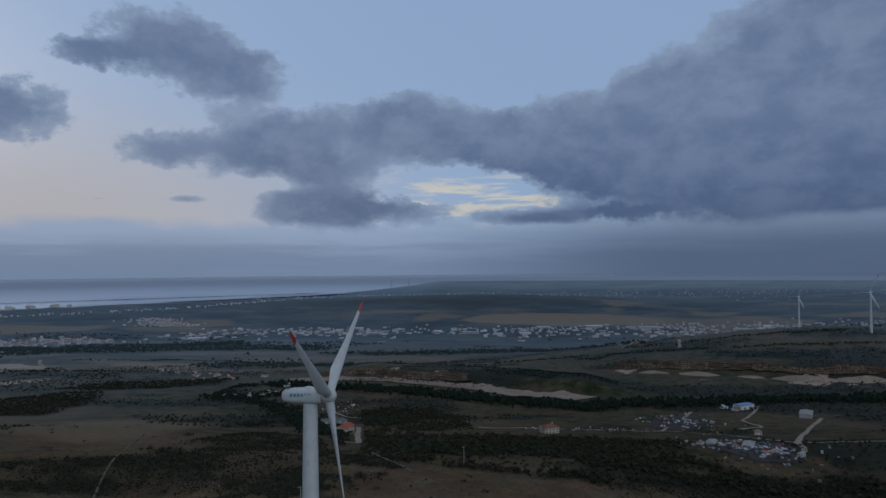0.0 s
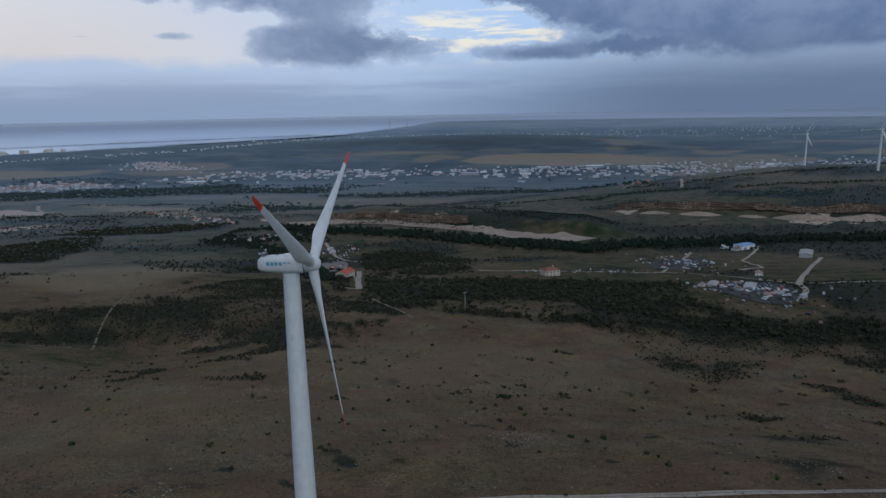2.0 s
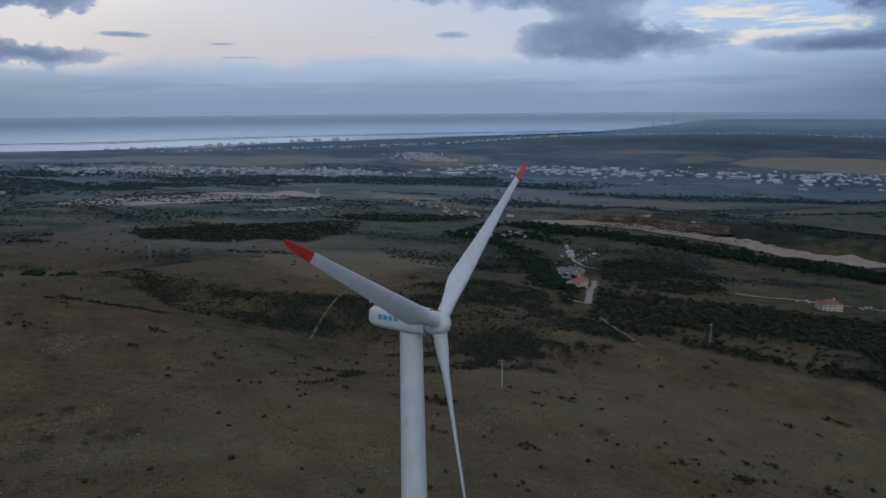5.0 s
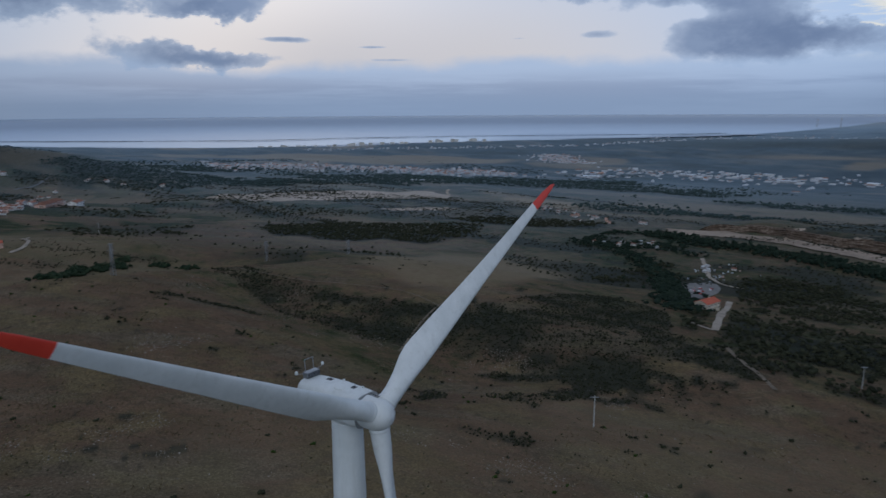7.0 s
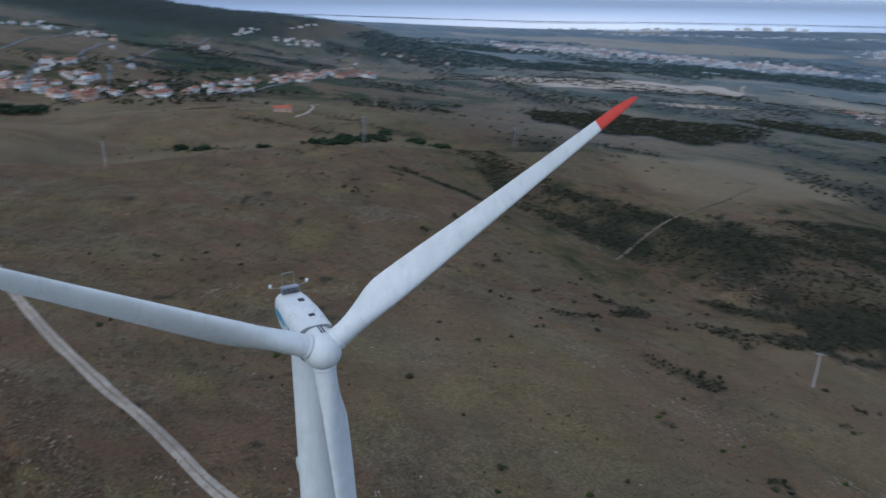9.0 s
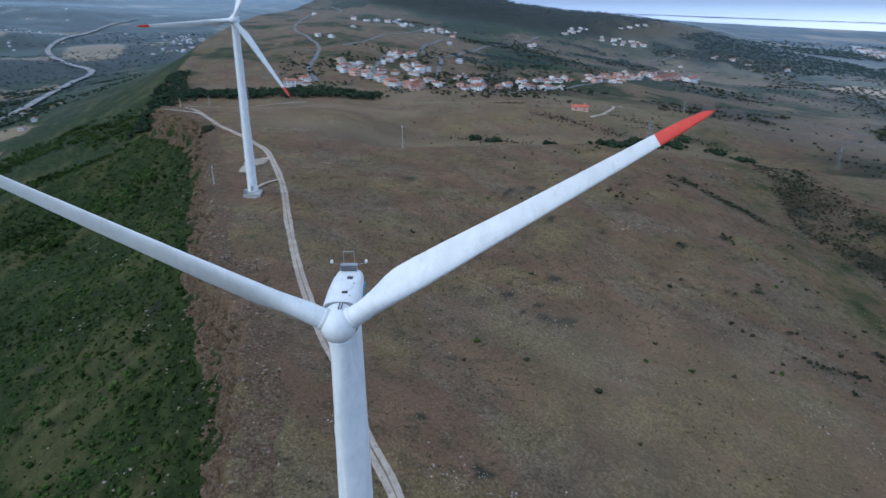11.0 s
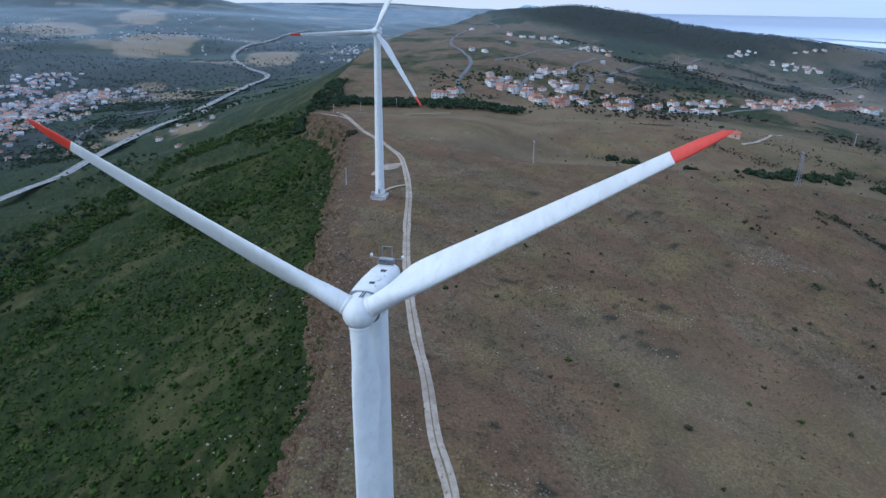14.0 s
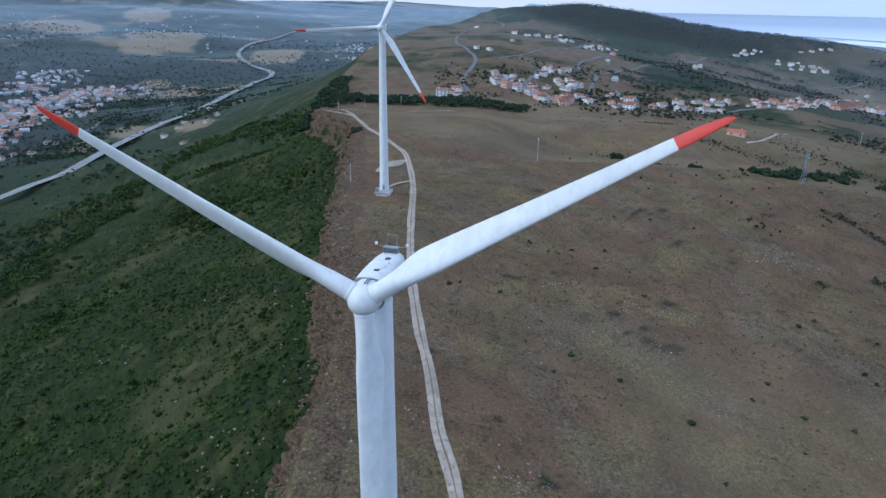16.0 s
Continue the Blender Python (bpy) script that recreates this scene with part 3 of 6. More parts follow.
def ground_cover(x, y, z):
    """Scrub, bare ground and cropland shares, and a far-land share that brings painted haze."""
    d = edge_y(x) - y
    r = np.hypot(x, y)
    scrub = 0.25 + 0.0 * x
    scrub = scrub + 0.5 * step(d, 3, 9)
    scrub = scrub + 0.2 * step(y, 150, 210) * step(x + 0.2 * y, -30, -120) * step(y, 330, 270)
    scrub = scrub + 0.20 * step(y, 260, 400) * (1 - 0.7 * step(-x, 380, 480) * step(y, 900, 700))
    scrub = scrub + 0.6 * bell(x, y, -1940, 470, 380, 560) + 0.22 * step(x, -560, -800) * step(fbm(x, y, 75, 4, 35), -0.05, 0.2)
    scrub = scrub + 0.10 * fbm(x, y, 160, 3, 8)
    q = np.interp(x, (-260, -110, 30, 142, 235, 300), (1062, 1086, 1016, 932, 864, 842))
    bare = 0.5 * step(np.abs(y - q + 4), 24, 15) * step(x, -260, -220) * step(x, 250, 225)
    bare = bare + 0.6 * step(y - q, 12, 24) * step(y - q, 80, 50) * step(x, -230, -180) * step(x, 60, 10) * step(fbm(x, y * 0.4, 26, 3, 9), -0.25, 0.2)
    q2 = np.interp(x, (300, 352, 439, 523, 654, 900), (1190, 1133, 1077, 1050, 1000, 960))
    bare = bare + 0.85 * step(np.abs(y - q2 - 12), 50, 30) * step(x, 290, 340) * step(x, 980, 900) * step(fbm(x * 0.35, y, 30, 4, 10), 0.08, 0.3)
    bare = bare + 0.95 * step(leaf_shape(x, y, -985, 1110, 320, 105, 65) + 0.3 * fbm(x, y, 70, 4, 31), 0.3, 0.6) + 0.9 * leaf_shape(x, y, -720, 1015, 95, 42, 60)
    field = step(((x - 720) / 620) ** 2 + ((y - 4150) / 420) ** 2 + 0.5 * fbm(x, y, 400, 3, 56), 1.1, 0.9) + 0.85 * step(leaf_shape(x, y, -2420, 3050, 820, 400, 35) + 0.55 * fbm(x, y, 330, 4, 38), 0.28, 0.6) + 0.6 * step(leaf_shape(x, y, -1400, 3400, 500, 160, 10) + 0.5 * fbm(x, y, 200, 4, 39), 0.4, 0.7) + 0.8 * leaf_shape(x, y, -320, 4650, 420, 110, 5)
    field = field + 0.6 * step(leaf_shape(x, y, -650, 1380, 330, 70, -34) + 0.5 * fbm(x, y, 60, 4, 67), 0.35, 0.6)
    field = field + (0.18 + 0.34 * step(fbm(x, y * 0.6, 46, 4, 73), -0.1, 0.25)) * step(-x, 350, 400) * step(-x, 720, 640) * step(y - edge_y(x), 10, 60) * step(y, 330, 260)
    f2 = fbm(x, y, 700, 3, 11)
    field = field + 0.7 * step(f2, 0.28, 0.4) * step(r, 2200, 3200) * step(d, 0, -200)
    for fx, fy, fl, fw in FIELDS:
        a = math.atan2(fy, fx)
        u, v = (x - fx) * math.cos(a) + (y - fy) * math.sin(a), (y - fy) * math.cos(a) - (x - fx) * math.sin(a)
        field = field + 0.9 * step((u / fl) ** 2 + (v / fw) ** 2 + 0.5 * fbm(x, y, fw * 1.2, 3, 41), 1.1, 0.85)
    field = field + 0.65 * step(fbm(x, y, 240, 3, 42), 0.34, 0.42) * step(d, 380, 500)
    # meadows, their shares raised westward so the colour also carries haze glow
    field = field + 0.30 * step(fbm(x * 0.6, y, 90, 4, 62), -0.02, 0.25) * step(x, -220, -330) * step(y, 520, 640) * step(y, 1400, 1200) + 0.75 * step(leaf_shape(x, y, -285, 470, 190, 110, 118) + 0.25 * fbm(x, y, 60, 3, 43), 0.36, 0.6) * step(y, 285, 330)
    field = field + 0.30 * step(leaf_shape(x, y, 30, 195, 130, 55, 5) + 0.4 * fbm(x, y, 40, 4, 44), 0.30, 0.75) + 0.22 * step(leaf_shape(x, y, -70, 90, 110, 60, 20) + 0.4 * fbm(x, y, 40, 4, 49), 0.35, 0.8)
    field = field + 0.45 * step(fbm(x * 0.5, y, 130, 4, 61), 0.08, 0.3) * step(y, 1150, 1350) * step(y, 2100, 1700) * step(x, 300, 0)
    # far-land share by distance: fades the ground into the haze-tinted ramp
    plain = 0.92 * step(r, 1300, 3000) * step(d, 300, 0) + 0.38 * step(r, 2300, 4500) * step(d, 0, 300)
    # past 8.5 km the added field share lightens the land as painted haze
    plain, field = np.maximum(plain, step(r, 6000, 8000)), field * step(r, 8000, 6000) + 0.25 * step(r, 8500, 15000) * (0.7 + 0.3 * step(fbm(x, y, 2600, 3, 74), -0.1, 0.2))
    return np.clip(np.stack([scrub, bare, field, plain], -1), 0, 1)


# dry fields of the southern valley: centre, half length, half width
FIELDS = [(-3050, -1730, 420, 170), (-2690, -1640, 200, 90), (-2661, -1035, 330, 100), (-1619, -880, 150, 60), (-1640, -770, 130, 40), (-3377, -2460, 400, 190),
          (-1824, -1082, 110, 45), (-915, -497, 60, 32), (-973, -643, 70, 34), (-878, -659, 60, 30), (-4300, -2500, 500, 150)]


def streaks(x, y, size, seed):
    """Patches drawn out along the fall of the slope."""
    c, s = math.cos(0.55), math.sin(0.55)
    wx, wy = x + 9 * fbm(x, y, 30, 2, 52), y + 9 * fbm(x, y, 30, 2, 53)
    return fbm((-c * wx + s * wy) * 0.55, s * wx + c * wy, size, 4, seed)


def openings(x, y):
    """Grassy openings in the scrub of the steep slope."""
    wide = 0.68 * step(streaks(x, y, 34, 45), 0.08, 0.42)
    return wide * (0.35 + 0.65 * step(streaks(x, y, 9, 71), -0.25, 0.2)) + 0.6 * step(streaks(x, y, 7, 46), 0.26, 0.5)


def plant_cover(x, y):
    """Evergreen scrub, its grassy openings, closed woods, and a sheen share that imitates haze."""
    d = edge_y(x) - y
    maquis = step(d, 8, 12) * step(d, 1000, 700)
    grass = np.clip(0.8 * openings(x, y), 0, 1) * step(d, 16, 30) * step(d, 420, 250) + 0.7 * step(fbm(x, y, 70, 3, 47), 0.22, 0.4) * step(d, 250, 400)
    wooded = step(bell(x, y, -1960, 480, 380, 540), .28, .42) + 0.95 * step(fbm(x, y, 300, 4, 17), -0.16, -0.02) * step(d, 380, 520)
    wooded = wooded + 0.9 * north_woods(x, y) + 0.9 * farm_woods(x, y) + 0.8 * step(bell(x, y, -150, 6000, 2400, 850) + 0.25 * fbm(x, y, 700, 3, 57), .35, .5) * step(y, 8200, 6600)
    wooded = wooded + 0.85 * copses(x, y) * step(y, 2400, 1500) + 0.5 * step(fbm(x, y, 120, 3, 20), 0.05, 0.2) * step(x, -600, -700) * step(y, 60, 140)
    wooded = wooded + 0.92 * band_w(x, y) * (0.35 + 0.65 * step(x, -320, -250))
    for cx, cy, a, b, turn in BRAKES:
        wooded = wooded + 0.5 * step(leaf_shape(x, y, cx, cy, a, b, turn) + 0.5 * fbm(x, y, 14, 4, 63), 0.35, 0.7)
    wooded = wooded + 0.22 * step(fbm(x, y, 40, 4, 55), -0.15, 0.25) * step(-x, 348, 372) * step(-x, 470, 430) * step(y, -60, 0) * step(y, 420, 330)
    wooded = wooded + 0.9 * step(leaf_shape(x, y, 215, 1030, 120, 62, -22) + 0.3 * fbm(x, y, 40, 4, 70), 0.32, 0.5)
    wooded = np.maximum(wooded, 0.85 * groves(x, y))
    wooded = wooded * step(np.hypot(x, y), 8500, 6500)
    # last channel: sheen by distance, standing in for haze over far land
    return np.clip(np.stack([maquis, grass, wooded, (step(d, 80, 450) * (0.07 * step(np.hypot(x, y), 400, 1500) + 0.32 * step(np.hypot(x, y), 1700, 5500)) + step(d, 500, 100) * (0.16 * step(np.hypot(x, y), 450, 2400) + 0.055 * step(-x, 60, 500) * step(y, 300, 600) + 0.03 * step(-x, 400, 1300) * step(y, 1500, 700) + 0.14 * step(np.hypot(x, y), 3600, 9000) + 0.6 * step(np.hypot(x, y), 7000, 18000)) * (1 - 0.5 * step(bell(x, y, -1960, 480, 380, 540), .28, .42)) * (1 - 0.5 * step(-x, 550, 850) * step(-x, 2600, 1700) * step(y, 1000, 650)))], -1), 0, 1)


def build_ground():
    az = np.concatenate([np.linspace(-42, 140, 606, endpoint=False), np.linspace(140, 318, 90, endpoint=False)])
    rr = np.exp(np.concatenate([np.arange(math.log(3.0), math.log(24.0), 0.12), np.arange(math.log(24.0), math.log(17000.0), 0.0190)]))
    A, R = np.meshgrid(np.radians(az), rr)
    x, y = CENTRE[0] - R * np.sin(A), CENTRE[1] + R * np.cos(A)
    z = ground_z(x, y)
    cov = ground_cover(x, y, z)
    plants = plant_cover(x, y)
    sx, sy, sz, _ = squeeze(x, y, z)
    nr, na = x.shape
    verts = np.stack([sx, sy, sz], -1).reshape(-1, 3)
    i, j = np.meshgrid(np.arange(nr - 1), np.arange(na), indexing="ij")
    j2 = (j + 1) % na
    faces = np.stack([i * na + j, (i + 1) * na + j, (i + 1) * na + j2, i * na + j2], -1).reshape(-1, 4)[:, ::-1]
    mid = len(verts)
    verts = np.vstack([verts, [[CENTRE[0], CENTRE[1], float(ground_z(CENTRE[0], CENTRE[1]))]]])
    cap = np.array([[j, j + 1, (j + 2) % na, mid] for j in range(0, na, 2)])
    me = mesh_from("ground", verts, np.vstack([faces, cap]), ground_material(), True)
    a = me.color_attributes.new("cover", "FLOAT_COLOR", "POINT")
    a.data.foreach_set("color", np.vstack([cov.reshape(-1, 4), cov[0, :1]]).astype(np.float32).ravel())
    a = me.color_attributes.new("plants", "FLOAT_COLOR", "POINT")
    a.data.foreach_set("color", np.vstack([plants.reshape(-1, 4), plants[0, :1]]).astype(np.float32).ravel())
    return tagged(new("ground", me), "dry brown upland grass with dark scrub and pale quarry scars", "ground", kind="structure")


build_ground()


def build_sea():
    m, nt, b = material("grey_estuary_water", 0.10)
    # pale base colour replaces the sky reflection lost on the drawn-in surface
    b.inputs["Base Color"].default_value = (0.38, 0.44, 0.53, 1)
    pos = nt.nodes.new("ShaderNodeNewGeometry").outputs["Position"]
    bump(nt, b, noise_node(nt, pos, 0.02, 4), 0.03, 1.0)
    az = np.radians(np.arange(-46, 100, 0.4))
    rr = np.exp(np.arange(math.log(3000.0), math.log(33500.0), 0.05))
    A, R = np.meshgrid(az, rr)
    x, y = CENTRE[0] - R * np.sin(A), CENTRE[1] + R * np.cos(A)
    sx, sy, sz, _ = squeeze(x, y, np.full_like(x, SEA))
    nr, na = x.shape
    i, j = np.meshgrid(np.arange(nr - 1), np.arange(na - 1), indexing="ij")
    faces = np.stack([i * na + j, i * na + j + 1, (i + 1) * na + j + 1, (i + 1) * na + j], -1).reshape(-1, 4)
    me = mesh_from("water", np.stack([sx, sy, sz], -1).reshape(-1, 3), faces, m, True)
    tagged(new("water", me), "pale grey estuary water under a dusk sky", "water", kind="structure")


build_sea()


# ---- wind turbines ----


def part(name, bm, mat, parent, label=""):
    me = bpy.data.meshes.new(name)
    bmesh.ops.recalc_face_normals(bm, faces=bm.faces)
    bm.to_mesh(me)
    bm.free()
    for m in mat if isinstance(mat, (list, tuple)) else [mat]:
        me.materials.append(m)
    ob = new(name, me)
    ob.parent = parent
    if label:
        ob["label"] = label
    return ob


def shade(ob):
    ob.data.polygons.foreach_set("use_smooth", [True] * len(ob.data.polygons))
    ob.data.set_sharp_from_angle(angle=radians(40))
    return ob


def loft(rings, closed=True):
    """Skin over rings of equal length, with both ends capped."""
    bm = bmesh.new()
    rows = [[bm.verts.new(p) for p in ring] for ring in rings]
    n = len(rows[0])
    for a, b in zip(rows, rows[1:]):
        for k in range(n):
            bm.faces.new((a[k], a[(k + 1) % n], b[(k + 1) % n], b[k]))
    if closed:
        bm.faces.new(rows[0][::-1])
        bm.faces.new(rows[-1])
    return bm


def ring(r, z, n=32):
    return [(r * math.cos(2 * math.pi * k / n), r * math.sin(2 * math.pi * k / n), z) for k in range(n)]


def box_into(bm, cx, cy, cz, sx, sy, sz, rz=0.0):
    r = bmesh.ops.create_cube(bm, size=1.0, matrix=Matrix.Translation((cx, cy, cz)) @ Matrix.Rotation(rz, 4, "Z") @ Matrix.Diagonal((sx, sy, sz, 1)))
    return r["verts"]


def box(cx, cy, cz, sx, sy, sz, bevel=0.0):
    bm = bmesh.new()
    box_into(bm, cx, cy, cz, sx, sy, sz)
    if bevel:
        bmesh.ops.bevel(bm, geom=bm.edges[:], offset=bevel, segments=2, affect="EDGES")
    return bm


def tube(a, b, r, n=8):
    a, b = Vector(a), Vector(b)
    q = (b - a).to_track_quat("Z", "Y").to_matrix()
    return loft([[p + q @ Vector(c) for c in ring(r, 0, n)] for p in (a, b)])


def naca(t, x):
    return 5 * t * (0.2969 * math.sqrt(x) - 0.126 * x - 0.3516 * x * x + 0.2843 * x ** 3 - 0.1036 * x ** 4)


BLADE_R = 36.3


def blade_ring(r, n=28):
    """Section of a blade at radius r; the blade points along +z, the wind comes along -x onto +x."""
    u = r / BLADE_R
    chord = float(np.interp(u, (0, .03, .07, .13, .20, .30, .5, .75, .93, .985, 1), (1.9, 1.9, 1.95, 2.55, 2.95, 2.70, 2.02, 1.38, .95, .55, .08)))
    thick = float(np.interp(u, (0, .07, .13, .20, .35, .7, 1), (1, .92, .52, .34, .24, .17, .14)))
    round_ = float(np.interp(u, (0, .06, .17), (1, 1, 0)))
    twist = radians(float(np.interp(u, (0, .15, .35, .6, 1), (36, 34, 27, 19, 13))))
    pts = []
    for k in range(n):
        a = 2 * math.pi * k / n
        cx = 0.5 + 0.5 * math.cos(a)
        half = naca(thick, min(max(cx, 0.0), 1.0)) * chord
        fy = (cx - 0.30) * chord
        fx = half if a < math.pi else -half
        ry, rx = math.cos(a) * 0.95, math.sin(a) * 0.95
        yy, xx = fy * (1 - round_) + ry * round_, fx * (1 - round_) + rx * round_
        c, s = math.cos(twist), math.sin(twist)
        pts.append((xx * c - yy * s, -(yy * c + xx * s), r))
    return pts


HUB = 79.0
BLADE_PHASE = 31.8


SHIFT = 0.65        # the nacelle sits forward on the tower


def make_turbine(hub_h, base_r, top_r):
    root = new("wind_turbine")
    # tower in rolled sections with thin flange seams
    levels = [0, 0.31, 0.64, 1.0]
    top = hub_h - 1.75
    seam_prev = None
    for a, b in zip(levels, levels[1:]):
        ra, rb = base_r + (top_r - base_r) * a, base_r + (top_r - base_r) * b
        za, zb = top * a, top * b
        shade(part("tower_section", loft([ring(ra, za + 0.03, 40), ring((ra + rb) / 2, (za + zb) / 2, 40), ring(rb, zb - 0.03, 40)]), M_TOWER, root))
        shade(part("flange", loft([ring(rb + 0.015, zb - 0.12, 40), ring(rb + 0.015, zb + 0.05, 40)]), M_TOWER, root))
    part("tower_door", box(base_r - 0.1, 0, 2.4, 0.3, 1.0, 2.2, 0.08), M_GALV, root, "grey steel service door")
    zl = min(64.6 - HUB + hub_h, top - 8)
    rl = base_r + (top_r - base_r) * zl / top
    lamp = part("service_panel", loft([[(-0.35 + 0.62 * s * math.cos(2 * math.pi * k / 20), -math.sqrt(rl * rl - 0.12) - dy, zl + 0.85 * s * math.sin(2 * math.pi * k / 20)) for k in range(20)] for s, dy in ((1.0, -0.05), (1.0, 0.07), (0.8, 0.10))]), M_PANEL, root, "pale oval service panel on the tower")
    # nacelle
    secs = [(-7.0, .62, .55, -.1), (-6.8, 1.05, 1.0, -.08), (-6.2, 1.40, 1.42, -.02), (-4.5, 1.58, 1.62, 0), (-1.5, 1.72, 1.74, 0), (1.2, 1.72, 1.72, 0), (2.15, 1.66, 1.66, 0)]
    rings = []
    for x, w, h, dz in secs:
        ringp = []
        for k in range(36):
            a = 2 * math.pi * k / 36
            ca, sa_ = math.cos(a), math.sin(a)
            p = 0.62
            ringp.append((x, w * math.copysign(abs(ca) ** p, ca), hub_h + dz + h * math.copysign(abs(sa_) ** p, sa_)))
        rings.append(ringp)
    nac = shade(part("nacelle", loft(rings), M_WHITE, root, "rounded white nacelle housing"))
    part("panel_seam", loft([[(x, 1.69 * y, hub_h + 1.69 * z) for y, z in [(math.copysign(abs(math.cos(a)) ** .62, math.cos(a)), math.copysign(abs(math.sin(a)) ** .62, math.sin(a))) for a in [2 * math.pi * k / 36 for k in range(36)]]] for x in (2.15, 2.20)]), M_SEAM, nac)
    part("roof_hatch", box(-3.3, 0.35, hub_h + 1.63, 0.75, 0.6, 0.10, 0.03), M_DARK, nac, "dark open roof hatch")
    part("roof_hatch", box(0.2, 0.25, hub_h + 1.74, 0.5, 0.55, 0.08, 0.03), M_DARK, nac)
    shade(part("roof_dome", loft([[(-0.9 + s * x, -0.1 + s * y, hub_h + 1.6 + z) for x, y, _ in ring(1.0, 0, 20)] for s, z in ((1.0, 0), (.95, .18), (.7, .34), (.25, .42))]), M_WHITE, nac))
    part("lifting_lug", box(-1.9, 0.9, hub_h + 1.74, 0.25, 0.2, 0.22, 0.04), M_WHITE, nac)
    part("lifting_lug", box(0.9, 0.8, hub_h + 1.74, 0.25, 0.2, 0.22, 0.04), M_WHITE, nac)
    cool = part("cooler_box", box(-5.75, 0, hub_h + 1.80, 0.75, 1.7, 0.62, 0.05), M_GALV, nac, "grey louvred cooler box")
    for k in range(4):
        part("louvre", box(-5.36, 0, hub_h + 1.60 + 0.13 * k, 0.05, 1.55, 0.05), M_DARK, cool)
    for sy in (-0.55, 0.55):
        part("mast_post", tube((-6.0, sy, hub_h + 2.1), (-6.1, sy, hub_h + 3.35), 0.03), M_GALV, cool)
    part("mast_bar", tube((-6.1, -0.58, hub_h + 3.35), (-6.1, 0.58, hub_h + 3.35), 0.03), M_GALV, cool)
    for sy in (-1.0, 1.0):
        part("sensor_arm", tube((-5.9, sy * 0.8, hub_h + 2.0), (-6.0, sy * 1.75, hub_h + 2.15), 0.03), M_GALV, cool)
        bm = bmesh.new()
        bmesh.ops.create_icosphere(bm, subdivisions=2, radius=0.17, matrix=Matrix.Translation((-6.0, sy * 1.75, hub_h + 2.3)) @ Matrix.Diagonal((1, 1, 1.3, 1)))
        shade(part("anemometer", bm, M_WHITE, cool, "small white wind sensor"))
    # six maker's marks on each flank as plain blocks
    for side in (-1, 1):
        for k in range(6):
            cx = -4.55 + 0.82 * k
            bm = box(cx, side * 1.66, hub_h + 0.28, 0.56, 0.10, 0.66)
            part("maker_mark", bm, M_BLUE, nac)
    for ob in nac, *nac.children_recursive:
        ob.data.transform(Matrix.Translation((SHIFT, 0, 0)))
    # rotor: spinner, collars and blades, tilted back on the shaft
    spin = []
    for x, r in ((2.30, 1.62), (2.9, 1.66), (3.9, 1.60), (4.5, 1.38), (4.95, 1.0), (5.2, .55), (5.28, .12)):
        spin.append([(x + SHIFT, r * math.cos(2 * math.pi * k / 36), hub_h + r * math.sin(2 * math.pi * k / 36)) for k in range(36)])
    spinner = shade(part("spinner", loft(spin), M_WHITE, root, "weathered white rotor spinner"))
    part("spinner_gap", loft([[(x + SHIFT, 1.45 * math.cos(2 * math.pi * k / 30), hub_h + 1.45 * math.sin(2 * math.pi * k / 30)) for k in range(30)] for x in (2.18, 2.30)]), M_SEAM, spinner)
    for dy in (-0.12, 0.12):
        part("vent_slot", box(3.0 + SHIFT, dy + 0.2, hub_h + 1.655, 1.25, 0.10, 0.05), M_DARK, spinner)
    hub = Vector((3.55 + SHIFT, 0, hub_h))
    for k in range(3):
        ang = radians(BLADE_PHASE + 120 * k)
        # local +z of the blade turns in the rotor plane; +y to the right seen from the front
        turn = Matrix.Rotation(radians(-3.8), 4, "Y") @ Matrix.Rotation(ang - math.pi / 2, 4, "X") @ Matrix.Rotation(radians(4), 4, "Y")
        m = Matrix.Translation(hub) @ turn
        q = BLADE_R / 40.5
        rs = [1.2, 1.9, 2.6] + [q * v for v in (3.6, 4.6, 5.6, 6.6, 7.8, 9, 11, 13.5, 17, 21, 25, 29, 32.5, 35.2)]
        white = loft([[m @ Vector(p) for p in blade_ring(r)] for r in rs])
        bl = shade(part("blade", white, M_WHITE, root, "long tapered white blade"))
        tip = loft([[m @ Vector(p) for p in blade_ring(r)] for r in (q * v for v in (35.2, 36.5, 37.8, 39, 39.8, 40.25, 40.5))])
        shade(part("blade_tip", tip, M_RED, bl, "red painted blade tip"))
        shade(part("root_collar", loft([[m @ Vector(p) for p in ring(r, z, 30)] for r, z in ((0.99, 1.3), (1.02, 1.45), (1.02, 1.62), (0.96, 1.7))]), M_WHITE, bl))
    return root


BASE_Z = float(ground_z(0.0, 0.0))
turbine = make_turbine(HUB - BASE_Z, 2.3, 1.55)
turbine.matrix_basis = pose(0, 0, BASE_Z, 0, 0, -4.55)
tagged(turbine, "white three-bladed wind turbine with red blade tips", "wind turbine", group="wind turbines")

BLADE_PHASE, BLADE_R = 63.0, 36.3
T2 = (-235.0, -52.0)
tz = float(ground_z(*T2))
turbine2 = make_turbine(95.2 - tz, 2.1, 1.4)
turbine2.matrix_basis = pose(*T2, tz, 0, 0, 4)
tagged(turbine2, "white wind turbine beside the dirt track", "wind turbine", group="wind turbines")
for fx, fy, rz, k in ((855, 1461, 215, 1.0), (936, 1318, 215, 1.22)):
    t3 = copy_thing(turbine2, pose(fx, fy, float(ground_z(fx, fy)) - 0.5, 0, 0, rz) @ Matrix.Scale(k, 4))
    tagged(t3, "distant white wind turbine standing on a dark hill", "wind turbine")

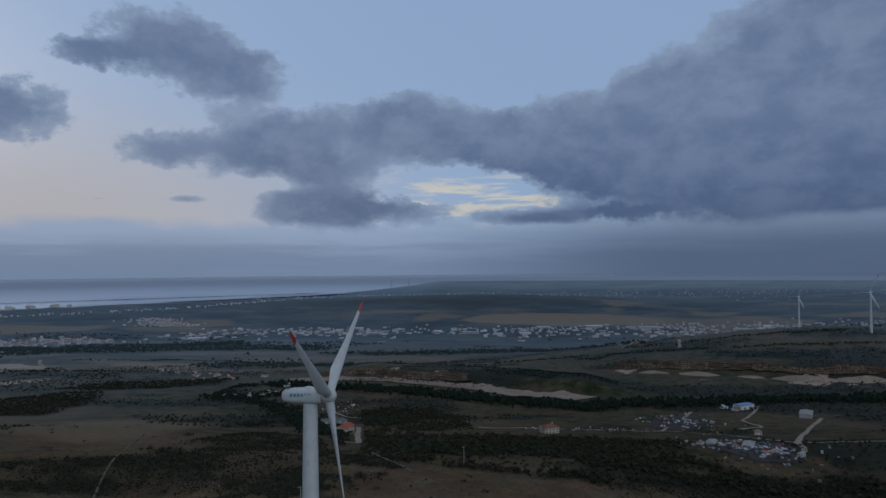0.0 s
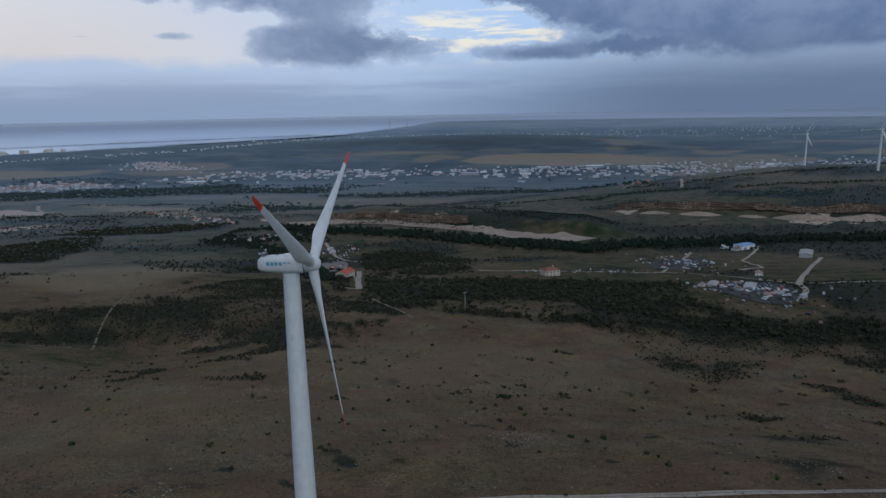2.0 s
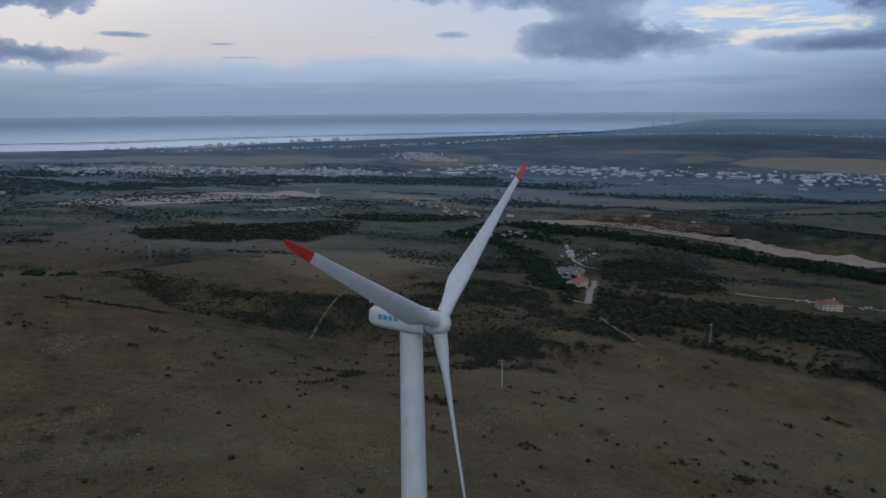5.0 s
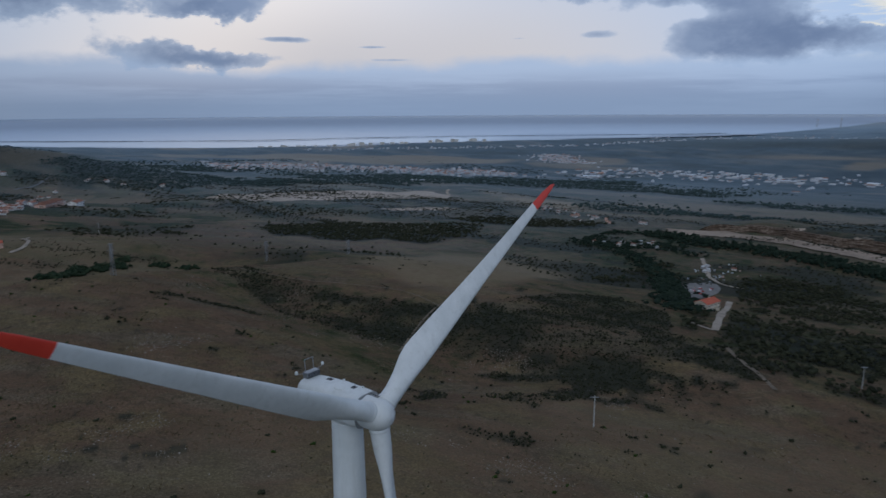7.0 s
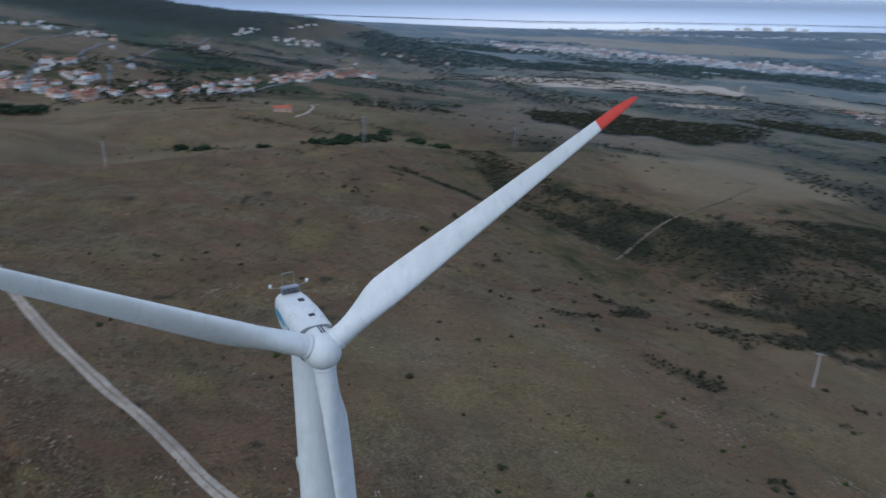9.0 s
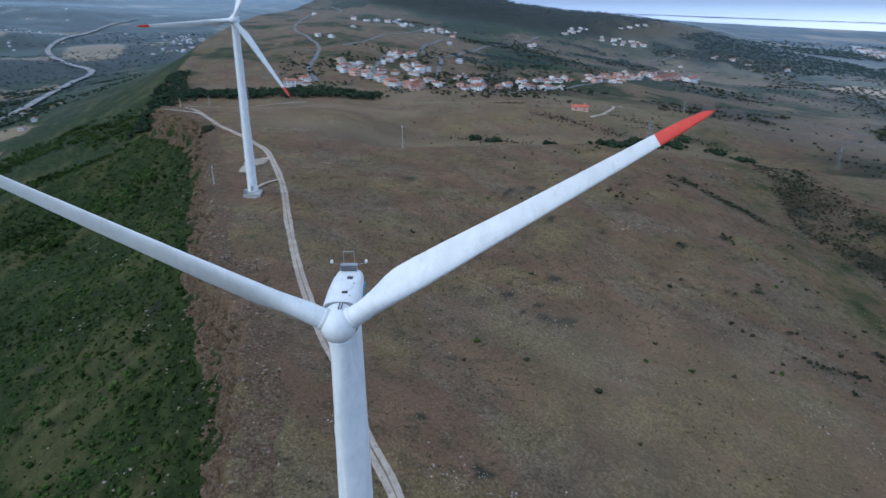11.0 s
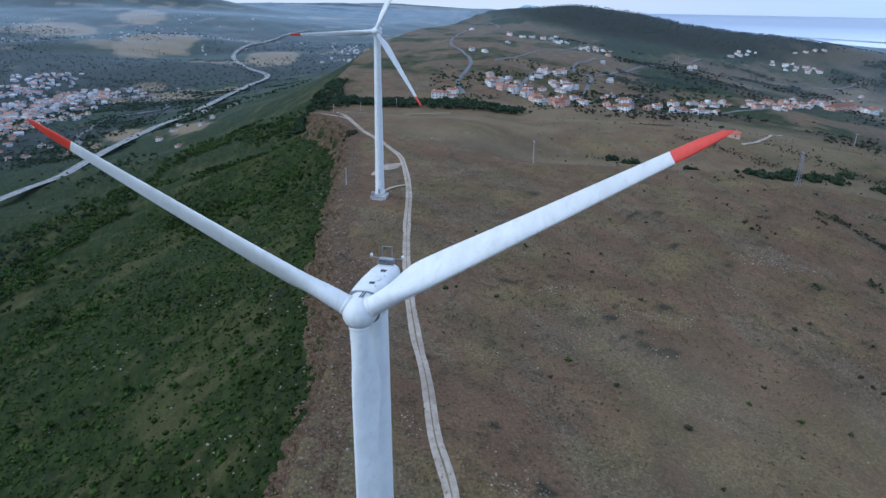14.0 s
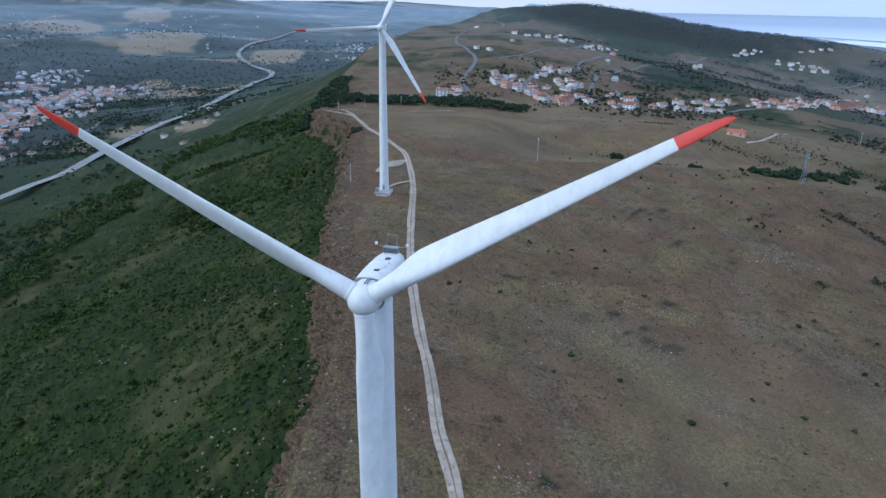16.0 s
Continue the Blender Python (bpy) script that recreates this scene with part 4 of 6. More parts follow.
# concrete footing and hardstanding of the turbine beside the track
zf = float(ground_z(*T2))
foot = new("turbine_footing")
foot.location = (T2[0], T2[1], zf)
part("plinth", box(2.2, 0.3, -0.3, 8.4, 7.0, 2.6, 0.12), M_CONC, foot)
part("step", box(7.0, 0.3, -0.7, 1.6, 5.0, 1.5, 0.06), M_CONC, foot)
part("kiosk", box(4.9, -2.2, 1.9, 1.6, 1.2, 1.9, 0.05), M_GALV, foot, "grey steel transformer kiosk")
tagged(foot, "pale concrete turbine footing with a steel kiosk", "footing")

# ---- roads ----
M_DIRT = surface("pale_dirt", (0.29, 0.24, 0.188), (0.45, 0.39, 0.315), 0.6, 0.95, relief=0.05)
M_VERGE = surface("track_grass_strip", (0.15, 0.115, 0.072), (0.26, 0.205, 0.14), 1.2, 0.95)
M_ASPH = surface("worn_asphalt", (0.13, 0.135, 0.14), (0.19, 0.195, 0.20), 0.3, 0.85)
M_LINE = surface("road_paint", (0.6, 0.6, 0.58), (0.7, 0.7, 0.68), 1.0, 0.7)


def curve_points(pts, gap):
    p = np.array(pts, float)
    p = np.vstack([2 * p[0] - p[1], p, 2 * p[-1] - p[-2]])
    out = []
    for k in range(1, len(p) - 2):
        n = max(2, int(np.hypot(*(p[k + 1] - p[k])) / gap))
        for t in np.arange(n) / n:
            a, b, c, d = p[k - 1:k + 3]
            out.append(0.5 * (2 * b + (c - a) * t + (2 * a - 5 * b + 4 * c - d) * t * t + (3 * b - a - 3 * c + d) * t ** 3))
    return np.array(out + [p[-2]])


def ribbon(name, pts, width, mat, lift=0.14, gap=5.0, side=0.0, wobble=0.0, even=0):
    """A strip of road laid over the ground; side shifts it across."""
    c = curve_points(pts, gap)
    t = np.gradient(c, axis=0)
    t /= np.hypot(t[:, 0], t[:, 1])[:, None]
    nrm = np.stack([-t[:, 1], t[:, 0]], 1)
    jit = 1 + wobble * fbm(c[:, 0], c[:, 1], 14, 3, 6)
    cols = [c + nrm * (side + width * u * jit)[:, None] for u in (-0.5, -0.17, 0.17, 0.5)]
    verts = []
    for k, q in enumerate(cols):
        r = np.hypot(q[:, 0], q[:, 1])
        z = ground_z(q[:, 0], q[:, 1]) + lift + 0.0004 * r - (0.10 if k in (0, 3) else 0.0)
        if even:
            z = np.convolve(np.pad(z, even, "edge"), np.full(2 * even + 1, 1 / (2 * even + 1)), "valid")
        x, y, z, _ = squeeze(q[:, 0], q[:, 1], z)
        verts.append(np.stack([x, y, z], 1))
    n = len(c)
    verts = np.concatenate(verts)
    i = np.arange(n - 1)
    faces = np.concatenate([np.stack([k * n + i, k * n + i + 1, (k + 1) * n + i + 1, (k + 1) * n + i], 1) for k in range(3)])[:, ::-1]
    return new(name, mesh_from(name, verts, faces, mat, True))


TRACK = [(150, 30), (60, 24), (0, 14), (-38, 5), (-56, -1), (-77, -6), (-102, -13), (-145, -23), (-194, -32), (-254, -42), (-314, -57), (-345, -72), (-387, -96), (-440, -120), (-480, -138)]
road = ribbon("road", TRACK, 3.0, M_DIRT, 0.16, 2.0, 0.0, 0.16)
tagged(road, "pale dirt track with two wheel ruts along the ridge", "dirt road", kind="structure")
strip = ribbon("grass_strip", TRACK, 0.45, M_VERGE, 0.21, 2.0, 0.0, 0.9)
tagged(strip, "dry grass strip between the wheel ruts", "grass strip", kind="structure")
PATHS = [
    ([(-258, -44), (-250, -50), (-240, -52)], 2.6), ([(-300, -54), (-293, -60), (-286, -63), (-270, -63)], 4.0),
    ([(-480, -138), (-520, -150), (-560, -120), (-575, -60)], 3.0), ([(-440, -120), (-470, -150), (-480, -160)], 3.5),
    ([(-166, 222), (-177, 255), (-185, 287), (-189, 308)], 1.5), ([(-184, 288), (-230, 300), (-300, 268), (-350, 258)], 1.1), ([(-189, 308), (-202, 360), (-223, 417)], 1.4),
    ([(-30, 355), (-15, 325), (-5, 310), (6, 292)], 3.2), ([(-67, 568), (-60, 520), (-55, 474), (-42, 388)], 6.5), ([(-42, 388), (-50, 392), (-62, 402)], 5.0),
    ([(-152, 838), (-132, 775), (-117, 722), (-97, 690), (-76, 678)], 6.0),
    ([(-496, 182), (-508, 196), (-540, 216), (-600, 238), (-640, 262)], 3.4),
]
YARD_LANES = [
    ([(249, 557), (290, 640), (342, 736)], 5.0), ([(377, 663), (372, 600), (330, 560)], 5.0), ([(377, 663), (420, 730), (453, 788)], 5.0),
    ([(200, 560), (249, 557), (300, 520), (336, 453), (420, 470), (500, 420)], 4.0), ([(336, 453), (400, 560), (493, 704)], 6.0), ([(300, 380), (320, 410), (336, 453)], 6.0),
    ([(526, 1324), (566, 1444)], 9.0), ([(421, 1414), (470, 1500), (480, 1560)], 6.0), ([(60, 575), (136, 565), (190, 560)], 5.0), ([(-945, 1456), (-900, 1380), (-860, 1330)], 9.0),
]
M_TRAIL = surface("worn_trail_soil", (0.14, 0.112, 0.082), (0.21, 0.172, 0.13), 0.6, 0.95, relief=0.05)
for pts, wd in PATHS + YARD_LANES:
    tagged(ribbon("path", pts, wd * 0.8, M_TRAIL if wd < 2.5 or wd == 3.2 else M_DIRT, 0.4, 5.0, 0.0, 0.3), "pale dirt path across dry scrub", "path", group="dirt paths", kind="structure")
STREETS = [
    [(-700, -60), (-780, -75), (-885, -73), (-968, -79), (-1168, -130), (-1308, -136), (-1466, -132)], [(-957, -41), (-1025, -10), (-1157, 25), (-1247, 72), (-1400, 110)],
    [(-736, 2), (-808, 3), (-887, 15), (-938, 29)], [(-735, 72), (-833, 85), (-919, 95), (-945, 74), (-1015, 76), (-1123, 109), (-1226, 142)],
    [(-929, 91), (-978, 123), (-1103, 172), (-1350, 279), (-1524, 376)], [(-680, 110), (-720, 124), (-780, 138), (-826, 155)], [(-1526, -74), (-1620, -72), (-1694, -98)],
    [(-660, 30), (-690, 75), (-670, 130), (-720, 185), (-800, 262), (-870, 320), (-1000, 410), (-1150, 520)], [(-1379, 580), (-1426, 641), (-1499, 703)],
]
for pts in STREETS:
    tagged(ribbon("street", pts, 5.0, M_ASPH, 0.30, 8.0), "grey asphalt village street", "street", group="village streets", kind="structure")
HIGHWAY = [(-330, -560), (-500, -560), (-618, -556), (-691, -552), (-834, -579), (-970, -595), (-1100, -598), (-1342, -649), (-1755, -758), (-1980, -798), (-2118, -851), (-2250, -964), (-2548, -1145), (-2927, -1297), (-3235, -1342), (-3776, -1394), (-4300, -1353)]
M_MOTORWAY = surface("pale_worn_asphalt", (0.20, 0.205, 0.205), (0.29, 0.295, 0.29), 0.08, 0.85)
tagged(ribbon("road", HIGHWAY, 17.0, M_MOTORWAY, 3.2, 12.0, 0.0, 0.0, 9), "wide grey motorway along the valley floor", "motorway", kind="structure")
for sd in (-8.0, 0.0, 8.0):
    tagged(ribbon("road_line", HIGHWAY, 0.5, M_LINE, 3.5, 12.0, sd, 0.0, 9), "white painted motorway edge line", "road line", group="motorway lines", kind="structure")
tagged(ribbon("road", [(-901, -675), (-1000, -745), (-1160, -790), (-1277, -736), (-1480, -900), (-1700, -1190)], 9.0, M_ASPH, 0.9, 10.0), "grey town road", "road", kind="structure")
tagged(ribbon("road", [(-770, -800), (-900, -840), (-1048, -930), (-1300, -1180)], 8.0, M_ASPH, 0.9, 10.0), "grey town road", "road", kind="structure")

M_SPIT = surface("dark_salt_marsh", (0.09, 0.11, 0.13), (0.13, 0.15, 0.17), 0.02, 0.9)
tagged(ribbon("sandbank", [(-9500, 3000), (-7700, 3950), (-6100, 5000), (-5200, 6300), (-4200, 7300), (-3500, 7850), (-2700, 8500), (-1800, 9300)], 110, M_SPIT, 17.0, 60.0, 0.0, 0.7), "long dark marsh bank across the estuary", "sandbank", kind="structure")
# the shallows' sky shine is put into this pale base colour
M_LAGOON = surface("lagoon_sky_shine", (0.50, 0.56, 0.63), (0.58, 0.64, 0.70), 0.002, 0.12)
tagged(ribbon("water", [(-8200, 3300), (-6600, 3900), (-5300, 4550), (-4700, 5600), (-3750, 6650), (-2950, 7350), (-2250, 8050), (-1600, 9000)], 1050, M_LAGOON, 13.0, 60.0, 0.0, 0.1), "calm lagoon behind the marsh bank, painted pale as sky shine", "water", kind="structure")

# ---- buildings ----
M_WALLS = [surface("white_render", (0.66, 0.65, 0.62), (0.76, 0.75, 0.72), 0.7, 0.9, per_object=0.12),
           surface("cream_render", (0.58, 0.50, 0.38), (0.66, 0.58, 0.46), 0.7, 0.9, per_object=0.15),
           surface("pink_render", (0.58, 0.37, 0.29), (0.66, 0.44, 0.35), 0.7, 0.9, per_object=0.12),
           surface("grey_render", (0.36, 0.36, 0.36), (0.46, 0.46, 0.46), 0.7, 0.9, per_object=0.2)]
M_TILE = surface("terracotta_tiles", (0.205, 0.095, 0.063), (0.315, 0.160, 0.112), 0.9, 0.85, relief=0.05, per_object=0.3)
M_TILEB = surface("weathered_roof_tiles", (0.27, 0.19, 0.155), (0.37, 0.27, 0.225), 0.9, 0.9, relief=0.05, per_object=0.25)
M_FLAT = surface("pale_flat_roof", (0.46, 0.46, 0.46), (0.58, 0.58, 0.57), 0.4, 0.9, per_object=0.2)
M_METAL = surface("pale_sheet_roof", (0.50, 0.53, 0.56), (0.64, 0.67, 0.70), 0.2, 0.5, 0.2, per_object=0.3)
M_BLUEROOF = surface("blue_sheet_roof", (0.16, 0.28, 0.46), (0.22, 0.36, 0.55), 0.3, 0.5, 0.2)
M_GLASS = surface("dark_window_glass", (0.02, 0.025, 0.03), (0.04, 0.045, 0.055), 2.0, 0.12)
M_DOOR = surface("brown_door", (0.12, 0.07, 0.045), (0.18, 0.11, 0.07), 2.0, 0.6)


def gable(w, d, h0, h1, over=0.45, thick=0.22):
    bm = bmesh.new()
    x, y = w / 2 + over, d / 2 + over
    for s in (-1, 1):
        lo = h0 - (h1 - h0) * over / (d / 2)
        a = [(-x, s * y, lo), (x, s * y, lo), (x, 0, h1), (-x, 0, h1)]
        vs = [bm.verts.new(p) for p in a] + [bm.verts.new((p[0], p[1], p[2] + thick)) for p in a]
        for f in ((0, 1, 2, 3), (7, 6, 5, 4), (0, 4, 5, 1), (1, 5, 6, 2), (2, 6, 7, 3), (3, 7, 4, 0)):
            bm.faces.new([vs[k] for k in f])
    return bm


def hip(w, d, h0, h1, over=0.5):
    bm = bmesh.new()
    x, y = w / 2 + over, d / 2 + over
    r = max(w / 2 - d / 2, 0.3)
    b = [bm.verts.new(p) for p in ((-x, -y, h0), (x, -y, h0), (x, y, h0), (-x, y, h0))]
    b2 = [bm.verts.new((v.co.x, v.co.y, h0 + 0.2)) for v in b]
    t = [bm.verts.new((-r, 0, h1)), bm.verts.new((r, 0, h1))]
    for k in range(4):
        bm.faces.new((b[k], b[(k + 1) % 4], b2[(k + 1) % 4], b2[k]))
    bm.faces.new((b2[0], b2[1], t[1], t[0])), bm.faces.new((b2[1], b2[2], t[1]))
    bm.faces.new((b2[2], b2[3], t[0], t[1])), bm.faces.new((b2[3], b2[0], t[0])), bm.faces.new(b[::-1])
    return bm


def wall_body(w, d, h, ridge=None):
    """Four walls on a plinth that runs into the slope; with gable ends where a ridge height is given."""
    bm = bmesh.new()
    z0 = -3.0
    prof = [(-d / 2, z0), (d / 2, z0), (d / 2, h)] + ([(0, ridge)] if ridge else []) + [(-d / 2, h)]
    a = [bm.verts.new((-w / 2, y, z)) for y, z in prof]
    b = [bm.verts.new((w / 2, y, z)) for y, z in prof]
    bm.faces.new(a[::-1]), bm.faces.new(b)
    n = len(prof)
    for k in range(n):
        bm.faces.new((a[k], a[(k + 1) % n], b[(k + 1) % n], b[k]))
    return bm


def window_mesh(w, h):
    bm = bmesh.new()
    box_into(bm, 0, 0, 0, w + 0.24, 0.10, h + 0.24)
    n = len(bm.faces)
    box_into(bm, 0, -0.05, 0, w, 0.06, h)
    bm.faces.ensure_lookup_table()
    for f in bm.faces[n:]:
        f.material_index = 1
    box_into(bm, 0, -0.10, -h / 2 - 0.16, w + 0.4, 0.28, 0.08)
    return bm


def add_windows(root, w, d, floors, n_long, n_short):
    base = None
    for fl in range(floors):
        z = 1.55 + 2.9 * fl
        spots = [((i + 0.5) / n_long * w - w / 2, -d / 2 - 0.03, 0) for i in range(n_long)] + [((i + 0.5) / n_long * w - w / 2, d / 2 + 0.03, math.pi) for i in range(n_long)]
        spots += [(w / 2 + 0.03, (i + 0.5) / n_short * d - d / 2, math.pi / 2) for i in range(n_short)] + [(-w / 2 - 0.03, (i + 0.5) / n_short * d - d / 2, -math.pi / 2) for i in range(n_short)]
        for k, (x, y, a) in enumerate(spots):
            if fl == 0 and k == n_long // 2:
                continue
            if base is None:
                base = part("window", window_mesh(1.35, 1.3), [M_LINE, M_GLASS], root)
                ob = base
            else:
                ob = new("window", base.data)
                ob.parent = root
            ob.matrix_local = Matrix.Translation((x, y, z)) @ Matrix.Rotation(a, 4, "Z")
    part("door", box((n_long // 2 + 0.5) / n_long * w - w / 2, -d / 2 - 0.04, 1.05, 1.1, 0.14, 2.1), M_DOOR, root)


def make_house(kind, wall, roofm, w, d, floors, n_long=3, n_short=2, windows=True):
    root = new("house")
    h = 2.9 * floors + 0.2
    if kind == "gable":
        part("wall", wall_body(w, d, h, h + d * 0.20), wall, root)
        roof = part("roof", gable(w, d, h, h + d * 0.20 + 0.05), roofm, root)
    elif kind == "hip":
        part("wall", wall_body(w, d, h), wall, root)
        roof = part("roof", hip(w, d, h, h + d * 0.24), roofm, root)
    else:
        part("wall", wall_body(w, d, h), wall, root)
        part("wall", box(w * 0.22, 0, h + 1.3, w * 0.5, d * 0.8, 2.8), wall, root)
        roof = part("roof", box(0, 0, h + 0.12, w + 0.3, d + 0.3, 0.24), M_FLAT, root)
        part("roof", box(w * 0.22, 0, h + 2.8, w * 0.5 + 0.3, d * 0.8 + 0.3, 0.22), M_FLAT, root)
    if kind != "flat":
        part("chimney", box(w * 0.28, d * 0.16, h + d * 0.2 + 0.3, 0.7, 0.6, 1.8, 0.04), wall, roof)
    if windows:
        add_windows(root, w, d, floors, n_long, n_short)
    return root


HOUSES = [
    (make_house("gable", M_WALLS[0], M_TILE, 12, 9, 2), "two-storey white house with a terracotta tiled roof"),
    (make_house("hip", M_WALLS[0], M_TILE, 13, 10, 1), "low white house with a hipped terracotta roof"),
    (make_house("flat", M_WALLS[0], M_FLAT, 13, 9, 1), "modern white house with flat stepped roofs"),
    (make_house("gable", M_WALLS[2], M_TILE, 13, 10, 2), "two-storey pink house with a terracotta roof"),
    (make_house("hip", M_WALLS[1], M_TILEB, 12, 10, 2), "cream two-storey house with a brown hipped roof"),
    (make_house("gable", M_WALLS[0], M_TILEB, 15, 8, 1), "long low white house with weathered roof tiles"),
    (make_house("flat", M_WALLS[3], M_FLAT, 12, 10, 1), "unfinished grey house with flat concrete roofs"),
]
used = [False] * len(HOUSES)


def place_house(k, x, y, turn, group, scale=1.0, far=False):
    z = float(ground_z(x, y))
    px, py, pz, sc = (float(v) for v in squeeze(np.float64(x), np.float64(y), np.float64(z)))
    m = pose(px, py, pz + 0.3, 0, 0, turn) @ Matrix.Scale(scale * sc, 4)
    proto, label = HOUSES[k]
    if used[k]:
        ob = copy_thing(proto, m)
    else:
        ob, used[k] = proto, True
        ob.matrix_basis = m
    tagged(ob, label, "house", group=group)
    return ob


rng = random.Random(11)


def along(pts, gap, offs, group, kinds, skip=0.15, size=1.0):
    c = curve_points(pts, gap)
    for k in range(1, len(c) - 1):
        t = c[k + 1] - c[k - 1]
        a = math.atan2(t[1], t[0])
        for o in offs:
            if rng.random() < skip:
                continue
            oo = o + rng.uniform(-7, 7)
            x, y = c[k][0] - math.sin(a) * oo + rng.uniform(-4, 4), c[k][1] + math.cos(a) * oo + rng.uniform(-4, 4)
            place_house(rng.choice(kinds), x, y, math.degrees(a) + rng.choice((0, 90, 180)) + rng.uniform(-12, 12), group, size * rng.uniform(0.68, 0.98))


V = "hilltop village houses"
along([(-692, -90), (-688, -68), (-685, -46)], 14, (0, -16), V, (0, 1, 5, 0), 0.1)
along([(-792, -48), (-757, -29), (-725, -11), (-700, 9)], 14, (0, 18), V, (0, 1, 3, 0, 4), 0.1)
along([(-843, -47), (-809, -25), (-767, -3), (-740, 12)], 15, (0, 17), V, (0, 4, 3, 1, 2), 0.15)
along([(-703, 9), (-685, 24), (-672, 45), (-690, 62), (-700, 78)], 12, (0, 16), V, (0, 3, 1, 0, 5, 3), 0.1)
along([(-922, 21), (-915, 44), (-900, 62)], 18, (0, -18), V, (0, 2, 1), 0.2)
along([(-850, 30), (-811, 42), (-785, 58), (-804, 70)], 15, (0, 18), V, (0, 2, 1, 4), 0.2)
along([(-712, 92), (-679, 101), (-672, 115)], 13, (0, 16), V, (3, 0, 1), 0.1)
along([(-690, 144), (-717, 170), (-729, 200), (-765, 236)], 13, (0, 17), V, (0, 1, 5, 3, 0, 2), 0.12)
along([(-774, 168), (-781, 190)], 14, (0,), V, (0, 2), 0.1)
along([(-815, 262), (-843, 300), (-898, 346), (-960, 385), (-1017, 418)], 17, (0, 20), V, (0, 1, 5, 3, 0), 0.2)
along([(-896, 290), (-920, 320)], 18, (0,), V, (0, 1), 0.1)
along([(-1142, 472), (-1197, 521), (-1290, 590), (-1373, 652)], 30, (0,), V, (0, 1, 5), 0.2)
along([(-1336, -24), (-1419, 14), (-1397, 49), (-1374, 77)], 22, (0, 24), V, (2, 2, 0, 6), 0.2)
along([(-1531, 45), (-1515, 76)], 22, (0,), V, (2, 0), 0.1)
along([(-1291, 89), (-1375, 122), (-1461, 160)], 26, (0, -22), V, (2, 0, 0, 1), 0.2)
along([(-1198, -60), (-1181, -26)], 18, (0, 22), V, (2, 6, 0), 0.1)
along([(-1060, -90), (-1050, -81), (-1021, -50)], 18, (0,), V, (2, 0), 0.1)
along([(-1240, 140), (-1271, 164)], 20, (0,), V, (3, 0), 0.0)
along([(-1262, 284), (-1330, 320), (-1421, 354)], 34, (0,), V, (0, 1), 0.2)
along([(-909, 108), (-907, 135)], 14, (0,), V, (6, 0), 0.0)
along([(-1555, 420), (-1585, 481), (-1648, 535)], 26, (0, 22), V, (0, 2, 5), 0.3)
along([(-1552, 509), (-1539, 554), (-1530, 598), (-1528, 640)], 17, (0, 20, -22), V, (0, 1, 2, 5, 0), 0.15)
along([(-1637, 587), (-1699, 686), (-1715, 740)], 24, (0,), V, (0, 2, 5), 0.2)
along([(-1000, 440), (-1031, 455), (-1050, 490), (-1109, 560), (-1160, 620)], 17, (18, 38), V, (0, 1, 5, 3, 0), 0.15)
along([(-940, 350), (-990, 380), (-1040, 420)], 18, (0, -20), V, (0, 1, 5), 0.2)
along([(-775, -5), (-760, 25), (-745, 50)], 16, (0, 18), V, (0, 5, 1, 2), 0.2)
along([(-870, 0), (-860, 40)], 16, (0, -18), V, (0, 2, 1), 0.2)
along([(-760, 85), (-740, 110), (-735, 135)], 15, (0, 18), V, (0, 1, 5), 0.2)
along([(-805, 210), (-840, 250), (-880, 290)], 16, (0, 18), V, (0, 1, 2, 5), 0.2)
along([(-985, -30), (-1000, 20)], 20, (0,), V, (2, 0, 6), 0.2)
along([(-1080, 120), (-1150, 150)], 26, (0,), V, (0, 6), 0.2)
along([(-1500, -132), (-1530, -112)], 20, (0,), V, (2,), 0.0)
along([(-1480, 740), (-1380, 800), (-1300, 900)], 34, (0, 20), V, (0, 1, 5), 0.3)
TOWN = "valley town houses"
along([(-860, -790), (-1000, -870), (-1150, -900), (-1260, -880)], 21, (0, 26), TOWN, (0, 1, 4, 3, 5, 1), 0.2)
along([(-720, -690), (-860, -720), (-960, -740)], 34, (0, 26), TOWN, (0, 5, 1), 0.4)
along([(-700, -430), (-860, -470), (-1040, -510), (-1250, -560)], 60, (0, 45), TOWN, (5, 0, 1), 0.45)
along([(-2830, -1400), (-2740, -1340)], 45, (0, 30), TOWN, (2, 2), 0.1)
HAM = "hamlet houses"
along([(-320, 862), (-270, 872), (-225, 900), (-235, 940)], 11, (0, 13, -13, 25), HAM, (5, 0, 1, 2, 6), 0.3, 0.66)
along([(-340, 1130), (-300, 1135)], 18, (0,), HAM, (5, 0), 0.1)
along([(-620, 1235), (-500, 1180), (-430, 1120), (-400, 1060)], 18, (0, 20, 38), HAM, (1, 5, 3, 5), 0.35, 0.75)
along([(-130, 800), (-120, 760), (-105, 720)], 18, (-16, 20), HAM, (5, 6, 1), 0.35)
along([(240, 460), (280, 430), (300, 385), (265, 355)], 15, (0, 16, -15), HAM, (6, 5), 0.45, 0.6)
along([(255, 590), (300, 610), (330, 690)], 18, (-14, 14), HAM, (6, 5), 0.45, 0.6)
along([(400, 740), (430, 770)], 22, (0, 20), HAM, (2, 5), 0.1)
along([(350, 545), (330, 500)], 22, (0,), HAM, (2, 5), 0.2)
along([(400, 1520), (480, 1480), (520, 1530)], 40, (0,), HAM, (1, 3), 0.2)
along([(560, 850), (620, 860)], 22, (0,), HAM, (5, 6), 0.1)

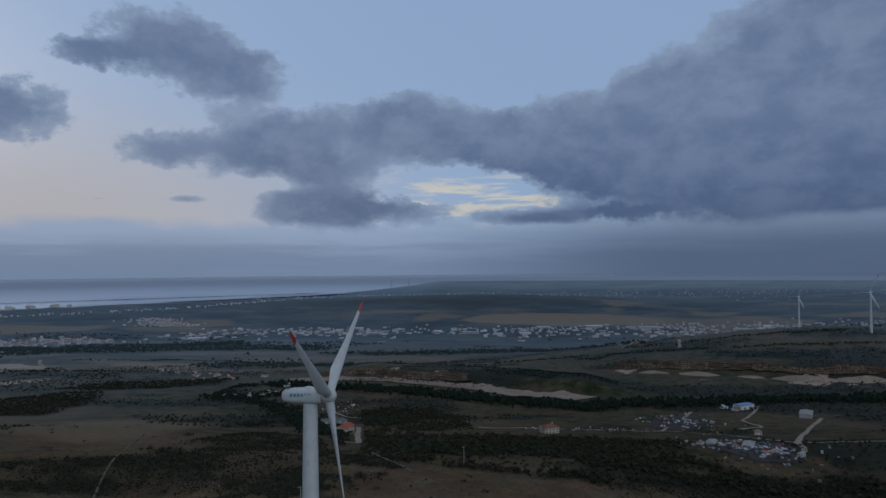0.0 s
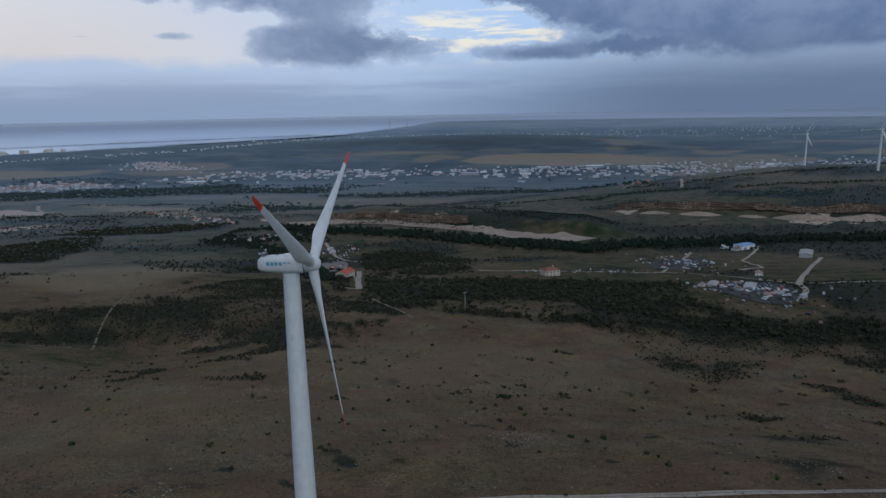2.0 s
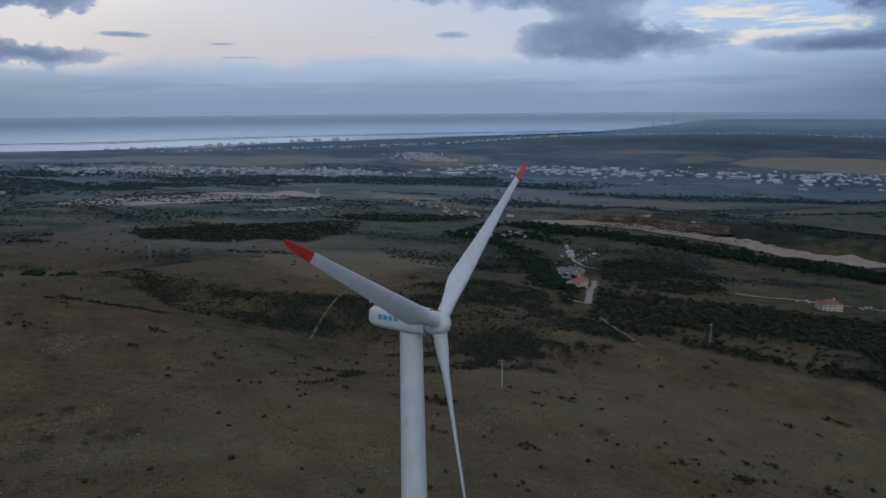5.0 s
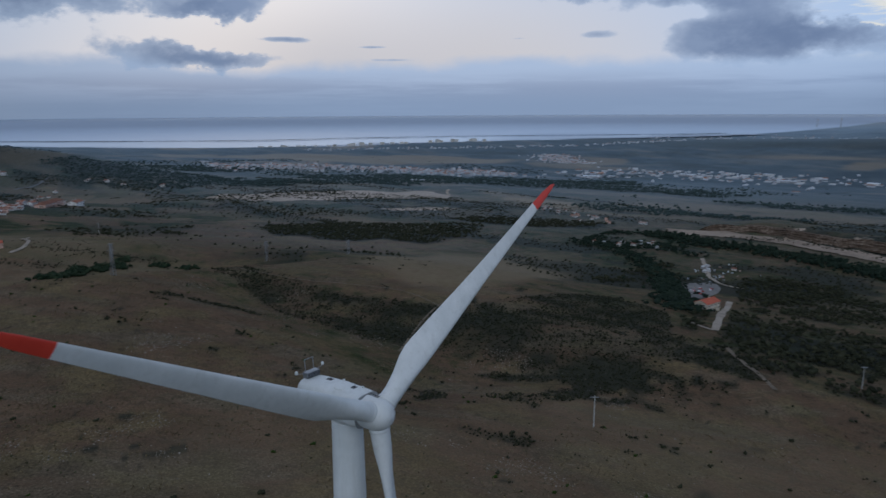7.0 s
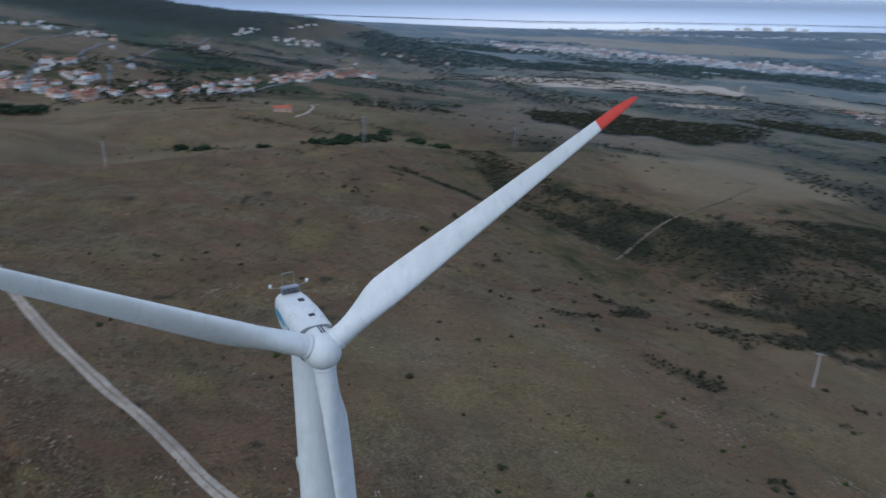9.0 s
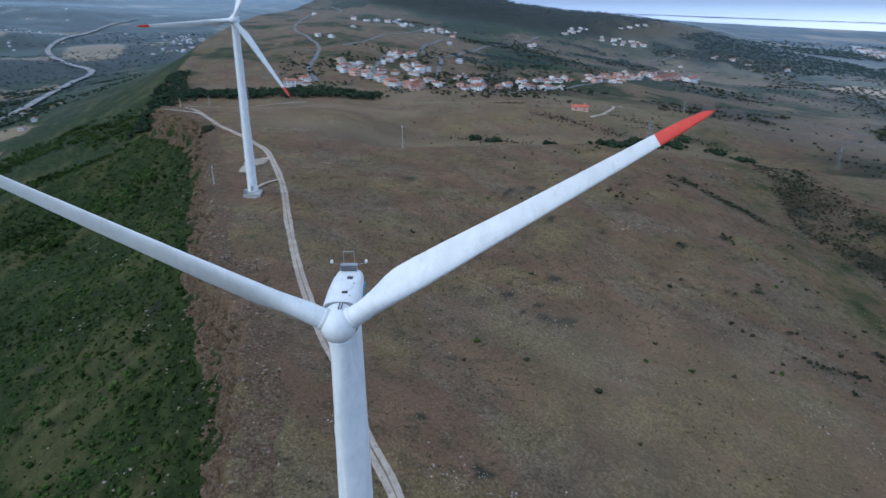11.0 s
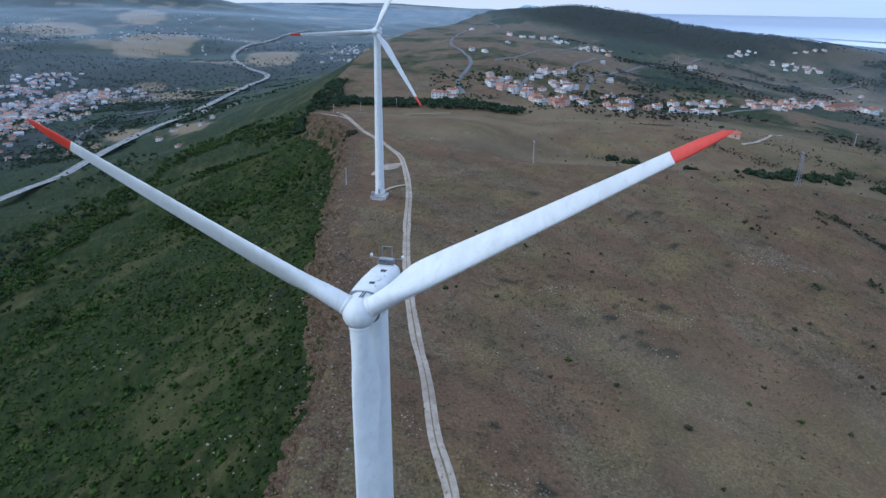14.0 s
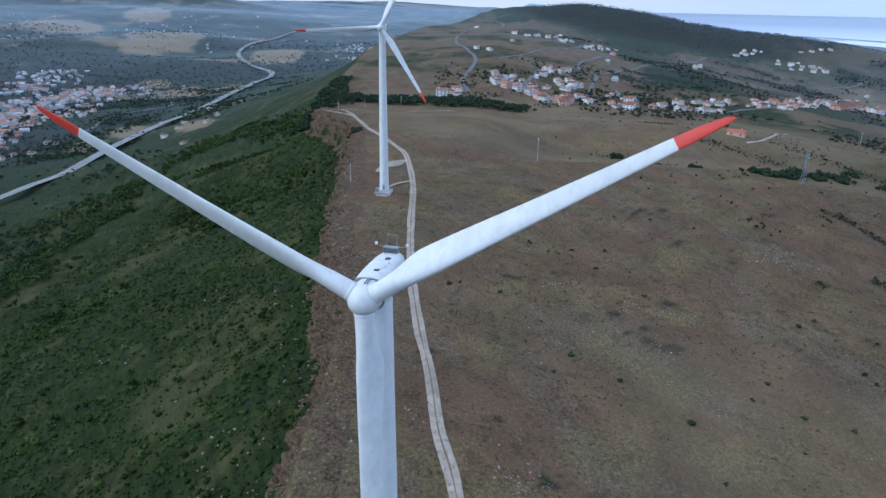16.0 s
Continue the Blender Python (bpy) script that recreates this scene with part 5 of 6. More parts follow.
# large buildings standing alone
M_FARMTILE = surface("bright_red_tiles", (0.40, 0.10, 0.06), (0.52, 0.16, 0.10), 0.9, 0.85, relief=0.05)
farm = make_house("gable", M_WALLS[1], M_FARMTILE, 17, 11, 2, 4, 2)
farm.matrix_basis = pose(-69, 490, float(ground_z(-69, 490)) + 0.2, 0, 0, 70)
tagged(farm, "farmhouse with a bright red tiled roof by a yard", "farmhouse")
h2 = make_house("hip", M_WALLS[1], M_TILE, 16, 12, 2, 4, 2)
h2.matrix_basis = pose(129, 531, float(ground_z(129, 531)) + 0.2, 0, 0, 20)
tagged(h2, "cream villa with a red hipped roof", "house")
camp = make_house("gable", M_WALLS[2], M_FARMTILE, 14, 7, 1, 2, 1)
camp.matrix_basis = pose(-515, 178, float(ground_z(-515, 178)), 0, 0, 75)
tagged(camp, "low red-roofed farm building on the slope", "farm building")
school = make_house("hip", M_WALLS[2], M_TILE, 62, 16, 2, 12, 3)
school.matrix_basis = pose(-1045, 480, float(ground_z(-1045, 480)) + 0.5, 0, 0, 130)
tagged(school, "long pink building with a terracotta roof", "long building")
wing = make_house("gable", M_WALLS[0], M_TILE, 30, 14, 2, 6, 2)
wing.matrix_basis = pose(-1092, 545, float(ground_z(-1092, 545)) + 0.5, 0, 0, 130)
tagged(wing, "long white building with a terracotta roof", "long building")


def make_shed(w, d, h, roofm, wall):
    root = new("warehouse")
    part("wall", wall_body(w, d, h, h + d * 0.06), wall, root)
    part("roof", gable(w, d, h, h + d * 0.06 + 0.1, 0.5, 0.3), roofm, root)
    n = max(2, int(w / 14))
    for k in range(n):
        part("loading_door", box((k + 0.5) / n * w - w / 2, -d / 2 - 0.06, h * 0.32, 4.5, 0.2, h * 0.6), M_GALV, root)
    return root


SHEDS = [make_shed(60, 30, 9, M_METAL, M_WALLS[0]), make_shed(110, 45, 11, M_METAL, M_WALLS[3]), make_shed(34, 16, 5, M_CONC, M_WALLS[3]), make_shed(26, 14, 6, M_BLUEROOF, M_WALLS[0])]
shed_used = [False] * 4


def place_shed(k, x, y, turn, label, group, s=1.0):
    z = float(ground_z(x, y))
    px, py, pz, sc = (float(v) for v in squeeze(np.float64(x), np.float64(y), np.float64(z)))
    m = pose(px, py, pz + 0.5, 0, 0, turn) @ Matrix.Scale(s * sc, 4)
    ob = copy_thing(SHEDS[k], m) if shed_used[k] else SHEDS[k]
    if not shed_used[k]:
        ob.matrix_basis, shed_used[k] = m, True
    tagged(ob, label, "warehouse", group=group)


place_shed(3, 425, 770, 30, "workshop shed with a blue sheet roof", "workshops")
place_shed(2, 480, 715, 60, "grey workshop shed with a pale roof", "workshops", 0.9)
place_shed(2, 281, 425, 60, "grey workshop shed with a pale roof", "workshops", 0.6)
place_shed(2, 258, 445, 60, "grey workshop shed with a pale roof", "workshops", 0.5)
W = "industrial belt warehouses"
for k in range(84):
    u = rng.random()
    x = -1000 + 3600 * u + rng.uniform(-60, 60)
    y = 3060 + 330 * u + rng.uniform(-200, 420) + (180 if k % 3 == 0 else 0)
    place_shed(rng.choice((0, 0, 1, 2)), x, y, rng.uniform(-14, 14), "pale industrial warehouse with a sheet metal roof", W, rng.choice((0.35, 0.45, 0.6, 1.0)) * rng.uniform(0.8, 1.25))
box_town_spots = []
for k in range(420):
    u = rng.random()
    box_town_spots.append((-1300 + 4200 * u, 3080 + 330 * u + rng.gauss(60, 170), rng.uniform(5, 16), rng.uniform(4, 8), rng.uniform(4, 9), rng.uniform(-.2, .2) + rng.choice((0, 1.57)), rng.choice((1, 1, 0))))
for x, y in ((-1090, 2760), (-1010, 2900), (-1130, 3050), (-2480, 1850), (-1180, 1640)):
    place_shed(1, x, y, rng.uniform(-20, 20), "broad white warehouse with a low metal roof", W, 0.9)

for x, y, k in ((1100, 3520, 2.2), (130, 3215, 1.8), (-340, 3180, 1.6), (820, 3590, 2.0), (-760, 3190, 1.5), (-1070, 2800, 1.7), (540, 3570, 1.5), (1560, 3430, 1.8)):
    place_shed(1, x, y, rng.uniform(-6, 6), "very long pale warehouse with a flat metal roof", W, k)


def box_town(name, spots, label):
    """Far housing, too small to tell house from house: walls and pitched roofs in one mesh."""
    V_, F_, I_ = [], [], []
    for x, y, w, d, h, a, roof in spots:
        z = float(ground_z(x, y)) - 1
        c, s = math.cos(a), math.sin(a)
        n = len(V_)
        loc = [(-w, -d, 0), (w, -d, 0), (w, d, 0), (-w, d, 0), (-w, -d, h), (w, -d, h), (w, d, h), (-w, d, h), (-w, 0, h + d * 0.45), (w, 0, h + d * 0.45)]
        P = np.array([(x + c * p[0] - s * p[1], y + s * p[0] + c * p[1], z + p[2]) for p in loc])
        sx, sy, sz, _ = squeeze(P[:, 0], P[:, 1], P[:, 2])
        V_ += list(zip(sx, sy, sz))
        q = [(0, 1, 5, 4), (1, 2, 6, 5), (2, 3, 7, 6), (3, 0, 4, 7), (4, 5, 9, 8), (6, 7, 8, 9), (5, 6, 9, 9), (7, 4, 8, 8)]
        F_ += [[n + v for v in f] for f in q]
        I_ += [0] * 4 + [1 + roof] * 2 + [0] * 2
    me = bpy.data.meshes.new(name)
    me.from_pydata(V_, [], [list(dict.fromkeys(f)) for f in F_])
    for m in (M_FARWALL, M_FARROOF, M_FLAT):
        me.materials.append(m)
    me.polygons.foreach_set("material_index", I_)
    return tagged(new(name, me), label, "far town", kind="stuff")


M_FARWALL = island_surface("far_town_walls", (0.33, 0.35, 0.375), (0.58, 0.61, 0.65), 0.9, 0.1, 0.01)
M_FARROOF = island_surface("far_town_roofs", (0.20, 0.115, 0.08), (0.42, 0.24, 0.17), 0.9, 0.1, 0.01)


def cluster(n, cx, cy, sx, sy, turn, hmin, hmax, flat=0.25):
    out = []
    c, s = math.cos(turn), math.sin(turn)
    for _ in range(n):
        u, v = rng.uniform(-1, 1) * sx, rng.gauss(0, 0.45) * sy
        out.append((cx + c * u - s * v, cy + s * u + c * v, rng.uniform(4, 8), rng.uniform(3.4, 5.2), rng.uniform(hmin, hmax), turn + rng.choice((0, 1.57)) + rng.uniform(-.2, .2), 1 if rng.random() < flat else 0))
    return out


box_town("far_houses", box_town_spots, "crowded pale workshops and houses of the industrial belt")
box_town("far_houses", cluster(330, -1400, -1080, 360, 150, 0.25, 4, 8), "valley town of pale houses with red roofs")
box_town("far_houses", cluster(110, -980, -920, 170, 70, 0.6, 4, 8), "valley town of pale houses with red roofs")
box_town("far_houses", cluster(120, -1750, -1400, 260, 100, 0.4, 4, 8), "valley town of pale houses with red roofs")
box_town("far_houses", cluster(60, -2900, -750, 500, 120, 0.3, 4, 8), "far scattered farmhouses along the valley")
box_town("far_houses", cluster(620, -1760, 2120, 640, 250, 1.0, 5, 12), "far valley town of pale houses with red roofs")
box_town("far_houses", cluster(230, -1690, 3840, 340, 170, -0.95, 5, 9), "white housing estate on a far slope")
box_town("far_houses", cluster(150, 300, 3450, 1500, 170, 0.12, 5, 9, 0.6), "small pale buildings among far warehouses")
box_town("far_houses", cluster(170, -2300, 4900, 1900, 130, 0.95, 6, 12, 0.5), "far houses strung along the shore road")
box_town("far_houses", cluster(240, 2500, 3700, 1500, 420, 0.1, 5, 9, 0.5), "scattered far houses in the plain")
box_town("far_houses", cluster(300, 1500, 7600, 3600, 1300, 0.2, 6, 14, 0.5), "remote pale houses over dark hills")
box_town("far_houses", cluster(60, -3600, -1900, 900, 500, 0.5, 5, 9, 0.4), "scattered far houses below the southern hills")
box_town("far_houses", cluster(30, -3100, -2500, 900, 250, 0.5, 5, 9, 0.6), "scattered far houses below the southern hills")


def make_block():
    root = new("apartment_building")
    part("wall", wall_body(38, 16, 30), M_WALLS[0], root)
    part("roof", box(0, 0, 30.4, 39, 17, 0.8), M_FLAT, root)
    for fl in range(5):
        part("balcony", box(0, -8.6, 4 + 5.6 * fl, 34, 1.2, 1.1), M_WALLS[1], root)
    return root


block = make_block()
first = True
for k in range(30):
    u = k / 29
    x, y = -4480 + 1250 * u + rng.uniform(-60, 60), 3850 + 1750 * u + rng.uniform(-90, 90)
    px, py, pz, sc = (float(v) for v in squeeze(np.float64(x), np.float64(y), ground_z(x, y)))
    m = pose(px, py, pz, 0, 0, rng.uniform(30, 80)) @ Matrix.Scale(sc * rng.uniform(0.7, 1.15), 4)
    ob = block if first else copy_thing(block, m)
    ob.matrix_basis = m
    first = False
    tagged(ob, "pale apartment block near the far shore", "apartment block", group="shore apartment blocks")

# ---- yard, poles and pylon ----




yard = [(-126, 565), (-95, 508), (-90, 560), (-88, 630), (-102, 685), (-118, 680), (-124, 640)]


def draped(name, pts, mat, label, category, n=14, lift=0.5):
    """A flat-lying patch that follows the ground, from a rounded outline."""
    c = np.array(pts, float)
    mid = c.mean(0)
    ringp = curve_points(list(map(tuple, c)) + [tuple(c[0])], 6.0)
    V_, F_ = [], []
    m = len(ringp)
    for k in range(n + 1):
        q = mid + (ringp - mid) * (k / n)
        V_.append(np.column_stack([q, ground_z(q[:, 0], q[:, 1]) + lift - (0.45 if k == n else 0)]))
    for k in range(n):
        i = np.arange(m - 1)
        F_.append(np.stack([k * m + i, (k + 1) * m + i, (k + 1) * m + i + 1, k * m + i + 1], 1))
    return tagged(new(name, mesh_from(name, np.concatenate(V_), np.concatenate(F_), mat, True)), label, category, kind="structure")


M_YARD = surface("pale_gravel", (0.17, 0.16, 0.148), (0.26, 0.245, 0.225), 0.3, 0.95)
M_SCRAPYARD = surface("oily_gravel", (0.055, 0.052, 0.048), (0.105, 0.10, 0.092), 0.3, 0.95)
draped("yard", yard, M_YARD, "pale gravel farm yard below the house", "yard", lift=0.9)
draped("yard", [(255, 452), (280, 462), (318, 448), (312, 410), (292, 372), (262, 366), (250, 405)], M_SCRAPYARD, "dark gravel scrap yard with sheds", "yard", lift=0.9)
draped("yard", [(250, 590), (285, 580), (330, 640), (345, 700), (300, 690), (262, 640)], M_SCRAPYARD, "dark gravel lorry yard", "yard", lift=0.9)
draped("yard", [(-304, -53), (-294, -55), (-286, -60), (-290, -66), (-300, -61)], M_DIRT, "pale dirt hardstanding beside the turbine", "hardstanding", lift=0.25)
M_CAR = [surface("car_paint_white", (0.6, 0.6, 0.6), (0.66, 0.66, 0.66), 1, 0.3), surface("car_paint_grey", (0.12, 0.13, 0.15), (0.16, 0.17, 0.19), 1, 0.3), surface("car_paint_red", (0.35, 0.04, 0.03), (0.4, 0.05, 0.04), 1, 0.3)]


def make_car(paint):
    root = new("car")
    prof = [(-2.1, .35), (-2.1, .85), (-1.5, .95), (-1.0, 1.45), (.6, 1.45), (1.15, .98), (2.0, .82), (2.1, .35)]
    part("body", loft([[(x, y, z) for x, z in prof] for y in (-.85, .85)]), paint, root)
    part("windscreen", loft([[(x, y, z) for x, z in ((-1.32, 1.0), (-.98, 1.40), (.56, 1.40), (.98, 1.0))] for y in (-.865, .865)]), M_GLASS, root)
    for x in (-1.3, 1.3):
        for y in (-.8, .8):
            part("wheel", loft([[(x + .33 * math.cos(a * .5236), y + dy, .33 + .33 * math.sin(a * .5236)) for a in range(12)] for dy in (-.1, .1)]), M_DARK, root)
    return root


cars = [make_car(m) for m in M_CAR]
car_used = [False] * 3
for k in range(44):
    if k < 24:
        x, y, zl = rng.uniform(262, 306), rng.uniform(378, 448), 0.95
    elif k < 34:
        x, y, zl = 262 + 6 * (k - 24) + rng.uniform(-3, 3), 600 + 8 * (k - 24) + rng.uniform(-6, 6), 0.95
    else:
        x, y, zl = rng.uniform(-112, -95), rng.uniform(570, 650), 0.95
    c = rng.choice((0, 0, 1, 2))
    m = pose(x, y, float(ground_z(x, y)) + zl, 0, 0, rng.uniform(0, 360))
    ob = copy_thing(cars[c], m) if car_used[c] else cars[c]
    ob.matrix_basis, car_used[c] = m, True
    tagged(ob, ("white", "dark grey", "faded red")[c] + " car parked on a gravel yard", "car", group="parked cars")
for c in range(3):
    if not car_used[c]:
        x, y = 280 + 5 * c, 400
        cars[c].matrix_basis = pose(x, y, float(ground_z(x, y)) + 0.95)
        tagged(cars[c], "car parked on a gravel yard", "car", group="parked cars")


def scrap(name, n, cx, cy, sx, sy, label):
    r = np.random.RandomState(41)
    V_, F_, I_ = [], [], []
    cube = np.array([(x, y, z) for x in (-.5, .5) for y in (-.5, .5) for z in (0, 1)])
    quads = [(0, 1, 3, 2), (4, 6, 7, 5), (0, 4, 5, 1), (2, 3, 7, 6), (1, 5, 7, 3)]
    for k in range(n):
        a, w, d, h = r.uniform(0, 6.28), r.uniform(.6, 3.6), r.uniform(.6, 2.2), r.uniform(.4, 2.0)
        x, y = r.normal(cx, sx), r.normal(cy, sy)
        z = float(ground_z(x, y)) + 0.2
        c, s = math.cos(a), math.sin(a)
        P = cube * (w, d, h) * r.uniform(.75, 1.2, (8, 3))
        V_.append(np.column_stack([x + c * P[:, 0] - s * P[:, 1], y + s * P[:, 0] + c * P[:, 1], z + P[:, 2]]))
        F_ += [[8 * k + v for v in q] for q in quads]
        I_ += [int(r.randint(6))] * 5
    tagged(new(name, mesh_from(name, np.concatenate(V_), F_, [M_GALV, M_TILEB, M_METAL, M_SCRAPYARD, M_DARK, M_SCRAPYARD], False, I_)), label, "scrap", kind="stuff")


scrap("scrap_heap", 300, 285, 410, 22, 30, "heaps of scrap metal and old panels in the yard")
scrap("scrap_heap", 150, 300, 640, 22, 34, "parked trailers and stacked scrap beside the lane")
scrap("scrap_heap", 60, 190, 562, 40, 7, "rubble and stacked materials along a lane")
scrap("scrap_heap", 60, -112, 745, 14, 40, "sheds, fences and stacked materials by the farm lane")


def make_pylon(x, y, h, turn):
    root = new("power_pylon")
    root.matrix_basis = pose(x, y, float(ground_z(x, y)) - 0.3, 0, 0, turn)
    legs = [(sx, sy) for sx in (-1, 1) for sy in (-1, 1)]
    half = lambda z: 1.05 - 0.68 * min(z / (h * 0.78), 1)
    for sx, sy in legs:
        part("leg", tube((sx * half(0), sy * half(0), 0), (sx * half(h), sy * half(h), h), 0.12, 6), M_GALV, root)
    lv = [h * k / 9 for k in range(10)]
    for a, b in zip(lv, lv[1:]):
        for s in (-1, 1):
            part("brace", tube((-half(a), s * half(a), a), (half(b), s * half(b), b), 0.07, 5), M_GALV, root)
            part("brace", tube((s * half(a), half(a), a), (s * half(b), -half(b), b), 0.07, 5), M_GALV, root)
    for z, w in ((h * .80, 2.5), (h * .90, 2.1), (h * .985, 1.7)):
        arm = part("cross_arm", tube((-w, 0, z), (w, 0, z), 0.16, 6), M_GALV, root)
        for s in (-1, 1):
            part("insulator", tube((s * w * .95, 0, z), (s * w * .95, 0, z - 1.2), 0.13, 6), M_DARK, arm)
    return tagged(root, "grey lattice power pylon on the open hillside", "pylon", group="power pylons")


make_pylon(-334, 167, 19.5, 20)
make_pylon(-404, 345, 17, 10)
make_pylon(-375, 418, 14, 10)


def make_pole(x, y, h):
    root = new("utility_pole")
    root.matrix_basis = pose(x, y, float(ground_z(x, y)) - 0.2, 0, 0, 30)
    part("post", loft([ring(.28, 0, 8), ring(.16, h, 8)]), M_CONC, root)
    arm = part("cross_arm", box(0, 0, h - 0.7, 3.4, .22, .22), M_GALV, root)
    for s in (-1.4, 0, 1.4):
        part("insulator", tube((s, 0, h - .6), (s, 0, h - .1), .09, 6), M_DARK, arm)
    return tagged(root, "weathered grey concrete utility pole with a cross-arm", "utility pole", group="utility poles")


for x, y, h in ((-336, 18, 14), (-250, -72, 9), (-43, 184, 13), (-560, -168, 9), (-590, -150, 9), (-620, -120, 9), (40, 330, 12), (-640, 330, 12), (-1400, 300, 14), (-1430, 310, 14)):
    make_pole(x, y, h)
for x, y, h in ((-1130, 13000, 150), (-760, 12600, 150)):
    px, py, pz, sc = (float(v) for v in squeeze(np.float64(x), np.float64(y), ground_z(x, y)))
    bm = loft([ring(6, 0, 12), ring(4, h, 12)])
    ob = part("chimney_stack", bm, M_CONC, None)
    ob.matrix_basis = pose(px, py, pz) @ Matrix.Scale(sc, 4)
    tagged(ob, "slim remote concrete chimney stack by the estuary", "chimney stack", group="chimney stacks")

# ---- scarp rock face ----


def build_scarp():
    m, nt, b = material("scarp_limestone", 0.95)
    pos = nt.nodes.new("ShaderNodeNewGeometry").outputs["Position"]
    n1, n2 = noise_node(nt, pos, 1.1, 9, 0.8), noise_node(nt, pos, 0.12, 5, 0.6)
    col = ramp(nt, n1, [(0.30, (0.024, 0.015, 0.009)), (0.46, (0.090, 0.058, 0.034)), (0.60, (0.180, 0.132, 0.090)), (0.70, (0.37, 0.30, 0.225))])
    col = mixed(nt, ramp(nt, n2, [(0.5, 0.0), (0.7, 0.6)]), col, (0.075, 0.064, 0.034))
    nt.links.new(col, b.inputs["Base Color"])
    bump(nt, b, n1, 1.0, 0.5)
    xs = np.arange(120, -640, -0.7)
    us = np.linspace(-8.5, 13, 54)
    X, U = np.meshgrid(xs, us)
    E0 = edge_y(X)
    Y = E0 - U
    Z = ground_z(X, Y)
    lump = fbm(X * 1.0, Z * 1.6 + Y, 5.5, 4, 12)
    face = (0.40 * step(U, -8, -5) + 0.60 * step(U, -3.5, 1)) * step(U, 13, 8)
    steps = np.round(lump * 3) / 3
    Y = Y - face * (3.2 * steps + 1.6 * lump)
    Z = Z + 0.15 + face * (1.5 * steps + 0.8 * fbm(X, Y, 2.2, 4, 13)) - 0.6 * step(U, 11, 13) - 0.35 * step(U, -7, -8.5)
    nr, nc = X.shape
    i, j = np.meshgrid(np.arange(nr - 1), np.arange(nc - 1), indexing="ij")
    f = np.stack([i * nc + j, (i + 1) * nc + j, (i + 1) * nc + j + 1, i * nc + j + 1], -1).reshape(-1, 4)
    me = mesh_from("scarp", np.stack([X, Y, Z], -1).reshape(-1, 3), f, m, False)
    tagged(new("scarp", me), "broken brown limestone scarp along the ridge edge", "cliff", kind="structure")


build_scarp()

def quarry_face(name, pts, height, seed, label):
    """A cut rock bench with streaked faces and broken ledges."""
    c = curve_points(pts, 3.0)
    n = len(c)
    t = np.gradient(c, axis=0)
    t /= np.hypot(t[:, 0], t[:, 1])[:, None]
    nrm = np.stack([t[:, 1], -t[:, 0]], 1)
    us = np.linspace(0, 1, 14)
    rows = []
    along_ = np.arange(n) * 3.0
    taper = step(along_, 0, 40) * step(along_[-1] - along_, 0, 40) * (0.72 + 0.4 * fbm(along_, 0 * along_, 70, 3, seed))
    for u in us:
        ledge = np.round(u * 3) / 3
        out = (1 - ledge) * 9 + 3.0 * fbm(along_, 0 * along_ + u * 30, 16, 4, seed + 1) + 1.2 * fbm(along_, 0 * along_ + u * 60, 5, 3, seed + 2)
        q = c + nrm * out[:, None]
        z = ground_z(c[:, 0], c[:, 1]) - 3 + u * height * taper + 0.6 * fbm(along_, 0 * along_ + u * 40, 7, 3, seed + 3)
        rows.append(np.column_stack([q, z]))
    back = c - nrm * 12
    rows.append(np.column_stack([back, ground_z(back[:, 0], back[:, 1]) - 0.5]))
    V_ = np.concatenate(rows)
    i, j = np.meshgrid(np.arange(len(rows) - 1), np.arange(n - 1), indexing="ij")
    f = np.stack([i * n + j, i * n + j + 1, (i + 1) * n + j + 1, (i + 1) * n + j], -1).reshape(-1, 4)
    return tagged(new(name, mesh_from(name, V_, f, M_QUARRY, False)), label, "quarry face", kind="structure")


def quarry_rock():
    m, nt, b = material("quarry_rock", 0.95)
    pos = nt.nodes.new("ShaderNodeNewGeometry").outputs["Position"]
    mp = nt.nodes.new("ShaderNodeMapping")
    mp.inputs["Scale"].default_value = (1.0, 1.0, 0.18)
    nt.links.new(pos, mp.inputs[0])
    n1, n2 = noise_node(nt, mp.outputs[0], 0.35, 8, 0.7), noise_node(nt, pos, 0.03, 4, 0.6)
    col = ramp(nt, n1, [(0.34, (0.050, 0.036, 0.026)), (0.48, (0.125, 0.090, 0.064)), (0.60, (0.24, 0.185, 0.14)), (0.72, (0.42, 0.35, 0.28))])
    col = mixed(nt, ramp(nt, n2, [(0.48, 0.0), (0.58, 0.75)]), col, (0.085, 0.060, 0.042))
    nt.links.new(col, b.inputs["Base Color"])
    bump(nt, b, n1, 0.9, 1.0)
    return m


M_QUARRY = quarry_rock()
quarry_face("quarry_face", [(-235, 1108), (-180, 1116), (-110, 1122), (-40, 1086), (20, 1058), (70, 1030)], 17, 60, "brown streaked quarry cut above a pale floor")
quarry_face("quarry_face", [(330, 1190), (400, 1140), (470, 1110), (560, 1085), (640, 1052), (740, 1030), (860, 1012)], 15, 64, "long streaked quarry bench with brown ledges")
M_SPOIL = surface("pale_spoil", (0.25, 0.19, 0.14), (0.42, 0.34, 0.265), 0.12, 0.95, relief=0.2)


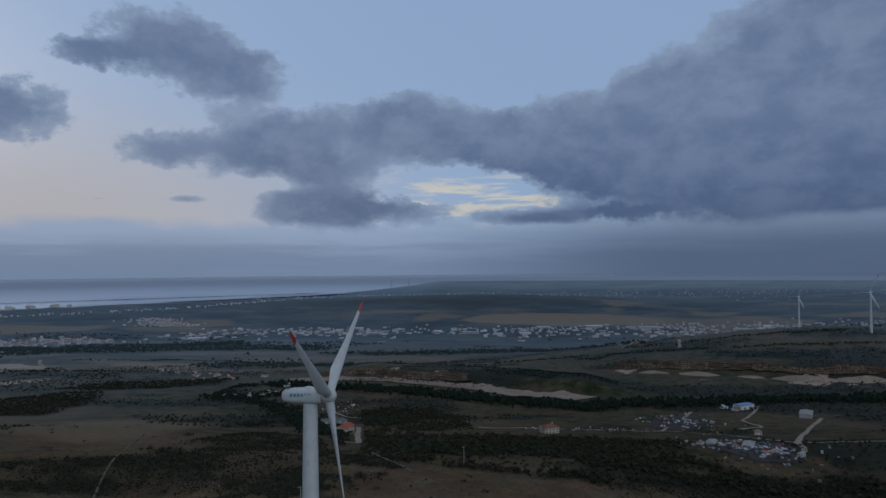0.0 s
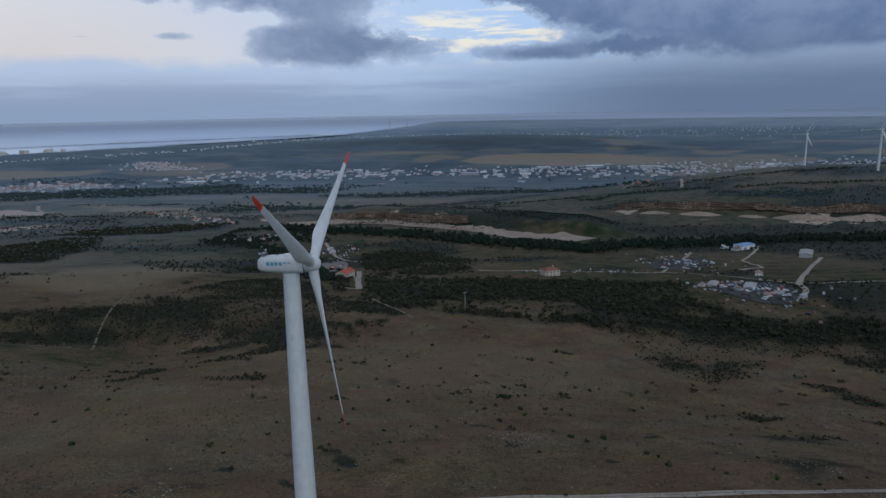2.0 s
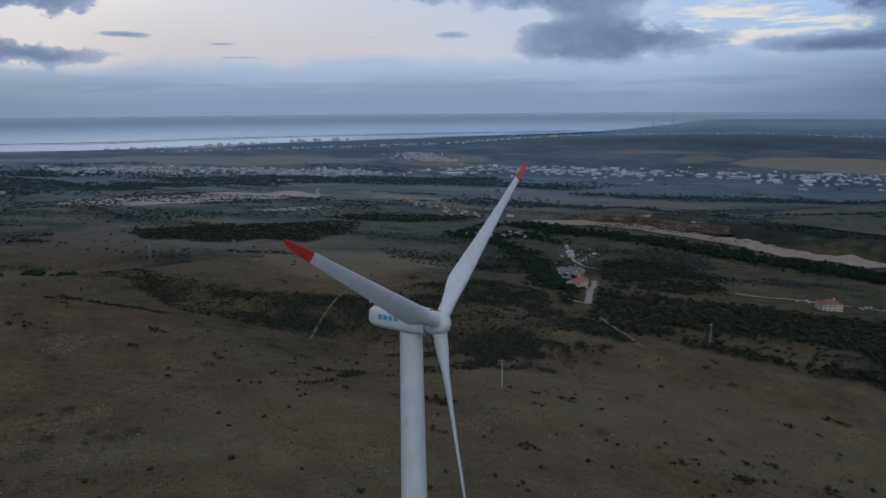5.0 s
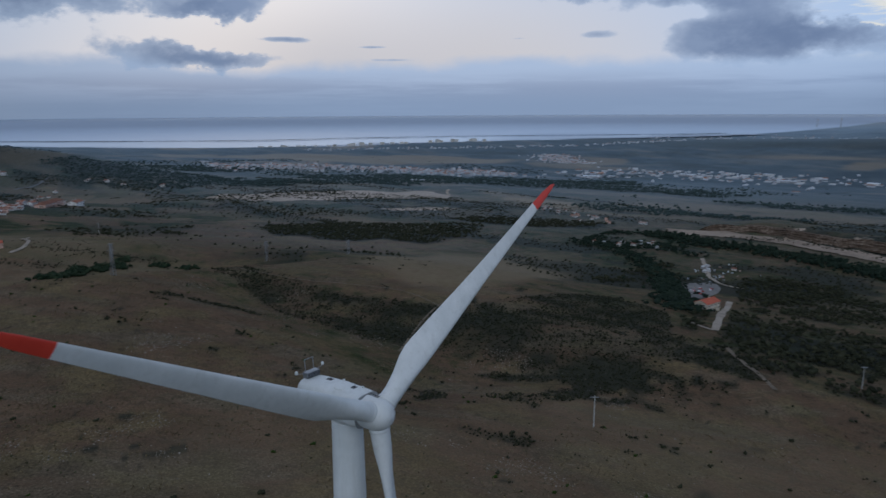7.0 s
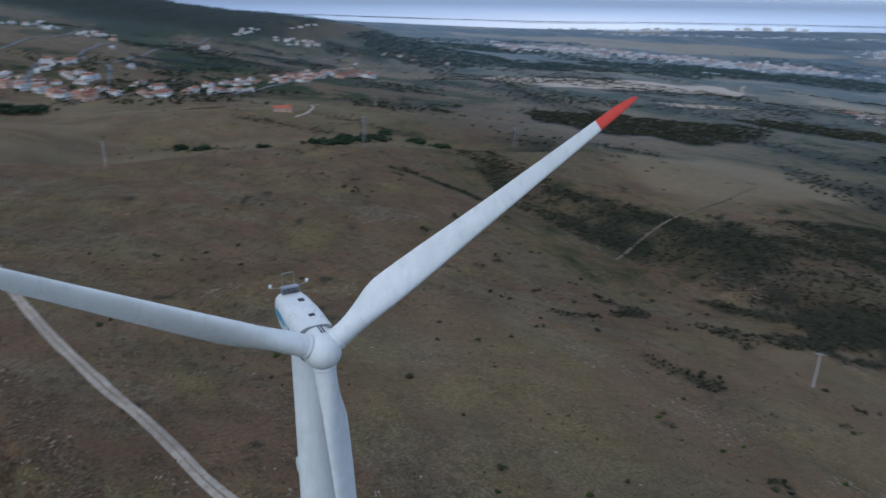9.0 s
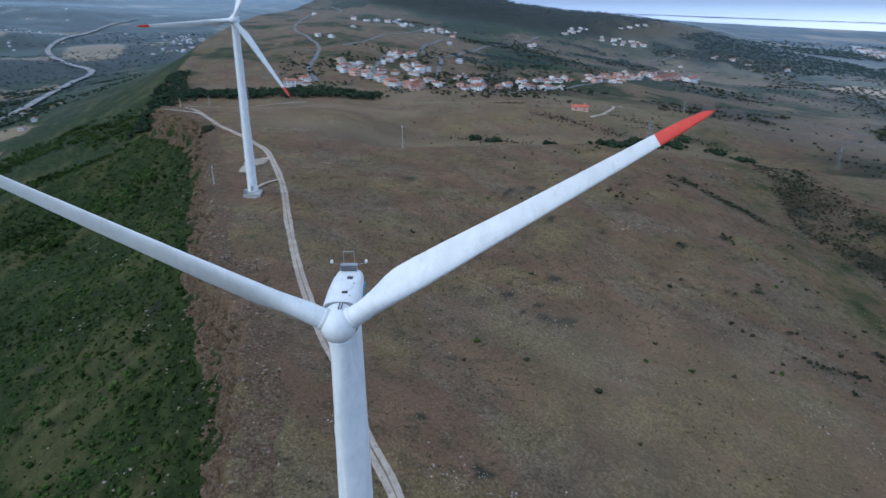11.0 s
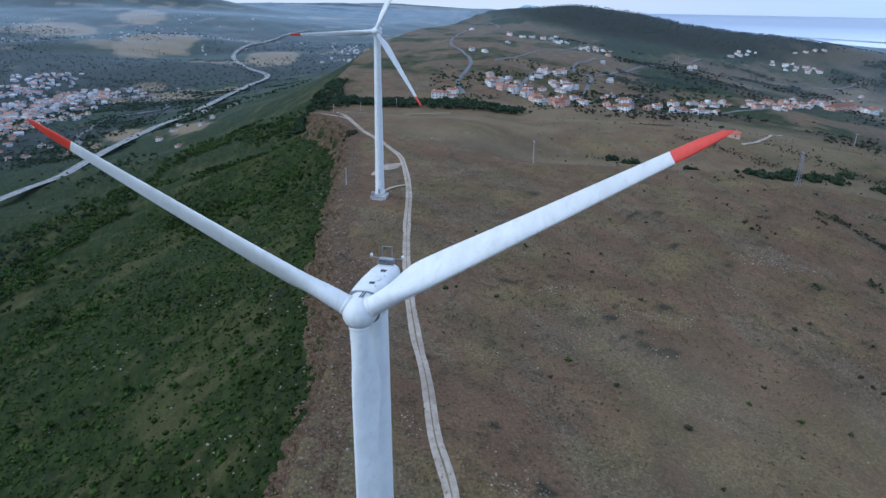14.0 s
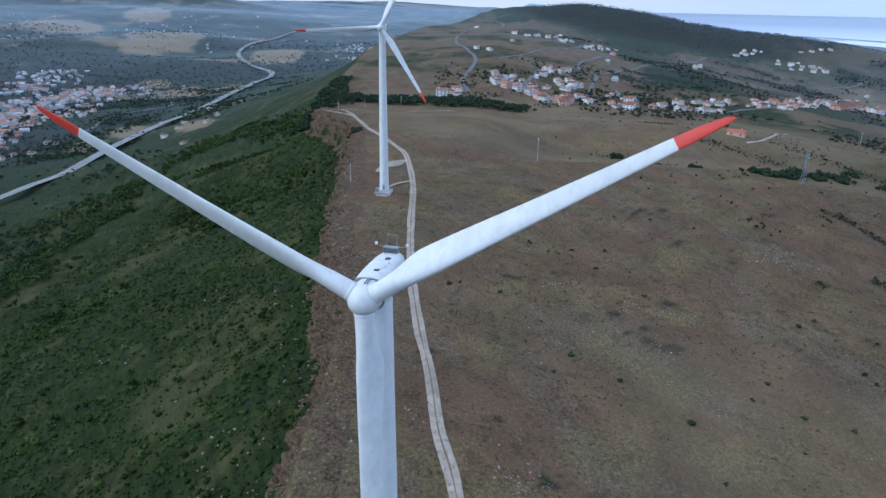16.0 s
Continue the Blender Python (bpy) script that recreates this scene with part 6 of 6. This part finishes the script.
def spoil_heap(x, y, rx, ry, h, turn, seed):
    k = 18
    g = np.linspace(-1, 1, k)
    U, W_ = np.meshgrid(g, g)
    rad = np.hypot(U, W_)
    a = radians(turn)
    X = x + math.cos(a) * U * rx - math.sin(a) * W_ * ry
    Y = y + math.sin(a) * U * rx + math.cos(a) * W_ * ry
    Z = ground_z(X, Y) - 0.8 + h * np.clip(1 - rad, -0.3, 1) * (1 + 0.5 * fbm(U * 10, W_ * 10, 5, 3, seed))
    i, j = np.meshgrid(np.arange(k - 1), np.arange(k - 1), indexing="ij")
    f = np.stack([i * k + j, i * k + j + 1, (i + 1) * k + j + 1, (i + 1) * k + j], -1).reshape(-1, 4)
    tagged(new("spoil_mound", mesh_from("spoil_mound", np.stack([X, Y, Z], -1).reshape(-1, 3), f, M_SPOIL, True)), "pale heap of quarry spoil below the bench", "spoil heap", group="quarry spoil heaps")


tagged(ribbon("quarry_floor", [(-262, 1062), (-190, 1078), (-105, 1072), (-12, 1026), (68, 986), (137, 915), (198, 886), (228, 850)], 54, M_SPOIL, 0.9, 3.0, 0.0, 0.25), "pale cream quarry floor along the pine belt", "quarry floor", kind="structure")
for k, (x, y, rx, ry, h, turn) in enumerate([(640, 1020, 60, 22, 11, -18), (720, 1000, 52, 20, 9, -14), (480, 1082, 40, 16, 7, -20), (405, 1106, 34, 14, 5, -24), (810, 985, 40, 18, 6, -12), (560, 1050, 30, 14, 5, -18)]):
    spoil_heap(x, y, rx, ry, h, turn, k)

# ---- plants and stones ----
M_LEAF = island_surface("scrub_leaves", (0.012, 0.026, 0.006), (0.046, 0.073, 0.017), 0.9, 0.6, 0.03)
M_LEAF2 = island_surface("dark_scrub_leaves", (0.018, 0.021, 0.012), (0.044, 0.045, 0.026), 0.9, 0.35, 0.15)
M_PINE = island_surface("pine_leaves", (0.014, 0.026, 0.015), (0.034, 0.050, 0.026), 0.9, 0.3, 0.2)
M_BELT = island_surface("dark_pine_leaves", (0.010, 0.018, 0.013), (0.024, 0.036, 0.023), 0.9, 0.3, 0.2)
# the next two leaf colours have the blue of distance haze mixed in
M_FARWOOD = island_surface("hazed_far_leaves", (0.024, 0.040, 0.036), (0.042, 0.062, 0.054), 0.9, 0.2, 0.05, 0.12)
M_HILLWOOD = island_surface("hazed_hill_leaves", (0.022, 0.037, 0.038), (0.037, 0.054, 0.054), 0.9, 0.2, 0.05, 0.16)
M_OLIVE = island_surface("olive_shrub_leaves", (0.050, 0.050, 0.026), (0.095, 0.088, 0.048), 0.9, 0.3, 0.5)
M_STONE = island_surface("field_stones", (0.14, 0.115, 0.088), (0.33, 0.29, 0.24), 0.95, 0.2, 1.0)
M_ROCK = island_surface("scarp_rocks", (0.075, 0.055, 0.038), (0.25, 0.20, 0.15), 0.95, 0.2, 1.0)
M_TUFT = island_surface("dry_tufts", (0.10, 0.075, 0.045), (0.24, 0.19, 0.11), 0.95, 0.2, 1.0)




ICO_V = np.array([(0, 0, 1)] + [(.894 * math.cos(a * 1.2566), .894 * math.sin(a * 1.2566), .447) for a in range(5)] + [(.894 * math.cos(a * 1.2566 + .628), .894 * math.sin(a * 1.2566 + .628), -.447) for a in range(5)] + [(0, 0, -1)])
ICO_F = np.array([(0, 1 + a, 1 + (a + 1) % 5) for a in range(5)] + [(1 + a, 6 + a, 1 + (a + 1) % 5) for a in range(5)] + [(1 + (a + 1) % 5, 6 + a, 6 + (a + 1) % 5) for a in range(5)] + [(11, 6 + (a + 1) % 5, 6 + a) for a in range(5)])


def clump_shape(seed, lobes, leaves, tall=1.0, low=0.35):
    """Several jagged clumps grown together, with loose leaf sprays over them."""
    r = np.random.RandomState(seed)
    V_, F_, n = [], [], 0
    for k in range(lobes):
        c = np.array([r.uniform(-.55, .55), r.uniform(-.55, .55), tall * r.uniform(low, .85)]) * (0.4 if k == 0 else 1)
        c[2] = tall * (.5 if k == 0 else c[2] / tall)
        size = r.uniform(.32, .58) * (1.25 if k == 0 else 1)
        V_.append(c + ICO_V * size * r.uniform(.7, 1.25, (12, 1)) * (1, 1, .85))
        F_.append(ICO_F[:15] + n)
        n += 12
    body = np.concatenate(V_)
    for k in range(leaves):
        c = body[r.randint(len(body))] * 1.06
        d = r.normal(size=(3, 3)) * .16
        V_.append(c + d)
        F_.append(np.array([[n, n + 1, n + 2]]))
        n += 3
    v = np.concatenate(V_)
    v[:, 2] = np.maximum(v[:, 2], -.05)
    return v, np.concatenate(F_)


def scatter(name, shapes, xy, radius, mat, label, category, lift=0.0, tall=None, seed=3):
    """Many plants or stones of a few shapes in one mesh."""
    r = np.random.RandomState(seed)
    V_, F_, n = [], [], 0
    z = ground_z(xy[:, 0], xy[:, 1]) + lift
    turn = r.uniform(0, 2 * np.pi, len(xy))
    pick = r.randint(len(shapes), size=len(xy))
    sx, sy, sz, sc = squeeze(xy[:, 0], xy[:, 1], z)
    for k in range(len(xy)):
        v, f = shapes[pick[k]]
        c, s = math.cos(turn[k]) * radius[k] * sc[k], math.sin(turn[k]) * radius[k] * sc[k]
        h = radius[k] * sc[k] * (tall[k] if tall is not None else 1.0)
        V_.append(np.column_stack([sx[k] + c * v[:, 0] - s * v[:, 1], sy[k] + s * v[:, 0] + c * v[:, 1], sz[k] + h * v[:, 2]]))
        F_.append(f + n)
        n += len(v)
    ob = new(name, mesh_from(name, np.concatenate(V_), np.concatenate(F_), mat, False))
    return tagged(ob, label, category, kind="stuff")


RS = np.random.RandomState(21)


def sample(n, x0, x1, y0, y1, weight):
    out = np.zeros((0, 2))
    while len(out) < n:
        p = np.column_stack([RS.uniform(x0, x1, 4 * n), RS.uniform(y0, y1, 4 * n)])
        w = weight(p[:, 0], p[:, 1])
        out = np.vstack([out, p[RS.rand(len(p)) < w]])
    return out[:n]


BUSH = [clump_shape(k, 5, 30, .8, .15) for k in range(5)]
BUSHLOW = [clump_shape(10 + k, 2, 9, .66, .12) for k in range(4)]
TREE = [clump_shape(20 + k, 4, 14, 1.5, .6) for k in range(4)]
TREEFAR = [clump_shape(40 + k, 1, 3, 1.5, .45) for k in range(5)]
HEATH = [clump_shape(50 + k, 1, 6, .7, .12) for k in range(5)]
TREELOW = [clump_shape(30 + k, 2, 3, 1.4, .45) for k in range(4)]


def slope_w(x, y):
    d = edge_y(x) - y
    patch = 0.3 + step(fbm(x, y, 38, 4, 14), -0.35, 0.25)
    return step(d, 9, 11) * (patch + step(d, 26, 14)) * (1 - 0.72 * np.clip(openings(x, y), 0, 1) * step(d, 16, 30))


p = sample(34000, -560, 140, -290, -20, slope_w)
scatter("scrub", BUSHLOW[:3] + HEATH, p, RS.uniform(0.25, 0.85, len(p)) * RS.choice([1, 1, 1, 1, 2.2], len(p)), M_LEAF, "dense green maquis scrub on the steep slope", "scrub", seed=4)
p = sample(2600, -760, 100, -420, -60, lambda x, y: (0.12 + slope_w(x, y) * step(x, -150, -420)) * step(edge_y(x) - y, 14, 60) * step(fbm(x, y, 60, 3, 15), -0.1, 0.3))
scatter("trees", TREE, p, RS.uniform(1.0, 2.6, len(p)), M_LEAF, "dark pines and oaks over the wooded slope", "trees", seed=5)
p = sample(8000, -1700, -100, -1000, -160, lambda x, y: step(edge_y(x) - y, 190, 320) * (0.03 + step(fbm(x, y, 110, 4, 16), 0.04, 0.16)))
scatter("trees", TREELOW, p, RS.uniform(1.4, 3.8, len(p)), M_PINE, "dark valley woods and orchard trees", "trees", seed=6)
p = sample(3400, -1950, -700, -1500, -640, lambda x, y: step(fbm(x, y, 60, 3, 40), -0.3, 0.2))
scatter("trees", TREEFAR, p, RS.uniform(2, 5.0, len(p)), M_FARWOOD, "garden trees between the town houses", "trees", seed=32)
p = sample(5200, -3600, -700, -2600, -650, lambda x, y: step(edge_y(x) - y, 420, 600) * step(fbm(x, y, 300, 4, 17), -0.14, 0.0))
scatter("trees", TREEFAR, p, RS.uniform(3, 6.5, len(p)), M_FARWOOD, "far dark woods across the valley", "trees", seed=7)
p = sample(900, -760, -600, -230, 40, lambda x, y: step(np.abs(x + 628 - 0.10 * (y + 90)), 22, 8) * step(y, 20, -10) + 0.6 * (edge_y(x) - y > -15) * (edge_y(x) - y < 60))
scatter("trees", TREE, p, RS.uniform(2.2, 3.6, len(p)), M_PINE, "dark stone pines behind the plateau", "trees", seed=8)
# hilltop woods, hedges and the pine belt across the northern valley
p = sample(3800, -2500, -1350, -250, 1300, lambda x, y: step(bell(x, y, -1960, 480, 330, 480), .3, .55))
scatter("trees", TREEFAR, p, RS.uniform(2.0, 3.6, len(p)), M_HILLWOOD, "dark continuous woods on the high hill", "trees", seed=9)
BELT = [(-260, 1010), (-233, 998), (-88, 938), (31, 884), (128, 815), (213, 770), (272, 800), (395, 815), (539, 850), (640, 850), (900, 900)]
c = curve_points(BELT, 3.0)
p = np.repeat(c, 9, 0) + RS.normal(0, 15, (len(c) * 9, 2))
scatter("trees", TREELOW, p, RS.uniform(2.0, 4.4, len(p)), M_BELT, "dark belt of pines along the quarry", "trees", tall=RS.uniform(1.2, 1.7, len(p)), seed=10)


p = sample(9000, -2700, 1300, 1080, 2700, lambda x, y: north_woods(x, y))
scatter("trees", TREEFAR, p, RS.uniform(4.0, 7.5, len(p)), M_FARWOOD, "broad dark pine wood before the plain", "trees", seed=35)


hedge = np.vstack([curve_points(l, 4.0) for l in ([(300, 1300), (520, 1290), (760, 1255), (1050, 1200)], [(420, 1390), (640, 1385), (900, 1350)], [(-60, 1330), (140, 1345), (330, 1340)], [(-700, 1500), (-420, 1440), (-120, 1430)])])
hedge = hedge[fbm(hedge[:, 0], hedge[:, 1], 90, 3, 58) > -0.25]
p = np.repeat(hedge, 3, 0) + RS.normal(0, 4, (len(hedge) * 3, 2))
scatter("trees", TREEFAR, p, RS.uniform(1.8, 4.2, len(p)), M_PINE, "dark hedgerows across the flat-topped hill", "trees", seed=36)


p = sample(3600, -800, -350, 480, 1080, north_woods)
scatter("trees", TREEFAR, p, RS.uniform(2.2, 4.2, len(p)), M_LEAF2, "dark scrub wood in the hollow", "trees", seed=37)
p = sample(3000, -1800, -1150, 700, 1250, north_woods)
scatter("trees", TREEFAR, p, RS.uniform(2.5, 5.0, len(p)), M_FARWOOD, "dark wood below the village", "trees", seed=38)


p = sample(11000, -1300, 1100, 300, 1500, lambda x, y: copses(x, y) ** 2 * step(np.hypot((x + 90) / 50, (y - 610) / 60), .9, 1.1) * step(bell(x, y, 285, 400, 60, 70), .5, .3))
scatter("trees", TREEFAR, p, RS.uniform(1.5, 3.2, len(p)), M_LEAF2, "dark scrub woods in the northern valley", "trees", seed=11)
p = sample(2400, -2600, 1800, 1400, 3000, lambda x, y: step(fbm(x, y, 330, 4, 19), 0.14, 0.24))
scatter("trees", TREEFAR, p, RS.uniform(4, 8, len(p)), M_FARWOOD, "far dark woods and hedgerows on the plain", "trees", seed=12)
p = sample(4200, -1500, -600, 60, 1300, lambda x, y: step(fbm(x, y, 120, 4, 20), 0.12, 0.24) + 0.006)
scatter("trees", TREELOW, p, RS.uniform(1.2, 3.0, len(p)), M_LEAF2, "scrub and garden trees round the village", "trees", seed=13)


p = sample(800, -1000, -640, -110, 330, lambda x, y: step(fbm(x, y, 40, 3, 49), -0.05, 0.2) * step(np.abs(y + 0.9 * (x + 760)), 230, 150))
scatter("trees", TREELOW, p, RS.uniform(1.2, 2.8, len(p)), M_PINE, "garden trees between the village houses", "trees", seed=34)
p = sample(7000, -200, 330, 290, 900, lambda x, y: farm_woods(x, y) * step(np.hypot(x + 69, y - 490), 13, 19) * step(np.hypot(x - 129, y - 531), 16, 24))
scatter("trees", TREELOW, p, RS.uniform(0.7, 2.0, len(p)) * RS.choice([1, 1, 1, 1.6], len(p)), M_LEAF2, "dense dark woodland below the farm", "trees", seed=31)


p = sample(21000, -360, 330, 110, 450, band_w)
scatter("heath", BUSHLOW[:1] + HEATH, p, RS.uniform(0.3, 0.85, len(p)) * RS.choice([1, 1, 1, 1.7], len(p)), M_LEAF2, "low dark heath bushes in a broken band", "heath", seed=14)
row = [(-410, 128, 3, 4), (-424, 176, 9, 16), (-434, 197, 8, 14), (-440, 216, 9, 14), (-449, 236, 10, 18), (-462, 250, 7, 12), (-446, 268, 9, 16), (-433, 286, 8, 12), (-428, 190, 7, 12), (-442, 205, 7, 12), (-433, 76, 6, 8), (-425, 88, 4, 5)]
p = np.vstack([np.array([cx, cy]) + RS.normal(0, .5, (n, 2)) * (r * 0.55, r) for cx, cy, r, n in row])
scatter("thicket", BUSH, p, RS.uniform(2.0, 4.4, len(p)), M_PINE, "dark evergreen thickets in the hollow behind the pylon", "thicket", seed=15)
p = sample(900, -600, -345, 20, 330, lambda x, y: 0.02 + np.clip(sum(leaf_shape(x, y, *b) for b in BRAKES), 0, 1))
scatter("heath", HEATH, p, RS.uniform(0.4, 1.3, len(p)), M_LEAF2, "brown bramble brakes and low bushes", "heath", seed=39)
p = sample(120, -400, -352, -122, -90, lambda x, y: 1.0 * (bell(x, y, -376, -106, 12, 7) > .5))
scatter("heath", BUSH, p, RS.uniform(1.2, 2.4, len(p)), M_LEAF2, "dark thicket at the end of the track", "heath", seed=16)

c = curve_points([(-330, 850), (-275, 835), (-222, 790), (-185, 728), (-148, 650), (-115, 565), (-90, 490), (-80, 440)], 2.0)
p = np.repeat(c, 4, 0) + RS.normal(0, 1, (len(c) * 4, 2)) * (9, 11)
p = np.vstack([p, sample(700, -330, -150, 840, 1010, lambda x, y: step(fbm(x, y, 40, 3, 66), -0.1, 0.2))])
scatter("trees", TREELOW, p, RS.uniform(1.6, 4.0, len(p)), M_BELT, "dark green trees along the lane below the hamlet", "trees", seed=40)

p = sample(1500, 60, 370, 930, 1140, lambda x, y: step(leaf_shape(x, y, 215, 1030, 120, 62, -22) + 0.3 * fbm(x, y, 40, 4, 70), 0.32, 0.5))
scatter("scrub", TREEFAR, p, RS.uniform(0.9, 2.6, len(p)), M_BELT, "overgrown green mound between the quarry floors", "scrub", seed=41)

p = sample(140, -330, 60, -190, -40, lambda x, y: step(edge_y(x) - y, 14, 24) * step(edge_y(x) - y, 150, 100) * step(fbm(x, y, 16, 3, 72), 0.25, 0.4))
scatter("stones", [ (v * (1, 1, .8), f) for v, f in (clump_shape(70 + k, 1, 0, .6, .1) for k in range(3))], p, RS.uniform(0.3, 1.1, len(p)), M_STONE, "pale rock outcrops in the green slope", "stones", seed=42)

p = sample(2200, -1640, -880, 80, 940, groves)
scatter("trees", TREEFAR, p, RS.uniform(1.4, 3.4, len(p)), M_FARWOOD, "dark groves on the slope above the village", "trees", seed=43)

# single shrubs dotted over the near slope
SHRUB = []
for k in range(4):
    v, f = BUSH[k]
    SHRUB.append(mesh_from("shrub", v, f, M_LEAF2 if k < 2 else M_LEAF, False))
p = sample(230, -330, 170, -40, 200, lambda x, y: (y > edge_y(x) + 6) * step(fbm(x, y, 45, 3, 26), -0.2, 0.35) * (np.hypot(x, y) > 8))
own = np.array([(-63, -27), (-138, -9), (-105, 29), (-82, 57), (-96, 41), (-41, 56), (88, 171), (94, 167), (113, 166), (122, 174), (112, 145), (48, 130), (58, 125), (68, 129), (58, 114), (131, 141), (70, 81), (81, 82), (48, 102), (92, 50), (19, 239), (-21, 166)])
p = np.vstack([own, p])
for k, (x, y) in enumerate(p):
    ob = new("shrub", SHRUB[RS.randint(4)])
    s = RS.uniform(1.1, 1.5) if k < len(own) else RS.uniform(0.35, 1.2)
    ob.matrix_basis = pose(x, y, float(ground_z(x, y)) - 0.05, 0, 0, RS.uniform(0, 360)) @ Matrix.Scale(s, 4)
    tagged(ob, "small dark shrub on dry grassland", "shrub", group="shrubs on the ridge")
p = sample(2600, -420, 240, -40, 330, lambda x, y: (y > edge_y(x) + 4) * (0.08 + step(fbm(x, y, 34, 4, 27), 0.05, 0.35)))
scatter("heath", HEATH, p, RS.uniform(0.2, 0.65, len(p)), M_OLIVE, "sparse tiny shrubs over the dry slope", "heath", seed=17)


def stone_shape(seed):
    r = np.random.RandomState(seed)
    v = np.array([(1, 0, 0), (-1, 0, 0), (0, 1, 0), (0, -1, 0), (0, 0, .7), (0, 0, -.4)]) * r.uniform(.6, 1.2, (6, 1))
    f = np.array([(0, 2, 4), (2, 1, 4), (1, 3, 4), (3, 0, 4), (2, 0, 5), (1, 2, 5), (3, 1, 5), (0, 3, 5)])
    return v, f


STONES = [stone_shape(k) for k in range(5)]
p = sample(10000, -420, 200, -60, 260, lambda x, y: (y > edge_y(x) - 1) * (0.012 + step(fbm(x, y, 26, 5, 28), 0.36, 0.5) + 0.12 * (y < edge_y(x) + 9)))
scatter("stones", STONES, p, RS.uniform(0.08, 0.23, len(p)) * RS.choice([1, 1, 1, 2.0], len(p)), M_STONE, "pale limestone rubble on thin soil", "stones", seed=18)
p = sample(3200, -560, 60, -190, -15, lambda x, y: 1.0 * ((edge_y(x) - y) > -7) * ((edge_y(x) - y) < 11) * (0.35 + step(fbm(x, y, 9, 3, 48), -.1, .3)))
scatter("stones", STONES, p, RS.uniform(0.12, 0.4, len(p)) * RS.choice([1, 1, 1, 1.7], len(p)), M_ROCK, "loose rock and rubble on the scarp face", "stones", lift=0.6, seed=33)
p = sample(420, -560, 60, -190, -20, lambda x, y: ((edge_y(x) - y) > 2) * ((edge_y(x) - y) < 22) * step(fbm(x, y, 30, 2, 29), -.2, .2))
scatter("stones", STONES, p, RS.uniform(0.2, 0.75, len(p)), M_ROCK, "fallen limestone blocks below the scarp", "stones", seed=19)


def tuft_shape(seed):
    r = np.random.RandomState(seed)
    pts = []
    for _ in range(6):
        a = r.uniform(0, 6.28)
        c = np.array([.25 * math.cos(a), .25 * math.sin(a), 0])
        o = np.array([-math.sin(a), math.cos(a), 0]) * .3
        pts += [c - o, c + o, c * 3.2 + np.array([0, 0, r.uniform(.7, 1.1)])]
    return np.array(pts), np.arange(18).reshape(-1, 3)


TUFT = [tuft_shape(k) for k in range(4)]
p = sample(22000, -330, 190, -50, 230, lambda x, y: (y > edge_y(x) + 1) * step(fbm(x, y, 22, 3, 30), -0.35, 0.2))
scatter("grass", TUFT, p, RS.uniform(0.22, 0.55, len(p)), M_TUFT, "dry tussocks of brown upland grass", "grass", seed=20)
